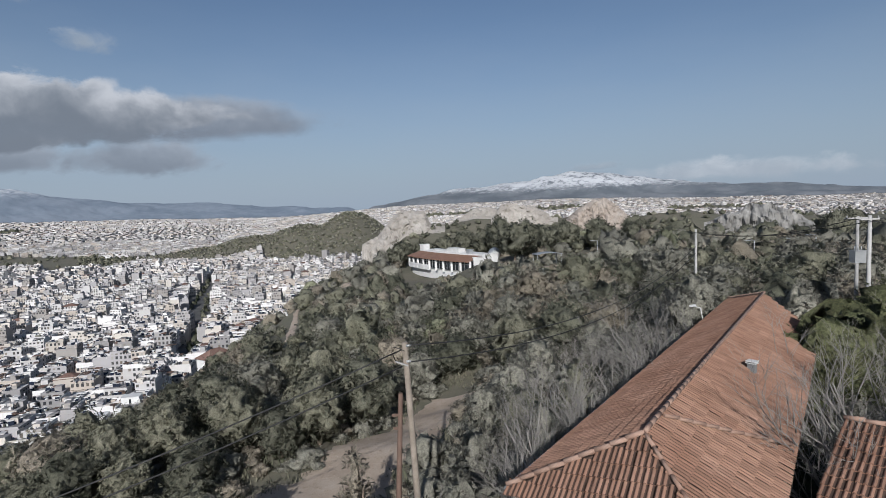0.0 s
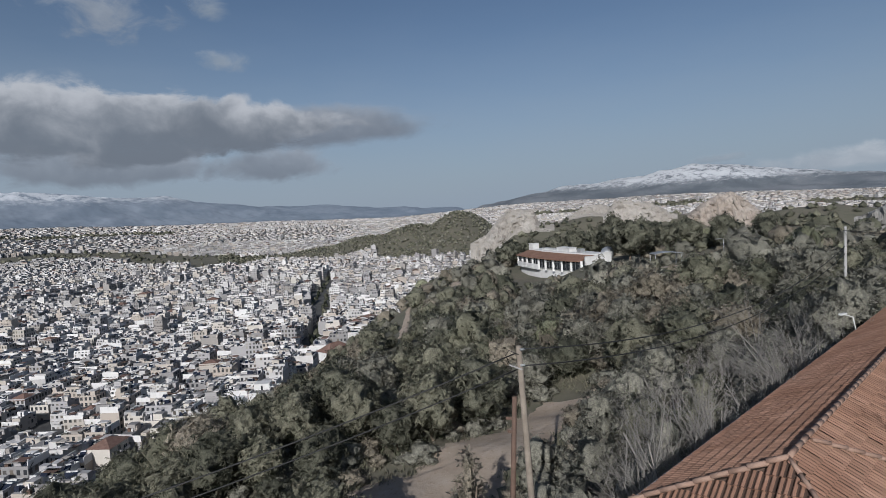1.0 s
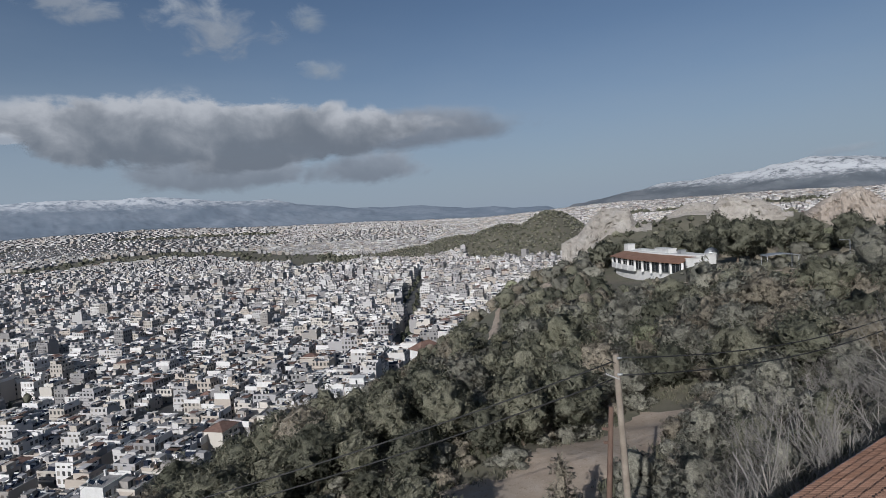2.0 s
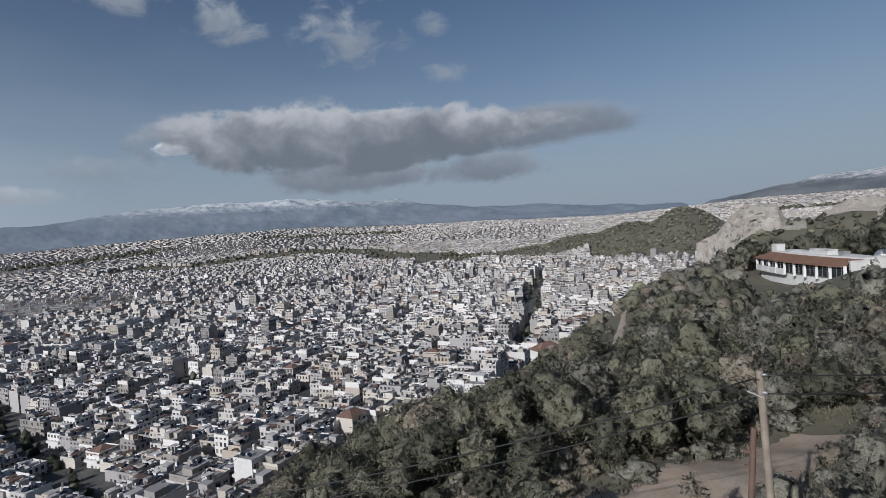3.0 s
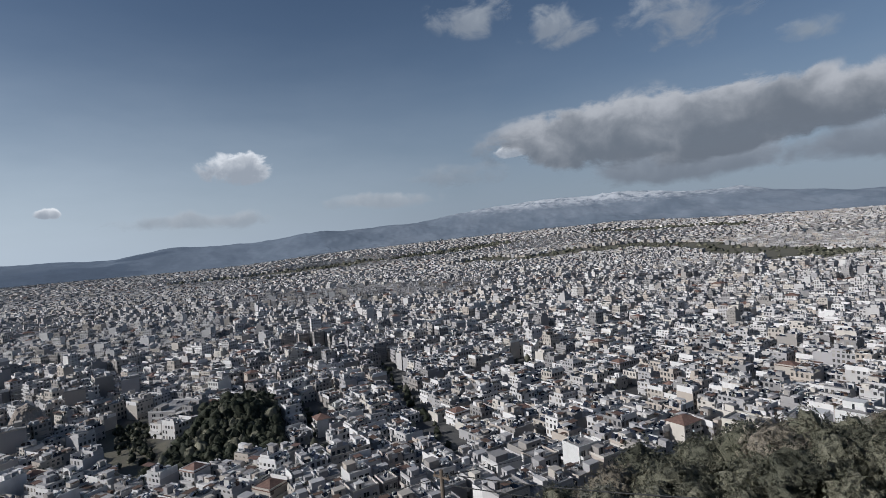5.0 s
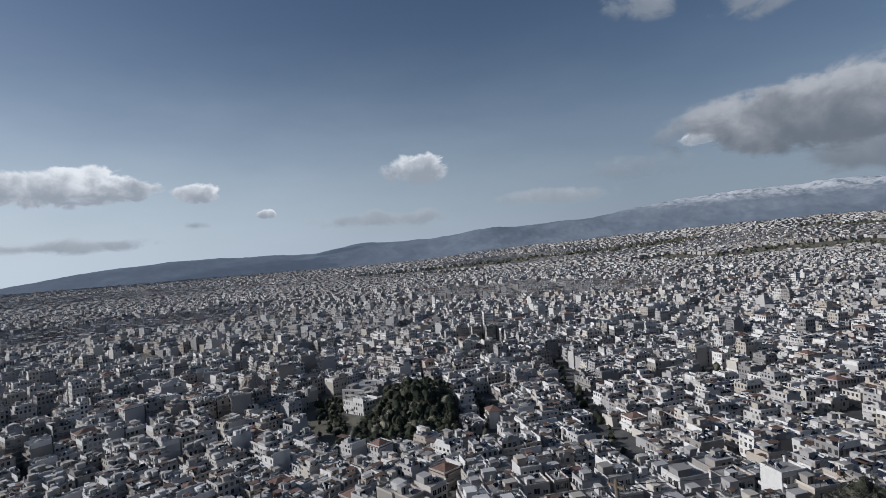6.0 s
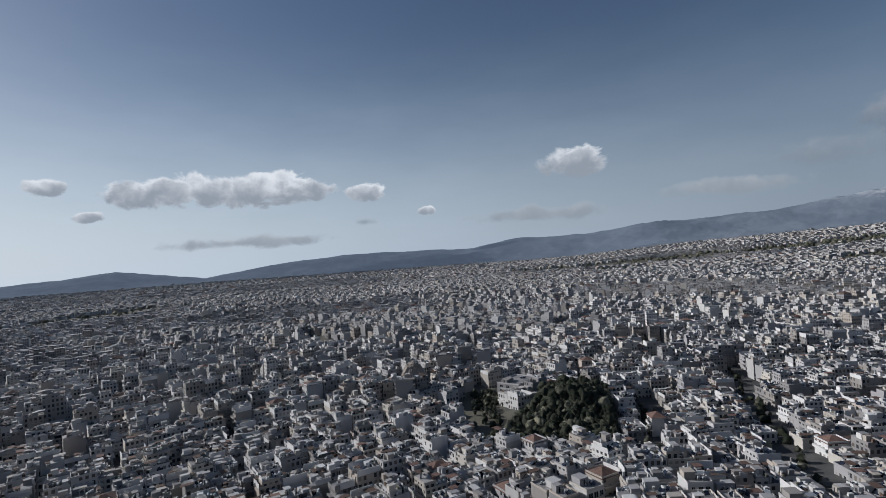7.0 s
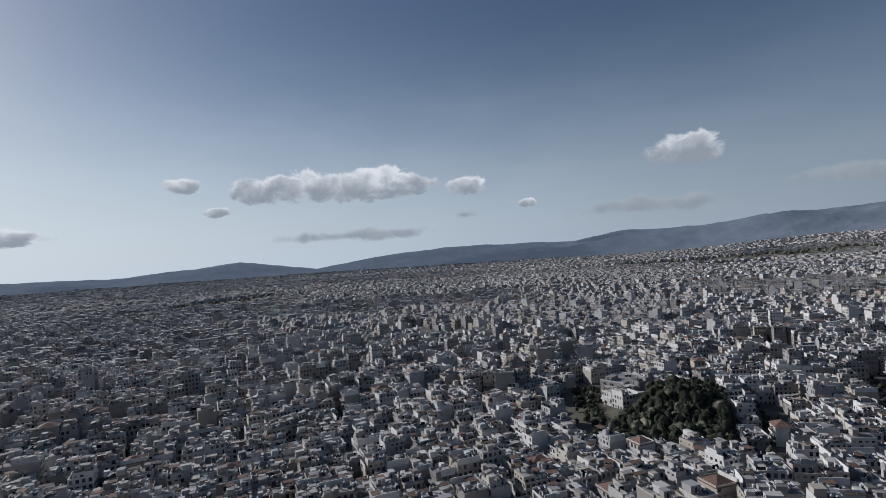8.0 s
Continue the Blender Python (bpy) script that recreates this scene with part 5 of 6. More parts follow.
def tile_mesh(mat, w=0.122, l=0.4):
    """One clay tile, wavy across, lying along -y from its upper end."""
    us = np.array([0, 0.15, 0.31, 0.47, 0.62, 0.8, 1.0])
    prof = np.array([0.0, 0.026, 0.036, 0.026, 0.0, -0.004, 0.0])
    vs = []
    for y, dz in ((0.0, 0.0), (-l, 0.036)):
        for u, h in zip(us, prof):
            vs.append(((u - 0.5) * w, y, h + dz))
    for u, h in zip(us, prof):
        vs.append(((u - 0.5) * w, -l, h + 0.004))
    fs = [(i, i + 1, i + 8, i + 7)[::-1] for i in range(6)] + [(7 + i, 8 + i, 15 + i, 14 + i)[::-1] for i in range(6)]
    # channel faces get the dark grime and painted groove shadow
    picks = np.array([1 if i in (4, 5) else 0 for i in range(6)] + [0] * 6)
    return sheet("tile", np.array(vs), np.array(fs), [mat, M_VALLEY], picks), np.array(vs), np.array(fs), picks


TILE_ME, TILE_V, TILE_F, TILE_P = tile_mesh(M_TILE)


def inside(poly, p):
    c = False
    for (ax, ay), (bx, by) in zip(poly, poly[1:] + poly[:1]):
        if (ay > p[1]) != (by > p[1]) and p[0] < (bx - ax) * (p[1] - ay) / (by - ay) + ax:
            c = not c
    return c


LATER = []  # single tiles, made last


def tiled_plane(corners, down, parent, near, seed):
    """Covers a flat roof face (corner points in order) with rows of tiles; down points down the slope. near: which tiles are parts."""
    rng = np.random.default_rng(seed)
    n = (corners[1] - corners[0]).cross(corners[2] - corners[0]).normalized()
    if n.z < 0:
        n = -n
    dn = (down - n * down.dot(n)).normalized()
    ac = n.cross(dn).normalized() * -1
    o = corners[0]
    flat = [((c - o).dot(ac), (c - o).dot(dn)) for c in corners]
    bm = bmesh.new()
    bm.faces.new([bm.verts.new(c - n * 0.03) for c in corners])
    ext = bmesh.ops.extrude_face_region(bm, geom=bm.faces[:])
    for v in ext["geom"]:
        if isinstance(v, bmesh.types.BMVert):
            v.co -= n * 0.12
    part("roof_board", bm, M_BROWN, parent)
    a0, a1 = min(f[0] for f in flat), max(f[0] for f in flat)
    d0, d1 = min(f[1] for f in flat), max(f[1] for f in flat)
    rot = np.array([list(-ac), list(-dn), list(n)]).T
    vs, fs, k = [], [], 0
    for i in range(int((a1 - a0) / 0.13) + 1):
        for j in range(int((d1 - d0) / 0.34) + 1):
            a, d = a0 + 0.065 + i * 0.13, d0 + j * 0.34
            if not inside(flat, (a, d + 0.2)):
                continue
            p = o + ac * (a + rng.normal(0, 0.006)) + dn * d + n * (0.01 + rng.normal(0, 0.004))
            if near(p) and len(LATER) < 300:
                LATER.append((parent, Matrix.Translation(p) @ Matrix(rot.tolist()).to_4x4()))
            else:
                vs.append(TILE_V @ rot.T + np.array(p))
                fs.append(TILE_F + 21 * k)
                k += 1
    if not vs:
        return
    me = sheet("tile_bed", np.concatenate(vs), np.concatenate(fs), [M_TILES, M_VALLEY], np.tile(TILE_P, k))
    tagged(part("tile_bed", me, M_TILES, parent), "rows of weathered red clay tiles", kind="stuff")


def cap_row(parent, a, b, name="ridge_cap", r=0.058):
    """Half-round cap tiles bedded in mortar between two points."""
    d = b - a
    n = max(int(d.length / 0.36), 1)
    rng = random.Random(n)
    up = Vector((0, 0, 0.015))
    for i in range(n):
        bm = bmesh.new()
        p, q = a + d * (i / n), a + d * ((i + 1.12) / n)
        tube(bm, [p + up * rng.uniform(-1, 1), q + up * 1.6], [r * rng.uniform(0.88, 0.98), r * 1.06], 8, 0)
        part(name, bm, M_MORTAR, parent)


def tiled_house():
    e = thing("tiled_house", pose(0, 0, ZC - 11), "long low house under a weathered red tile hip roof", "house")
    e.matrix_world = Matrix()
    H, E = so(11.2, -3.28, -4.8), so(32, -3.28, -4.8)
    L0, L1 = so(10.26, -6.05, -6.32), so(39.0, -6.05, -6.32)
    R0, R1 = so(8.75, -0.95, -6.075), so(29.5, -0.95, -6.075)
    left, right = Vector((-0.8, 0.6, -0.5)), Vector((0.8, -0.6, -0.5))
    tiled_plane([H, L0, L1, E], left, e, lambda p: p.dot(S_DIR) < 13.2, 1)
    tiled_plane([H, E, R1, R0], right, e, lambda p: p.dot(S_DIR) < 14.2, 2)
    tiled_plane([H, R0, L0], Vector((-0.6, -0.8, -0.5)), e, lambda p: True, 3)
    lift = Vector((0, 0, 0.07))
    cap_row(e, H + lift, E + lift)
    cap_row(e, H + lift, L0 + lift, "hip_cap")
    cap_row(e, H + lift * 0.6, R0 + lift * 0.6, "hip_cap", 0.045)
    cap_row(e, so(12.4, -3.2, -4.83) + lift, so(15.2, -0.98, -6.04) + lift, "cross_cap", 0.045)
    cap_row(e, L1 + lift, E + lift, "end_cap", 0.065)
    bm = bmesh.new()
    for s0, s1, o0, o1 in ((10.9, 31.6, -5.6, -5.35), (10.9, 29.0, -1.9, -1.65), (10.9, 11.15, -5.35, -1.9), (28.8, 29.0, -5.35, -1.9)):
        vs = [bm.verts.new(so(s, o, z)) for z in (-15.5, -6.05) for s, o in ((s0, o0), (s1, o0), (s1, o1), (s0, o1))]
        for f in ((3, 2, 1, 0), (4, 5, 6, 7), (0, 1, 5, 4), (1, 2, 6, 5), (2, 3, 7, 6), (3, 0, 4, 7)):
            bm.faces.new([vs[i] for i in f])
    part("wall", bm, M_WHITE, e, "pale plaster wall")
    bm = bmesh.new()
    tube(bm, [so(10.3, -6.13, -6.42), so(38, -6.13, -6.42)], [0.07, 0.07], 8)
    part("gutter", bm, M_METAL, e, "dark metal gutter")
    bm = bmesh.new()
    tube(bm, [so(31, -6.0, -6.2), so(31, -6.1, -5.6)], [0.03, 0.03], 6)
    box(bm, -0.22, 0.22, -0.07, 0.07, -0.04, 0.04, 0, Matrix.Translation(so(31, -6.5, -5.5)) @ Matrix.Rotation(0.6, 4, "Z"))
    tube(bm, [so(31, -6.1, -5.6), so(31, -6.5, -5.5)], [0.025, 0.025], 6)
    part("floodlight", bm, M_WHITE, e, "small white floodlight on the eave")
    c = thing("roof_vent", Matrix.Translation(so(19, -2.25, -5.4)) @ Matrix.Rotation(-0.93, 4, "Z") @ Matrix.Scale(0.5, 4), "grey sheet-metal flue with a pale cap on the tile roof", "chimney")
    bm = bmesh.new()
    box(bm, -0.22, 0.22, -0.2, 0.2, -0.2, 0.62)
    box(bm, -0.27, 0.27, -0.25, 0.25, -0.05, 0.05)
    part("flue", bm, M_METAL, c)
    bm = bmesh.new()
    for z in (0.68, 0.8):
        box(bm, -0.3, 0.3, -0.28, 0.28, z, z + 0.05)
    for x in (-0.18, 0.18):
        box(bm, x - 0.02, x + 0.02, -0.02, 0.02, 0.6, 0.82)
    part("cap", bm, M_WHITE, c, "pale slatted cap")
    # the neighbour's roof
    f = thing("tiled_annex", Matrix(), "small annex under a sloping red tile roof", "house")
    D, X = Vector((-0.72, -0.69, -0.3)).normalized(), Vector((0.69, -0.72, 0)).normalized()
    T = Vector((9.35, 12.35, ZC - 5.2))
    tiled_plane([T, T + D * 5.2, T + D * 5.2 + X * 6.5, T + X * 6.5], D, f, lambda p: (p - T).dot(X) < 0.9, 4)
    cap_row(f, T + lift, T + X * 6.5 + lift)
    bm = bmesh.new()
    low = T + D * 4.9 + X * 0.35
    for a, b in ((T + X * 0.35 + D * 0.2, low), (T + X * 0.35 + D * 0.2, T + X * 6.3 + D * 0.2), (low, low + X * 5.9)):
        w = (b - a).cross(Vector((0, 0, 1))).normalized() * 0.12
        zt = Vector((0, 0, -0.22))
        vs = [bm.verts.new(p) for p in (a + w + zt, b + w + zt, b - w + zt, a - w + zt)] + [bm.verts.new((p.x, p.y, ZC - 16)) for p in (a + w, b + w, b - w, a - w)]
        for g in ((3, 2, 1, 0), (4, 5, 6, 7), (0, 1, 5, 4), (1, 2, 6, 5), (2, 3, 7, 6), (3, 0, 4, 7)):
            bm.faces.new([vs[i] for i in g])
    part("wall", bm, M_WHITE, f, "pale plaster wall")


tiled_house()


# ---- plants round the house ----
def stand(e, x, y, z=None, s=1.0, turn=0.0, tall=1.0):
    e.matrix_world = pose(x, y, float(land(x, y)) - 0.1 if z is None else ZC + z, 0, 0, turn) @ Matrix.Diagonal((s, s, s * tall, 1))


def house_plants():
    def bare(x, y, wide, high, seed, stems=7, kids=5, label="tall leafless grey shrub with dense upright twigs beside the roof"):
        e = make_bare("bare_tree", label, wide, high, seed, stems, kids)
        stand(e, x, y, None, 1, seed * 40)

    bare(3.4, 17.8, 3.8, float(ZC - 6.2 - land(3.4, 17.8)), 501, 9)
    bare(5.4, 21.0, 3.0, float(ZC - 6.2 - land(5.4, 21.0)), 502, 7)
    bare(12.4, 30.0, 5.2, float(ZC - 4.8 - land(12.4, 30)), 503)
    bare(9.4, 26.5, 3.6, float(ZC - 6.4 - land(9.4, 26.5)), 506, 7)
    bare(11.1, 13.6, 3.8, float(ZC - 4.0 - land(11.1, 13.6)), 504, 8, 6, "spreading leafless grey tree reaching over the roof")
    bare(13.4, 15.8, 3.8, float(ZC - 3.9 - land(13.4, 15.8)), 505, 7, 5, "spreading leafless grey tree reaching over the roof")
    rows = [("laurel_tree", "bright green leafy tree leaning over the tiled roof", "bush", M_LAUREL, 6.0, 1.0, 15.9, 21.6, -3.1, 260),
            ("ivy_bush", "olive-brown bush growing against the far roof edge", "bush", M_SCRUB, 3.2, 1.0, 17.9, 25.6, -4.4, 150),
            ("laurel_tree", "bright green leafy tree behind the roof", "bush", M_LAUREL, 6.5, 1.0, 22.5, 25.5, -3.0, 260),
            ("laurel_tree", "dull green leafy tree behind the roof", "bush", M_OLIVE, 5.5, 1.0, 21.0, 31.0, -3.4, 200),
            ("oak_tree", "russet-leaved tree beside the road poles", "bush", M_SCRUB, 5.0, 1.0, 29.0, 33.5, -3.8, 200),
            ("cypress_tree", "slim dark green cypress by the house", "cypress", M_PINE, 2.6, 1.0, 6.0, 24.6, -6.8, 150),
            ("cypress_tree", "slim grey-green cypress by the house", "cypress", M_OLIVE, 2.6, 1.0, 4.2, 22.6, -8.0, 150),
            ("fir_tree", "grey-green conifer behind the eave", "pine", M_OLIVE, 4.5, 1.0, 18.0, 38.0, -4.8, 170),
            ("cypress_sapling", "thin young cypress beside the dirt road", "cypress", M_SCRUB, 1.1, 1.0, -4.3, 23.5, -10.6, 70),
            ("broom_bush", "dense upright grey-green bush beside the pole", "bush", M_OLIVE, 3.6, 1.0, 0.6, 22.5, -10.8, 170),
            ("broom_bush", "dense upright grey-green bush below the roof", "bush", M_OLIVE, 3.6, 1.0, 2.2, 25.5, -11.0, 170),
            ("broom_bush", "tall grass and dry stems round the pole", "bush", M_SCRUB, 2.4, 1.0, -1.6, 18.4, -11.6, 120),
            # two added bushes, their dark leaves standing in for shadow under the eave
            ("ivy_bush", "dark leafy bush added to fill the shadowed gap by the house wall", "bush", M_DARK, 2.6, 1.0, 7.9, 11.6, -6.5, 150),
            ("ivy_bush", "dark leafy bush added to fill the shadowed gap by the house wall", "bush", M_DARK, 3.0, 1.0, 9.6, 14.0, -6.3, 150),
            ("broom_bush", "dense grey-green bush below the roof", "bush", M_OLIVE, 3.2, 1.0, 1.0, 15.6, -11.2, 150)]
    for i, (name, label, kind, mat, wide, _, x, y, top, clumps) in enumerate(rows):
        high = float(ZC + top - land(x, y))
        e = make_tree(name, label, kind, mat, wide, high, max(30, clumps // 3), 1900, 0.18, 600 + i)
        stand(e, x, y, None, 1, 70 * i)


house_plants()


# ---- poles and wires ----
def pole(name, label, base, top, r0, r1, mat, arms=(), lamp=False, box_at=None):
    e = thing(name, Matrix(), label, "utility pole" if not lamp else "street lamp", "poles on the hill")
    bm = bmesh.new()
    b, t = Vector(base), Vector(top)
    tube(bm, [b + (b - t).normalized() * 0.6, b, b.lerp(t, 0.5), t], [r0, r0, (r0 + r1) / 2, r1], 10)
    part("post", bm, mat, e)
    for z, half, turn in arms:
        bm = bmesh.new()
        box(bm, -half, half, -0.05, 0.05, -0.05, 0.05, 0, Matrix.Translation(t + Vector((0, 0, z))) @ Matrix.Rotation(turn, 4, "Z"))
        for x in (-half * 0.85, half * 0.85):
            tube(bm, [Matrix.Translation(t + Vector((0, 0, z))) @ Matrix.Rotation(turn, 4, "Z") @ Vector((x, 0, 0.05)), Matrix.Translation(t + Vector((0, 0, z))) @ Matrix.Rotation(turn, 4, "Z") @ Vector((x, 0, 0.2))], [0.05, 0.035], 6)
        part("crossarm", bm, mat, e)
    if lamp:
        bm = bmesh.new()
        tube(bm, [t, t + Vector((-0.5, -0.2, 0.15)), t + Vector((-1.1, -0.4, 0.12))], [r1, 0.04, 0.04], 6)
        box(bm, -0.35, 0.35, -0.13, 0.13, -0.06, 0.08, 0, Matrix.Translation(t + Vector((-1.4, -0.5, 0.1))) @ Matrix.Rotation(0.35, 4, "Z"))
        part("lamp_head", bm, M_METAL, e, "grey lamp head on an arm")
    if box_at is not None:
        bm = bmesh.new()
        box(bm, -0.36, 0.36, -0.26, 0.26, -0.38, 0.38, 0, Matrix.Translation(box_at))
        box(bm, -0.4, 0.4, -0.3, 0.3, 0.38, 0.43, 0, Matrix.Translation(box_at))
        for x in (-0.22, 0, 0.22):
            tube(bm, [Vector(box_at) + Vector((x, 0, 0.42)), Vector(box_at) + Vector((x, 0, 0.7))], [0.05, 0.03], 6)
        part("transformer", bm, M_METAL, e, "grey transformer tank")
    return e


def wire(a, b, sag, r=0.026, label="thin black overhead cable between poles"):
    bm = bmesh.new()
    a, b = Vector(a), Vector(b)
    pts = [a.lerp(b, t) + Vector((0, 0, -4 * sag * t * (1 - t))) for t in [i / 16 for i in range(17)]]
    tube(bm, pts, [r] * 17, 5)
    return tagged(new("overhead_cable", mesh_of("overhead_cable", bm, M_CABLE)), label, "cable", "overhead cables")


def gz(x, y):
    return float(land(x, y))


def raise_poles():
    Z = ZC
    t1 = Vector((-1.51, 19.34, Z - 4.72))
    p = pole("wooden_utility_pole", "leaning weathered grey-brown wooden utility pole", (-1.0, 19.4, gz(-1, 19.4)), t1, 0.15, 0.105, M_WOOD)
    bm = bmesh.new()
    box(bm, -0.4, 0.1, -0.03, 0.03, -0.025, 0.025, 0, Matrix.Translation(t1 + Vector((0.02, -0.1, -0.82))) @ Matrix.Rotation(0.35, 4, "Y"))
    part("bracket", bm, M_CONC, p, "pale steel bracket")
    for z in (-0.12, -0.7):
        bm = bmesh.new()
        tube(bm, [t1 + Vector((0.05, -0.1, z)), t1 + Vector((0.22, -0.1, z + 0.02))], [0.05, 0.04], 8)
        part("insulator", bm, M_METAL, p, "small grey insulator")
    bm = bmesh.new()
    loop = [t1 + Vector((0.0, -0.12, -0.3)), t1 + Vector((-0.35, -0.1, -0.15)), t1 + Vector((-0.48, -0.05, -0.35)), t1 + Vector((-0.3, -0.05, -0.8))]
    tube(bm, loop, [0.014] * 4, 5)
    part("cable_loop", bm, M_CABLE, p)
    b = thing("brace_post", Matrix(), "reddish-brown timber post propping the utility pole", "post")
    bm = bmesh.new()
    tube(bm, [(-2.1, 19.3, gz(-2.1, 19.3) - 0.5), (-1.93, 19.3, Z - 10.56), (-1.72, 19.28, Z - 6.6)], [0.12, 0.11, 0.085], 8)
    part("timber", bm, M_BROWN, b)
    bm = bmesh.new()
    for z, w in ((-7.4, 0.2), (-7.9, 0.16)):
        box(bm, -w, w * 0.2, -0.02, 0.02, -0.05, 0.05, 0, Matrix.Translation((-1.86, 19.24, Z + z)))
    part("splinter", bm, M_BROWN, b)
    t2 = Vector((23.5, 49.7, Z - 2.36))
    pole("concrete_utility_pole", "pale grey concrete utility pole among the trees", (23.5, 49.7, gz(23.5, 49.7)), t2, 0.14, 0.1, M_CONC)
    t3 = Vector((27.6, 34.6, Z - 1.1))
    pole("concrete_utility_pole", "pale concrete pole carrying a transformer", (27.6, 34.6, gz(27.6, 34.6)), t3, 0.15, 0.11, M_CONC, [(-0.25, 0.9, 0.3)], False, (27.1, 34.9, Z - 3.8))
    t4 = Vector((29.6, 38.2, Z - 1.25))
    pole("concrete_utility_pole", "pale concrete pole with a crossarm beside the transformer", (29.6, 38.2, gz(29.6, 38.2)), t4, 0.14, 0.1, M_CONC, [(-0.15, 1.1, 0.2)])
    t5 = Vector((-24.2, 8.6, Z - 10.2))
    pole("wooden_utility_pole", "dark wooden utility pole on the slope above the town", (-24.2, 8.6, gz(-24.2, 8.6)), t5, 0.14, 0.1, M_BARK, [(-0.35, 0.5, 0.5)])
    for az, r, el in ((-33.5, 88, -3.4), (-34.9, 84, -3.1), (-30.2, 95, -3.6), (-16.1, 120, -3.5)):
        x, y = -r * math.sin(radians(az)), r * math.cos(radians(az))
        pole("street_lamp", "slim grey street lamp among the trees", (x, y, gz(x, y)), (x, y, Z + r * math.tan(radians(el))), 0.09, 0.06, M_METAL, (), True)
    for z in (-0.1, -0.72):
        wire(t1 + Vector((0.1, -0.1, z)), t2 + Vector((0, 0, -1.5 + z)), 1.9)
        wire(t1 + Vector((-0.1, -0.1, z - 0.15)), t5 + Vector((0, 0, z * 0.8 - 0.1)), 0.5)
    for dx in (-0.9, 0.9):
        wire(t3 + Vector((dx, 0, -0.2)), t4 + Vector((dx, 0, -0.1)), 0.05)
        wire(t3 + Vector((dx, 0, -0.2)), t2 + Vector((dx * 0.2, 0, -0.3)), 0.7)
        wire(t3 + Vector((dx, 0, -0.25)), (46, 30, Z - 2), 0.6)
    for x, y, z in ((-146, 70, -64), (-138, -14, -62), (-150, 20, -66), (-140, 98, -62), (-143, 44, -63)):
        wire(t5 + Vector((0, 0, -0.3)), (x, y, Z + z), 1.6, 0.02)


raise_poles()


# ---- the restaurant on the hilltop ----
def restaurant():
    base = ZC - 16.2
    e = thing("restaurant", Matrix(), "low white restaurant with curved glazed front and red tile roof", "building")
    # the front runs in a gentle bow from its near corner to its far end
    A, B = Vector((6.9, 139.8)), Vector((-10.6, 167.0))
    ch = B - A
    out = Vector((-ch.y, ch.x)).normalized()
    if out.x > 0:
        out = -out
    n = 9

    def front(t, off=0.0):
        p = A + ch * t + out * (off + 2.6 * 4 * t * (1 - t) * 0.6)
        return p

    zf, ze, zr = base + 0.1, base + 2.9, base + 4.2
    bm = bmesh.new()
    plan = [front(i / 20, -1.0) for i in range(21)] + [B - out * 10, A - out * 9.5]
    lo = [bm.verts.new((p.x, p.y, base - 3.0)) for p in plan]
    hi = [bm.verts.new((p.x, p.y, base + 0.12)) for p in plan]
    bm.faces.new(hi)
    bm.faces.new(lo[::-1])
    for i in range(len(plan)):
        bm.faces.new((lo[i], lo[(i + 1) % len(plan)], hi[(i + 1) % len(plan)], hi[i]))
    part("terrace", bm, M_WHITE, e, "white concrete terrace")
    for i in range(n + 1):
        p = front(i / n, -0.1)
        bm = bmesh.new()
        box(bm, -0.28, 0.28, -0.28, 0.28, zf - 0.5, ze, 0, Matrix.Translation((p.x, p.y, 0)))
        part("column", bm, M_WHITE, e, "white column")
    for i in range(n):
        a, b = front(i / n, -0.5), front((i + 1) / n, -0.5)
        d = b - a
        m = Matrix.Translation(((a.x + b.x) / 2, (a.y + b.y) / 2, 0)) @ Matrix.Rotation(math.atan2(d.y, d.x), 4, "Z")
        w = d.length / 2
        bm = bmesh.new()
        box(bm, -w, w, -0.04, 0.04, zf + 0.1, ze - 0.05, 0, m)
        g = part("glass_wall", bm, M_GLASS, e, "dark window glass")
        bm = bmesh.new()
        for x in (-w * 0.34, w * 0.34):
            box(bm, x - 0.05, x + 0.05, -0.1, 0.1, zf + 0.1, ze - 0.05, 0, m)
        box(bm, -w, w, -0.09, 0.09, zf + 1.9, zf + 2.0, 0, m)
        part("mullion", bm, M_METAL, g)
        if i > 4:
            bm = bmesh.new()
            box(bm, -w, w, 0.5, 0.7, zf - 0.6, zf + 0.9, 0, m)
            part("low_wall", bm, M_WHITE, e, "white parapet wall")
    bm = bmesh.new()
    rings = []
    for i in range(21):
        a, b = front(i / 20, 0.7), front(i / 20, -4.2)
        rings.append([bm.verts.new((a.x, a.y, ze)), bm.verts.new((b.x, b.y, zr)), bm.verts.new((b.x, b.y, zr - 0.2)), bm.verts.new((a.x, a.y, ze - 0.22))])
    for r, s in zip(rings, rings[1:]):
        for j in range(4):
            bm.faces.new((r[j], r[(j + 1) % 4], s[(j + 1) % 4], s[j]))
    bm.faces.new(rings[0][::-1])
    bm.faces.new(rings[-1])
    part("tile_roof", bm, M_TILE, e, "sloping red tile roof band")
    bm = bmesh.new()
    inner = [front(i / 20, -4.0) for i in range(21)] + [B - out * 10.5, A - out * 8.5]
    lo = [bm.verts.new((p.x, p.y, base)) for p in inner]
    hi = [bm.verts.new((p.x, p.y, zr + 0.25)) for p in inner]
    bm.faces.new(hi)
    for i in range(len(inner)):
        bm.faces.new((lo[i], lo[(i + 1) % len(inner)], hi[(i + 1) % len(inner)], hi[i]))
    part("hall", bm, M_WHITE, e, "white flat-roofed hall")
    turn = math.atan2(ch.y, ch.x)

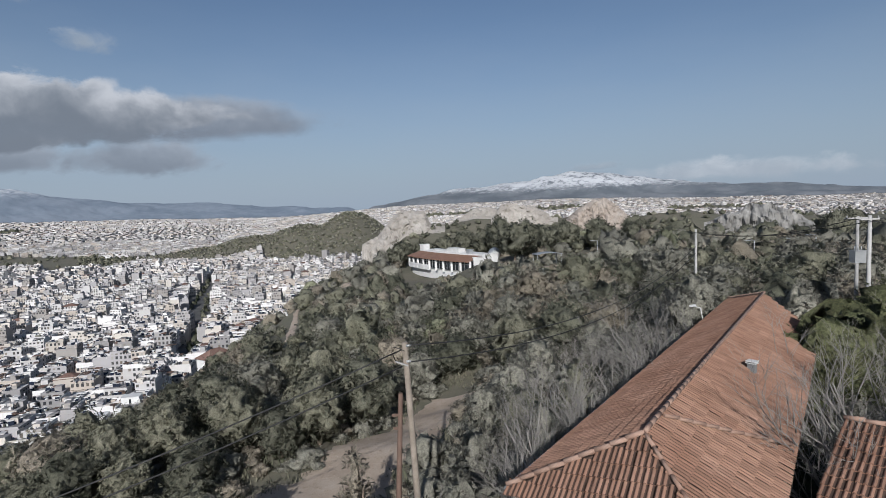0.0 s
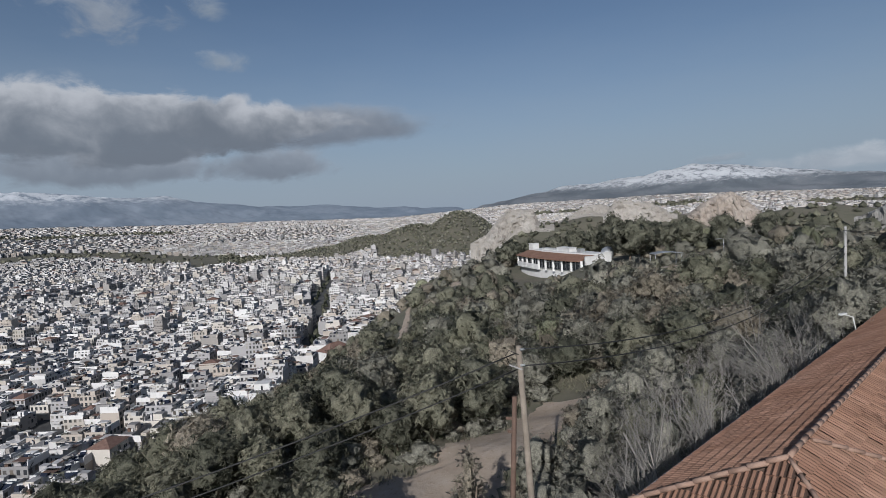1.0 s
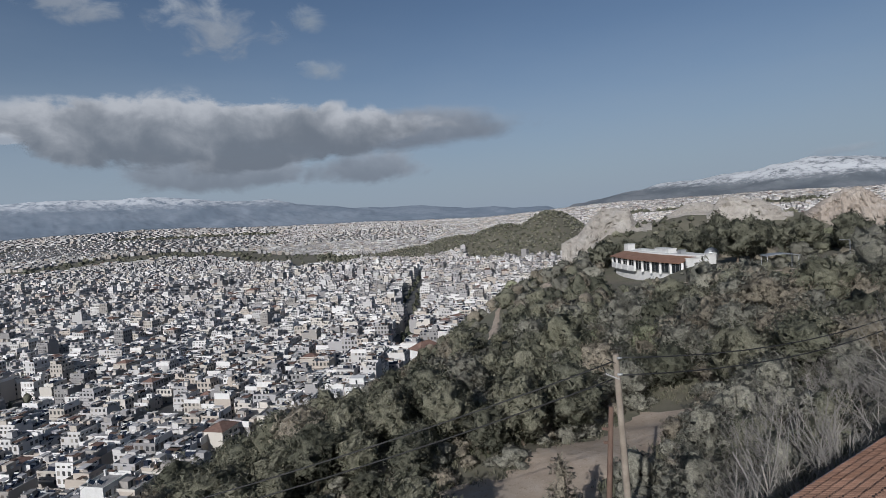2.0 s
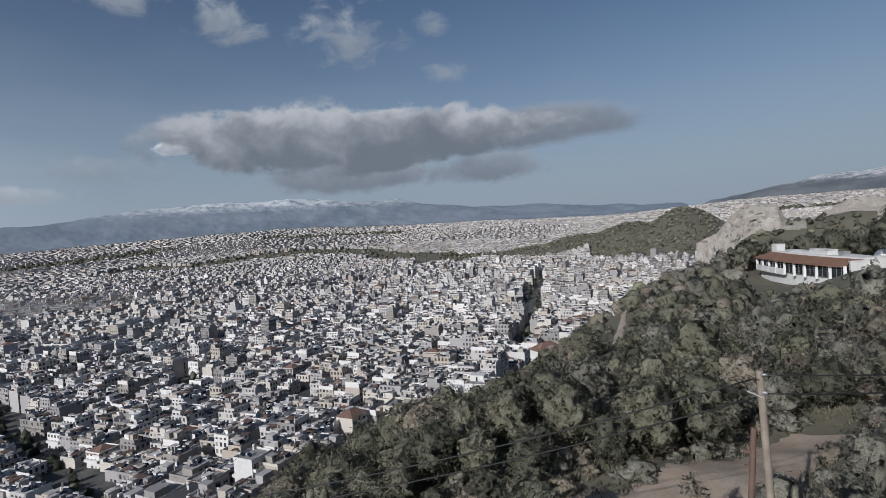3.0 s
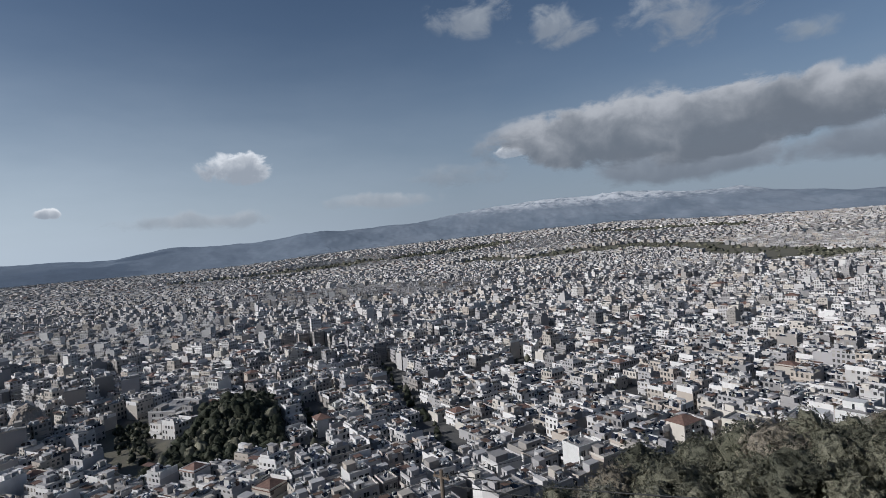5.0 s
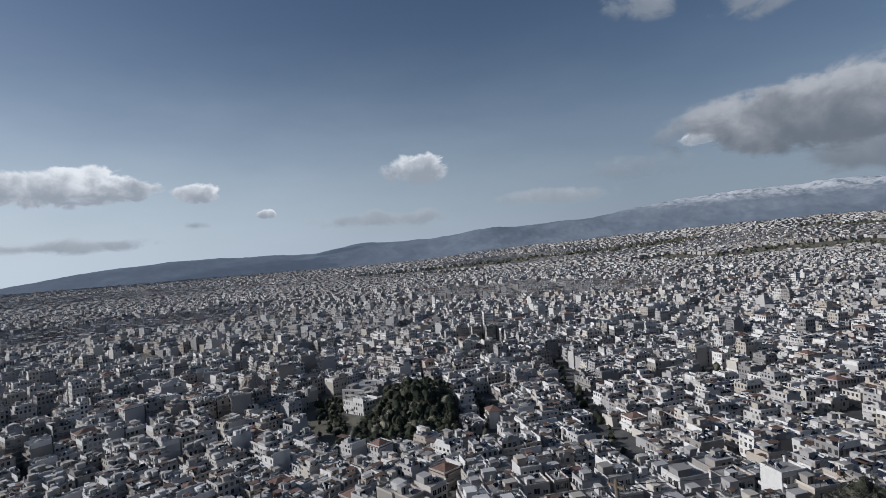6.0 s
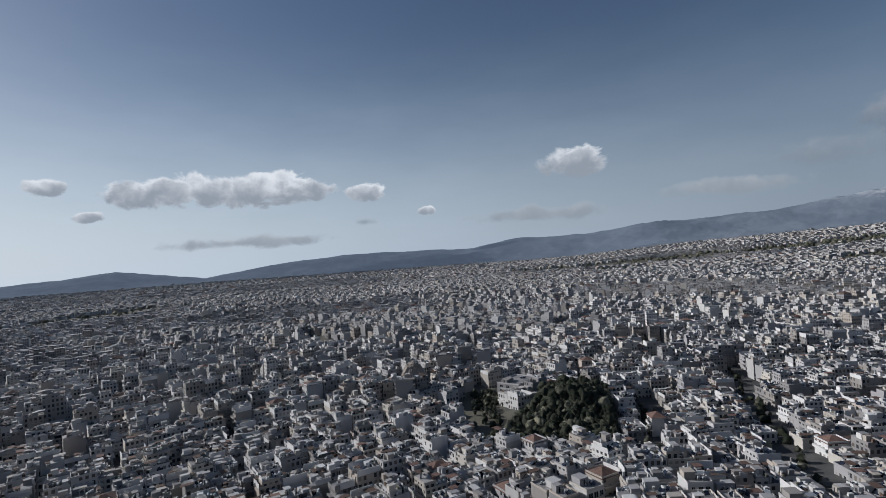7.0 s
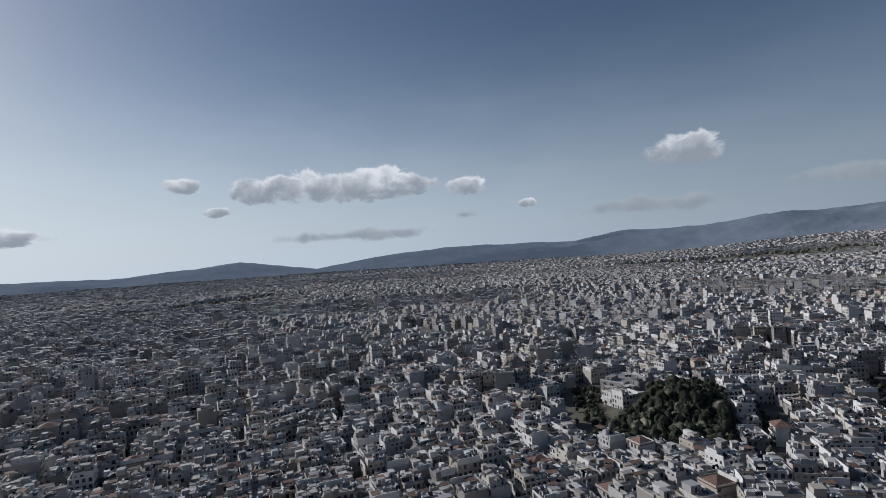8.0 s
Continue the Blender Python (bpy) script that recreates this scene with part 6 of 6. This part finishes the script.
    def block(name, t, off, w, d, z0, z1, mat, label=""):
        p = front(t, off)
        bm = bmesh.new()
        box(bm, -w / 2, w / 2, -d / 2, d / 2, z0, z1, 0, Matrix.Translation((p.x, p.y, 0)) @ Matrix.Rotation(turn, 4, "Z"))
        box(bm, -w / 2 - 0.12, w / 2 + 0.12, -d / 2 - 0.12, d / 2 + 0.12, z1, z1 + 0.15, 0, Matrix.Translation((p.x, p.y, 0)) @ Matrix.Rotation(turn, 4, "Z"))
        part(name, bm, mat, e, label)

    block("stair_tower", 0.93, -4.8, 2.2, 2.2, zr, zr + 1.9, M_WHITE)
    block("plant_room", 0.42, -6.5, 6.0, 2.4, zr, zr + 1.3, M_WHITE)
    block("roof_ledge", 0.62, -6.0, 8.0, 1.6, zr, zr + 0.7, M_WHITE)
    block("vent_box", 0.18, -5.2, 1.4, 1.4, zr, zr + 1.2, M_METAL)
    block("end_wall", -0.05, -2.0, 0.4, 4.6, base - 1, ze + 1.1, M_WHITE, "tall white end wall")
    block("end_wall", -0.07, -5.6, 1.0, 2.4, base - 1, zr + 0.6, M_WHITE, "tall white end wall")
    bm = bmesh.new()
    c = front(-0.02, -7.6)
    bmesh.ops.create_uvsphere(bm, u_segments=16, v_segments=8, radius=1.7, matrix=Matrix.Translation((c.x, c.y, zr + 0.3)))
    part("tank", bm, M_METAL, e, "round grey tank")
    bm = bmesh.new()
    box(bm, 7, 21, 134.5, 140.5, base - 2.5, base - 0.35)
    part("forecourt", bm, M_WHITE, e, "pale concrete forecourt")
    # huts and a shelter behind the pines
    for az, r, w, h, label in ((-11.7, 185, 7, 3.4, "small white flat-roofed hut behind the pines"), (-4.2, 190, 8, 3.4, "white outbuilding behind the restaurant")):
        x, y = -r * math.sin(radians(az)), r * math.cos(radians(az))
        k = thing("hut", pose(x, y, gz(x, y), 0, 0, az), label, "building")
        bm = bmesh.new()
        box(bm, -w / 2, w / 2, -2.5, 2.5, -2, h)
        part("body", bm, M_WHITE, k)
        bm = bmesh.new()
        box(bm, -w / 2 - 0.3, w / 2 + 0.3, -2.8, 2.8, h, h + 0.2)
        part("roof", bm, M_ROOF, k)
        bm = bmesh.new()
        box(bm, -0.5, 0.5, -2.56, -2.5, 0.1, 2.1)
        part("door", bm, M_GLASS, k)
    x, y = 23.5, 121.0
    k = thing("shelter", pose(x, y, gz(x, y), 0, 0, 12), "open shelter with a thin curved grey roof on posts", "shelter")
    bm = bmesh.new()
    for i in range(8):
        a, b = -3 + 6 * i / 8, -3 + 6 * (i + 1) / 8
        za, zb = 2.5 + 0.35 * math.cos(a * 0.5), 2.5 + 0.35 * math.cos(b * 0.5)
        vs = [bm.verts.new(v) for v in ((a, -1.6, za), (b, -1.6, zb), (b, 1.6, zb), (a, 1.6, za), (a, -1.6, za + 0.12), (b, -1.6, zb + 0.12), (b, 1.6, zb + 0.12), (a, 1.6, za + 0.12))]
        for f in ((3, 2, 1, 0), (4, 5, 6, 7), (0, 1, 5, 4), (1, 2, 6, 5), (2, 3, 7, 6), (3, 0, 4, 7)):
            bm.faces.new([vs[j] for j in f])
    part("roof", bm, M_METAL, k)
    for px, py in ((-2.8, -1.4), (2.8, -1.4), (-2.8, 1.4), (2.8, 1.4)):
        bm = bmesh.new()
        tube(bm, [(px, py, -0.5), (px, py, 2.5)], [0.07, 0.07], 6)
        part("post", bm, M_METAL, k)


restaurant()


def restaurant_pines():
    rows = [(-13, 180, 10, 9.5), (-7, 184, 10, 10), (1, 186, 10, 11), (7, 182, 9, 9.5), (13.5, 176, 9, 8), (18, 170, 9.5, 10.5), (18.5, 138, 11, 9.5), (22.5, 146, 10, 9.5), (24, 152, 9, 8), (30, 160, 9, 8), (38, 165, 10, 8), (46, 158, 9, 8), (54, 150, 9, 8), (60, 168, 10, 9), (-15, 176, 7, 6), (31, 190, 10, 9), (90, 122, 9, 9), (97, 128, 9, 9), (104, 131, 9, 9), (85, 117, 4, 8)]
    first = [make_tree("hilltop_pine", "broad dark green pine on the hilltop", "pine", M_DEEP, 9.0, 8.0, 70, 1700, 0.25, 700 + i, 9) for i in range(3)]
    for i, (x, y, w, h) in enumerate(rows):
        m = pose(x, y, gz(x, y) - 0.2, 0, 0, i * 77) @ Matrix.Diagonal((w / 9, w / 9, 0.98 * h / 8, 1))
        if i < 3:
            first[i].matrix_world = m
        else:
            copy_thing(first[i % 3], m)


restaurant_pines()


# ---- single buildings at the foot of the hill ----
def foot_houses():
    def at(x, y, turn, w, d, fl, label, style, seed):
        make_house("house", w, d, fl, label, style, seed, pose(x, y, gz(x, y), 0, 0, turn), M_CREAM if "cream" in label else M_WHITE if "white" in label else None)

    at(-139, 170, 14, 13, 11, 3, "large cream three-storey house with deep balconies", 0, 31)
    at(-156, 157, 98, 10, 8, 3, "three-storey house under a low red tile roof", 2, 32)
    at(-151, 106, 98, 9, 8, 4, "tall white four-storey house above its neighbours", 0, 33)
    at(-120, 208, 14, 18, 12, 3, "long white three-storey block with a flat roof", 1, 34)
    at(-136, 198, 14, 12, 13, 2, "white two-storey block with a wide flat roof", 1, 35)
    at(-118, 228, 14, 15, 10, 2, "low white warehouse with a flat roof", 1, 36)
    at(-62, 142, 62, 8, 5, 1, "small white cottage under a red tile roof on the slope", 2, 37)
    at(-282, 40, 8, 8, 7, 3, "house under a bright red tile roof", 2, 38)
    at(-371, -36, 64, 17, 25, 3, "large pale windowless hall with a flat roof", 1, 39)
    for i, (x, y, t, fl) in enumerate(((-343, -108, 15, 6), (-409, -95, 12, 7), (-442, -86, 20, 7), (-434, -68, 10, 6), (-423, -154, 15, 6))):
        at(x, y, t, 13, 11, fl, "tall apartment block with stacked balconies", 0, 50 + i)


foot_houses()


# ---- the street at the foot of the hill ----
FOOT = [(-131, -30), (-131, 20), (-131, 70), (-131, 120), (-124, 160), (-112, 195), (-108, 240)]
ribbon("foot_street", "narrow grey asphalt street along the foot of the hill", FOOT, [5.5] * 7, M_ASPHALT, 0.12)


def make_car(label, paint):
    e = thing("parked_car", Matrix(), label, "car", "parked cars")
    bm = bmesh.new()
    side = [(-2.05, 0.35), (-2.05, 0.8), (-1.15, 0.92), (0.95, 0.95), (2.05, 0.85), (2.1, 0.35)]
    rings = [[bm.verts.new((x, y, z)) for x, z in side] for y in (-0.85, 0.85)]
    n = len(side)
    for i in range(n):
        bm.faces.new((rings[0][i], rings[0][(i + 1) % n], rings[1][(i + 1) % n], rings[1][i]))
    bm.faces.new(rings[0][::-1])
    bm.faces.new(rings[1])
    part("body", bm, paint, e)
    bm = bmesh.new()
    roof = [(-1.3, 0.9), (-0.6, 1.42), (1.0, 1.45), (1.75, 0.92)]
    rings = [[bm.verts.new((x, y * (0.82 if z > 1 else 0.98), z)) for x, z in roof] for y in (-0.8, 0.8)]
    for i in range(4):
        bm.faces.new((rings[0][i], rings[0][(i + 1) % 4], rings[1][(i + 1) % 4], rings[1][i])).material_index = 1 if i == 1 else 0
    bm.faces.new(rings[0][::-1])
    bm.faces.new(rings[1])
    part("cabin", bm, (M_GLASS, paint), e, "dark glass cabin")
    for x in (-1.3, 1.3):
        for y in (-0.8, 0.8):
            bm = bmesh.new()
            tube(bm, [(x, y - 0.1, 0.32), (x, y + 0.1, 0.32)], [0.32, 0.32], 10)
            part("wheel", bm, M_CABLE, e)
    return e


def park_cars():
    rng = random.Random(77)
    paints = [("white", M_WHITE), ("silver grey", M_METAL), ("black", M_PANEL), ("dark red", M_BROWN)]
    first = [make_car(f"small {n} hatchback parked at the kerb", m) for n, m in paints]
    k, made = 0, 0
    for (ax, ay), (bx, by) in zip(FOOT, FOOT[1:]):
        d = math.hypot(bx - ax, by - ay)
        for i in range(int(d / 6.5)):
            if rng.random() < 0.45:
                continue
            t = (i + 0.5) * 6.5 / d
            x, y = ax + (bx - ax) * t, ay + (by - ay) * t
            side = rng.choice((-1.9, 1.9))
            x, y = x - (by - ay) / d * side, y + (bx - ax) / d * side
            m = pose(x, y, gz(x, y) + 0.1, 0, 0, math.degrees(math.atan2(by - ay, bx - ax)) + rng.choice((0, 180)))
            c = rng.randrange(4)
            if made < 4:
                first[made].matrix_world = m
            else:
                copy_thing(first[c], m)
            made += 1


park_cars()


# ---- clouds ----
def make_cloud(name, lit, shade, dense, soft, scale, seed, fill=0.62, torn=1.9, wedge=0.0):
    """Cloud on a curved glowing sheet: ragged towards its rim, sunlit top and shaded base painted into its colour."""
    m = Nodes(name)
    t = m.t
    uv = t.nodes.new("ShaderNodeUVMap")
    uv.uv_map = "metres"
    u, v, _ = m.parts(uv.outputs[0])
    if wedge:
        thin = m.math("MULTIPLY", m.span(u, -0.1, 1.1), wedge)
        v = m.math("DIVIDE", m.math("SUBTRACT", v, m.math("MULTIPLY", thin, 0.3)), m.math("SUBTRACT", 1.0, thin))
    pos = m.coords("Object")
    shift = t.nodes.new("ShaderNodeVectorMath")
    shift.operation = "ADD"
    m.put(shift.inputs[0], pos)
    shift.inputs[1].default_value = (seed * 613.0, seed * 217.0, 0)
    big = m.noise(scale, 7, 0.58, m.scaled(shift.outputs[0], (1, 1, 1.6)), 0.4)
    flat = m.math("MULTIPLY", v, m.span(v, -0.2, 0.2, 1.25, 1.0))
    d = m.math("SQRT", m.math("ADD", m.math("MULTIPLY", u, u), m.math("MULTIPLY", flat, flat)))
    body = m.math("SUBTRACT", m.math("ADD", m.math("MULTIPLY", m.math("SUBTRACT", big, 0.5), torn), fill), d)
    mask = m.math("MULTIPLY", m.span(body, 0.0, soft), dense)
    mask = m.math("MULTIPLY", mask, m.span(d, 1.0, 0.75))
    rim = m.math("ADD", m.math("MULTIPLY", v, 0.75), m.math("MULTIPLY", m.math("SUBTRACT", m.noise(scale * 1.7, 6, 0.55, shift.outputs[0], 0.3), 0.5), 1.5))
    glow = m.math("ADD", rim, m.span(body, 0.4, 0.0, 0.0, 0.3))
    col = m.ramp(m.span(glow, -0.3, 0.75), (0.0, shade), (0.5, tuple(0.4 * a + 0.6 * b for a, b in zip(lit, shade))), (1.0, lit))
    em, tr, mix = t.nodes.new("ShaderNodeEmission"), t.nodes.new("ShaderNodeBsdfTransparent"), t.nodes.new("ShaderNodeMixShader")
    m.put(em.inputs["Color"], col)
    m.put(mix.inputs[0], mask)
    t.links.new(tr.outputs[0], mix.inputs[1])
    t.links.new(em.outputs[0], mix.inputs[2])
    t.links.new(mix.outputs[0], t.nodes["Material Output"].inputs[0])
    t.nodes.remove(m.b)
    return m.mat


def arc_sheet(name, az, el, half_az, half_el, r, n, k, mat):
    u, v = np.meshgrid(np.linspace(-1, 1, n), np.linspace(-1, 1, k), indexing="ij")
    A, E = np.radians(az - u * half_az), np.radians(el + v * half_el)
    x, y, z = -r * np.cos(E) * np.sin(A), r * np.cos(E) * np.cos(A), r * np.sin(E) + ZC
    i, j = np.meshgrid(np.arange(n - 1), np.arange(k - 1), indexing="ij")
    q = np.stack([i * k + j, i * k + j + 1, (i + 1) * k + j + 1, (i + 1) * k + j], -1).reshape(-1, 4)
    uv = np.stack([u, v], -1).reshape(-1, 2)[q.ravel()]
    return new(name, sheet(name, np.stack([x, y, z], -1).reshape(-1, 3), q, [mat], uv=uv, smooth=True))


def cloud(az, el, half_az, half_el, mat, label, r):
    return tagged(arc_sheet("cloud", az, el, half_az, half_el, r, 24, 10, mat), label, "cloud", "clouds", "structure")


def make_haze():
    """A glowing sheet of painted haze low over the horizon, brightest on the sun's side."""
    m = Nodes("painted_haze")
    t = m.t
    uv = t.nodes.new("ShaderNodeUVMap")
    uv.uv_map = "metres"
    u, v, _ = m.parts(uv.outputs[0])
    pos = m.coords("Object")
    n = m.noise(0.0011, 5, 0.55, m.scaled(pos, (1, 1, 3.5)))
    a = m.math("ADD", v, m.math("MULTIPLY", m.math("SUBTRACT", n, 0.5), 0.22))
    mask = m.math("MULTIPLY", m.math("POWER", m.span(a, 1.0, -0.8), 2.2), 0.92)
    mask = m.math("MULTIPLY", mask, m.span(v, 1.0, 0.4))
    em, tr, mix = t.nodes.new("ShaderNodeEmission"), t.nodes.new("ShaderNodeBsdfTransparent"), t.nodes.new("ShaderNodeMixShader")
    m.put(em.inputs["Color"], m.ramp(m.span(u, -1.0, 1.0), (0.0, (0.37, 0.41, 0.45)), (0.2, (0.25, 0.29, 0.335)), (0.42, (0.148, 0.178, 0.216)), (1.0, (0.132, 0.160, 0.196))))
    m.put(mix.inputs[0], mask)
    t.links.new(tr.outputs[0], mix.inputs[1])
    t.links.new(em.outputs[0], mix.inputs[2])
    t.links.new(mix.outputs[0], t.nodes["Material Output"].inputs[0])
    t.nodes.remove(m.b)
    return m.mat


tagged(arc_sheet("backdrop", 52, 13.0, 125, 18.0, 4960.0, 160, 20, make_haze()), "glowing sheet of painted blue-grey haze low over the horizon", "sky", kind="structure")

# painted sunlit and shaded cloud tones, used as emission
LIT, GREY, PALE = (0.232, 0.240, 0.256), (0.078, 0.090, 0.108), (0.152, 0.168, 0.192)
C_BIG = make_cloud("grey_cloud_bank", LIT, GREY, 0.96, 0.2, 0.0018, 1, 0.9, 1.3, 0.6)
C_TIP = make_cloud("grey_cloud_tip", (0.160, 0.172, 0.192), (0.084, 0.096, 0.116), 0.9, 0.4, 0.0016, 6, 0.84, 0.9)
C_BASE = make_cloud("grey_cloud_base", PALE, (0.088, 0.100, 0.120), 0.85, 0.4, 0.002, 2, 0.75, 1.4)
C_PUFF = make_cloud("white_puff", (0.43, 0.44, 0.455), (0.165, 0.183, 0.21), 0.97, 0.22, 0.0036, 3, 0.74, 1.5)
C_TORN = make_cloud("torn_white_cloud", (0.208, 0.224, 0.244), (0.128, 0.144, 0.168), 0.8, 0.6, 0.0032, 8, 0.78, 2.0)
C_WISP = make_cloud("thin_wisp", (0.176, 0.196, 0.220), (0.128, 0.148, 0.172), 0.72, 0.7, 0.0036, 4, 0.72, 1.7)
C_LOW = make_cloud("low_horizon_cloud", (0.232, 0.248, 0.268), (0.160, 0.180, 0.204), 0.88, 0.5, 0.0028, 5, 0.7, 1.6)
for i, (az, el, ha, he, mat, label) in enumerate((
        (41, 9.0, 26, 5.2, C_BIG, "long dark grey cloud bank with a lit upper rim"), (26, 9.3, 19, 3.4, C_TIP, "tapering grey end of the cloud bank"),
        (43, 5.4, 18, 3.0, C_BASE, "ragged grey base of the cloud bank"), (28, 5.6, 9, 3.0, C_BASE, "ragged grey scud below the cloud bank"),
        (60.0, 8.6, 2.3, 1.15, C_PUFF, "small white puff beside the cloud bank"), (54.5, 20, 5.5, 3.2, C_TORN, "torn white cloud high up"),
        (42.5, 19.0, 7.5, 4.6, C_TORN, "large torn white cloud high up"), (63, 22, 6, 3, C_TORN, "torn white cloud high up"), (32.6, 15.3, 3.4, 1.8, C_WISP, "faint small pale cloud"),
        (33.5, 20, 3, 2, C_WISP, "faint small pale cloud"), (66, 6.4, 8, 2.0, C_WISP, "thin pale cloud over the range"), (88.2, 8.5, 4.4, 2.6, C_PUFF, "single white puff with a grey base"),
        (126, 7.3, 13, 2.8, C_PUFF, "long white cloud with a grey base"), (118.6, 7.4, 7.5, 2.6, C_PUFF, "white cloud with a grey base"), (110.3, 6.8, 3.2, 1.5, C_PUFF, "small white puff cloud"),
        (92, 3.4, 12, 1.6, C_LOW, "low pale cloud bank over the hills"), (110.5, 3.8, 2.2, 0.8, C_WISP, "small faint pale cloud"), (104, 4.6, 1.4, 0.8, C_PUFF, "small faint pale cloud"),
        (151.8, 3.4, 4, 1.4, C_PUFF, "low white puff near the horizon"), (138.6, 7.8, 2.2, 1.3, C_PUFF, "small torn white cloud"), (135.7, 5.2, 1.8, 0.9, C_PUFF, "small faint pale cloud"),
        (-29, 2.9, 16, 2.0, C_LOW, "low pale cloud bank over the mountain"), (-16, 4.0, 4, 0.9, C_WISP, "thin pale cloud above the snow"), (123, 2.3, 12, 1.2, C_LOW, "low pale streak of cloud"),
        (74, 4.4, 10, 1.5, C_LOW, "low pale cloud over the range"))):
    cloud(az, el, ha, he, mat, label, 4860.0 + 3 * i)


# ---- the nearest tiles, one by one ----
for owner, m in LATER:
    t = new("tile", TILE_ME)
    t.parent = owner
    t.matrix_world = m
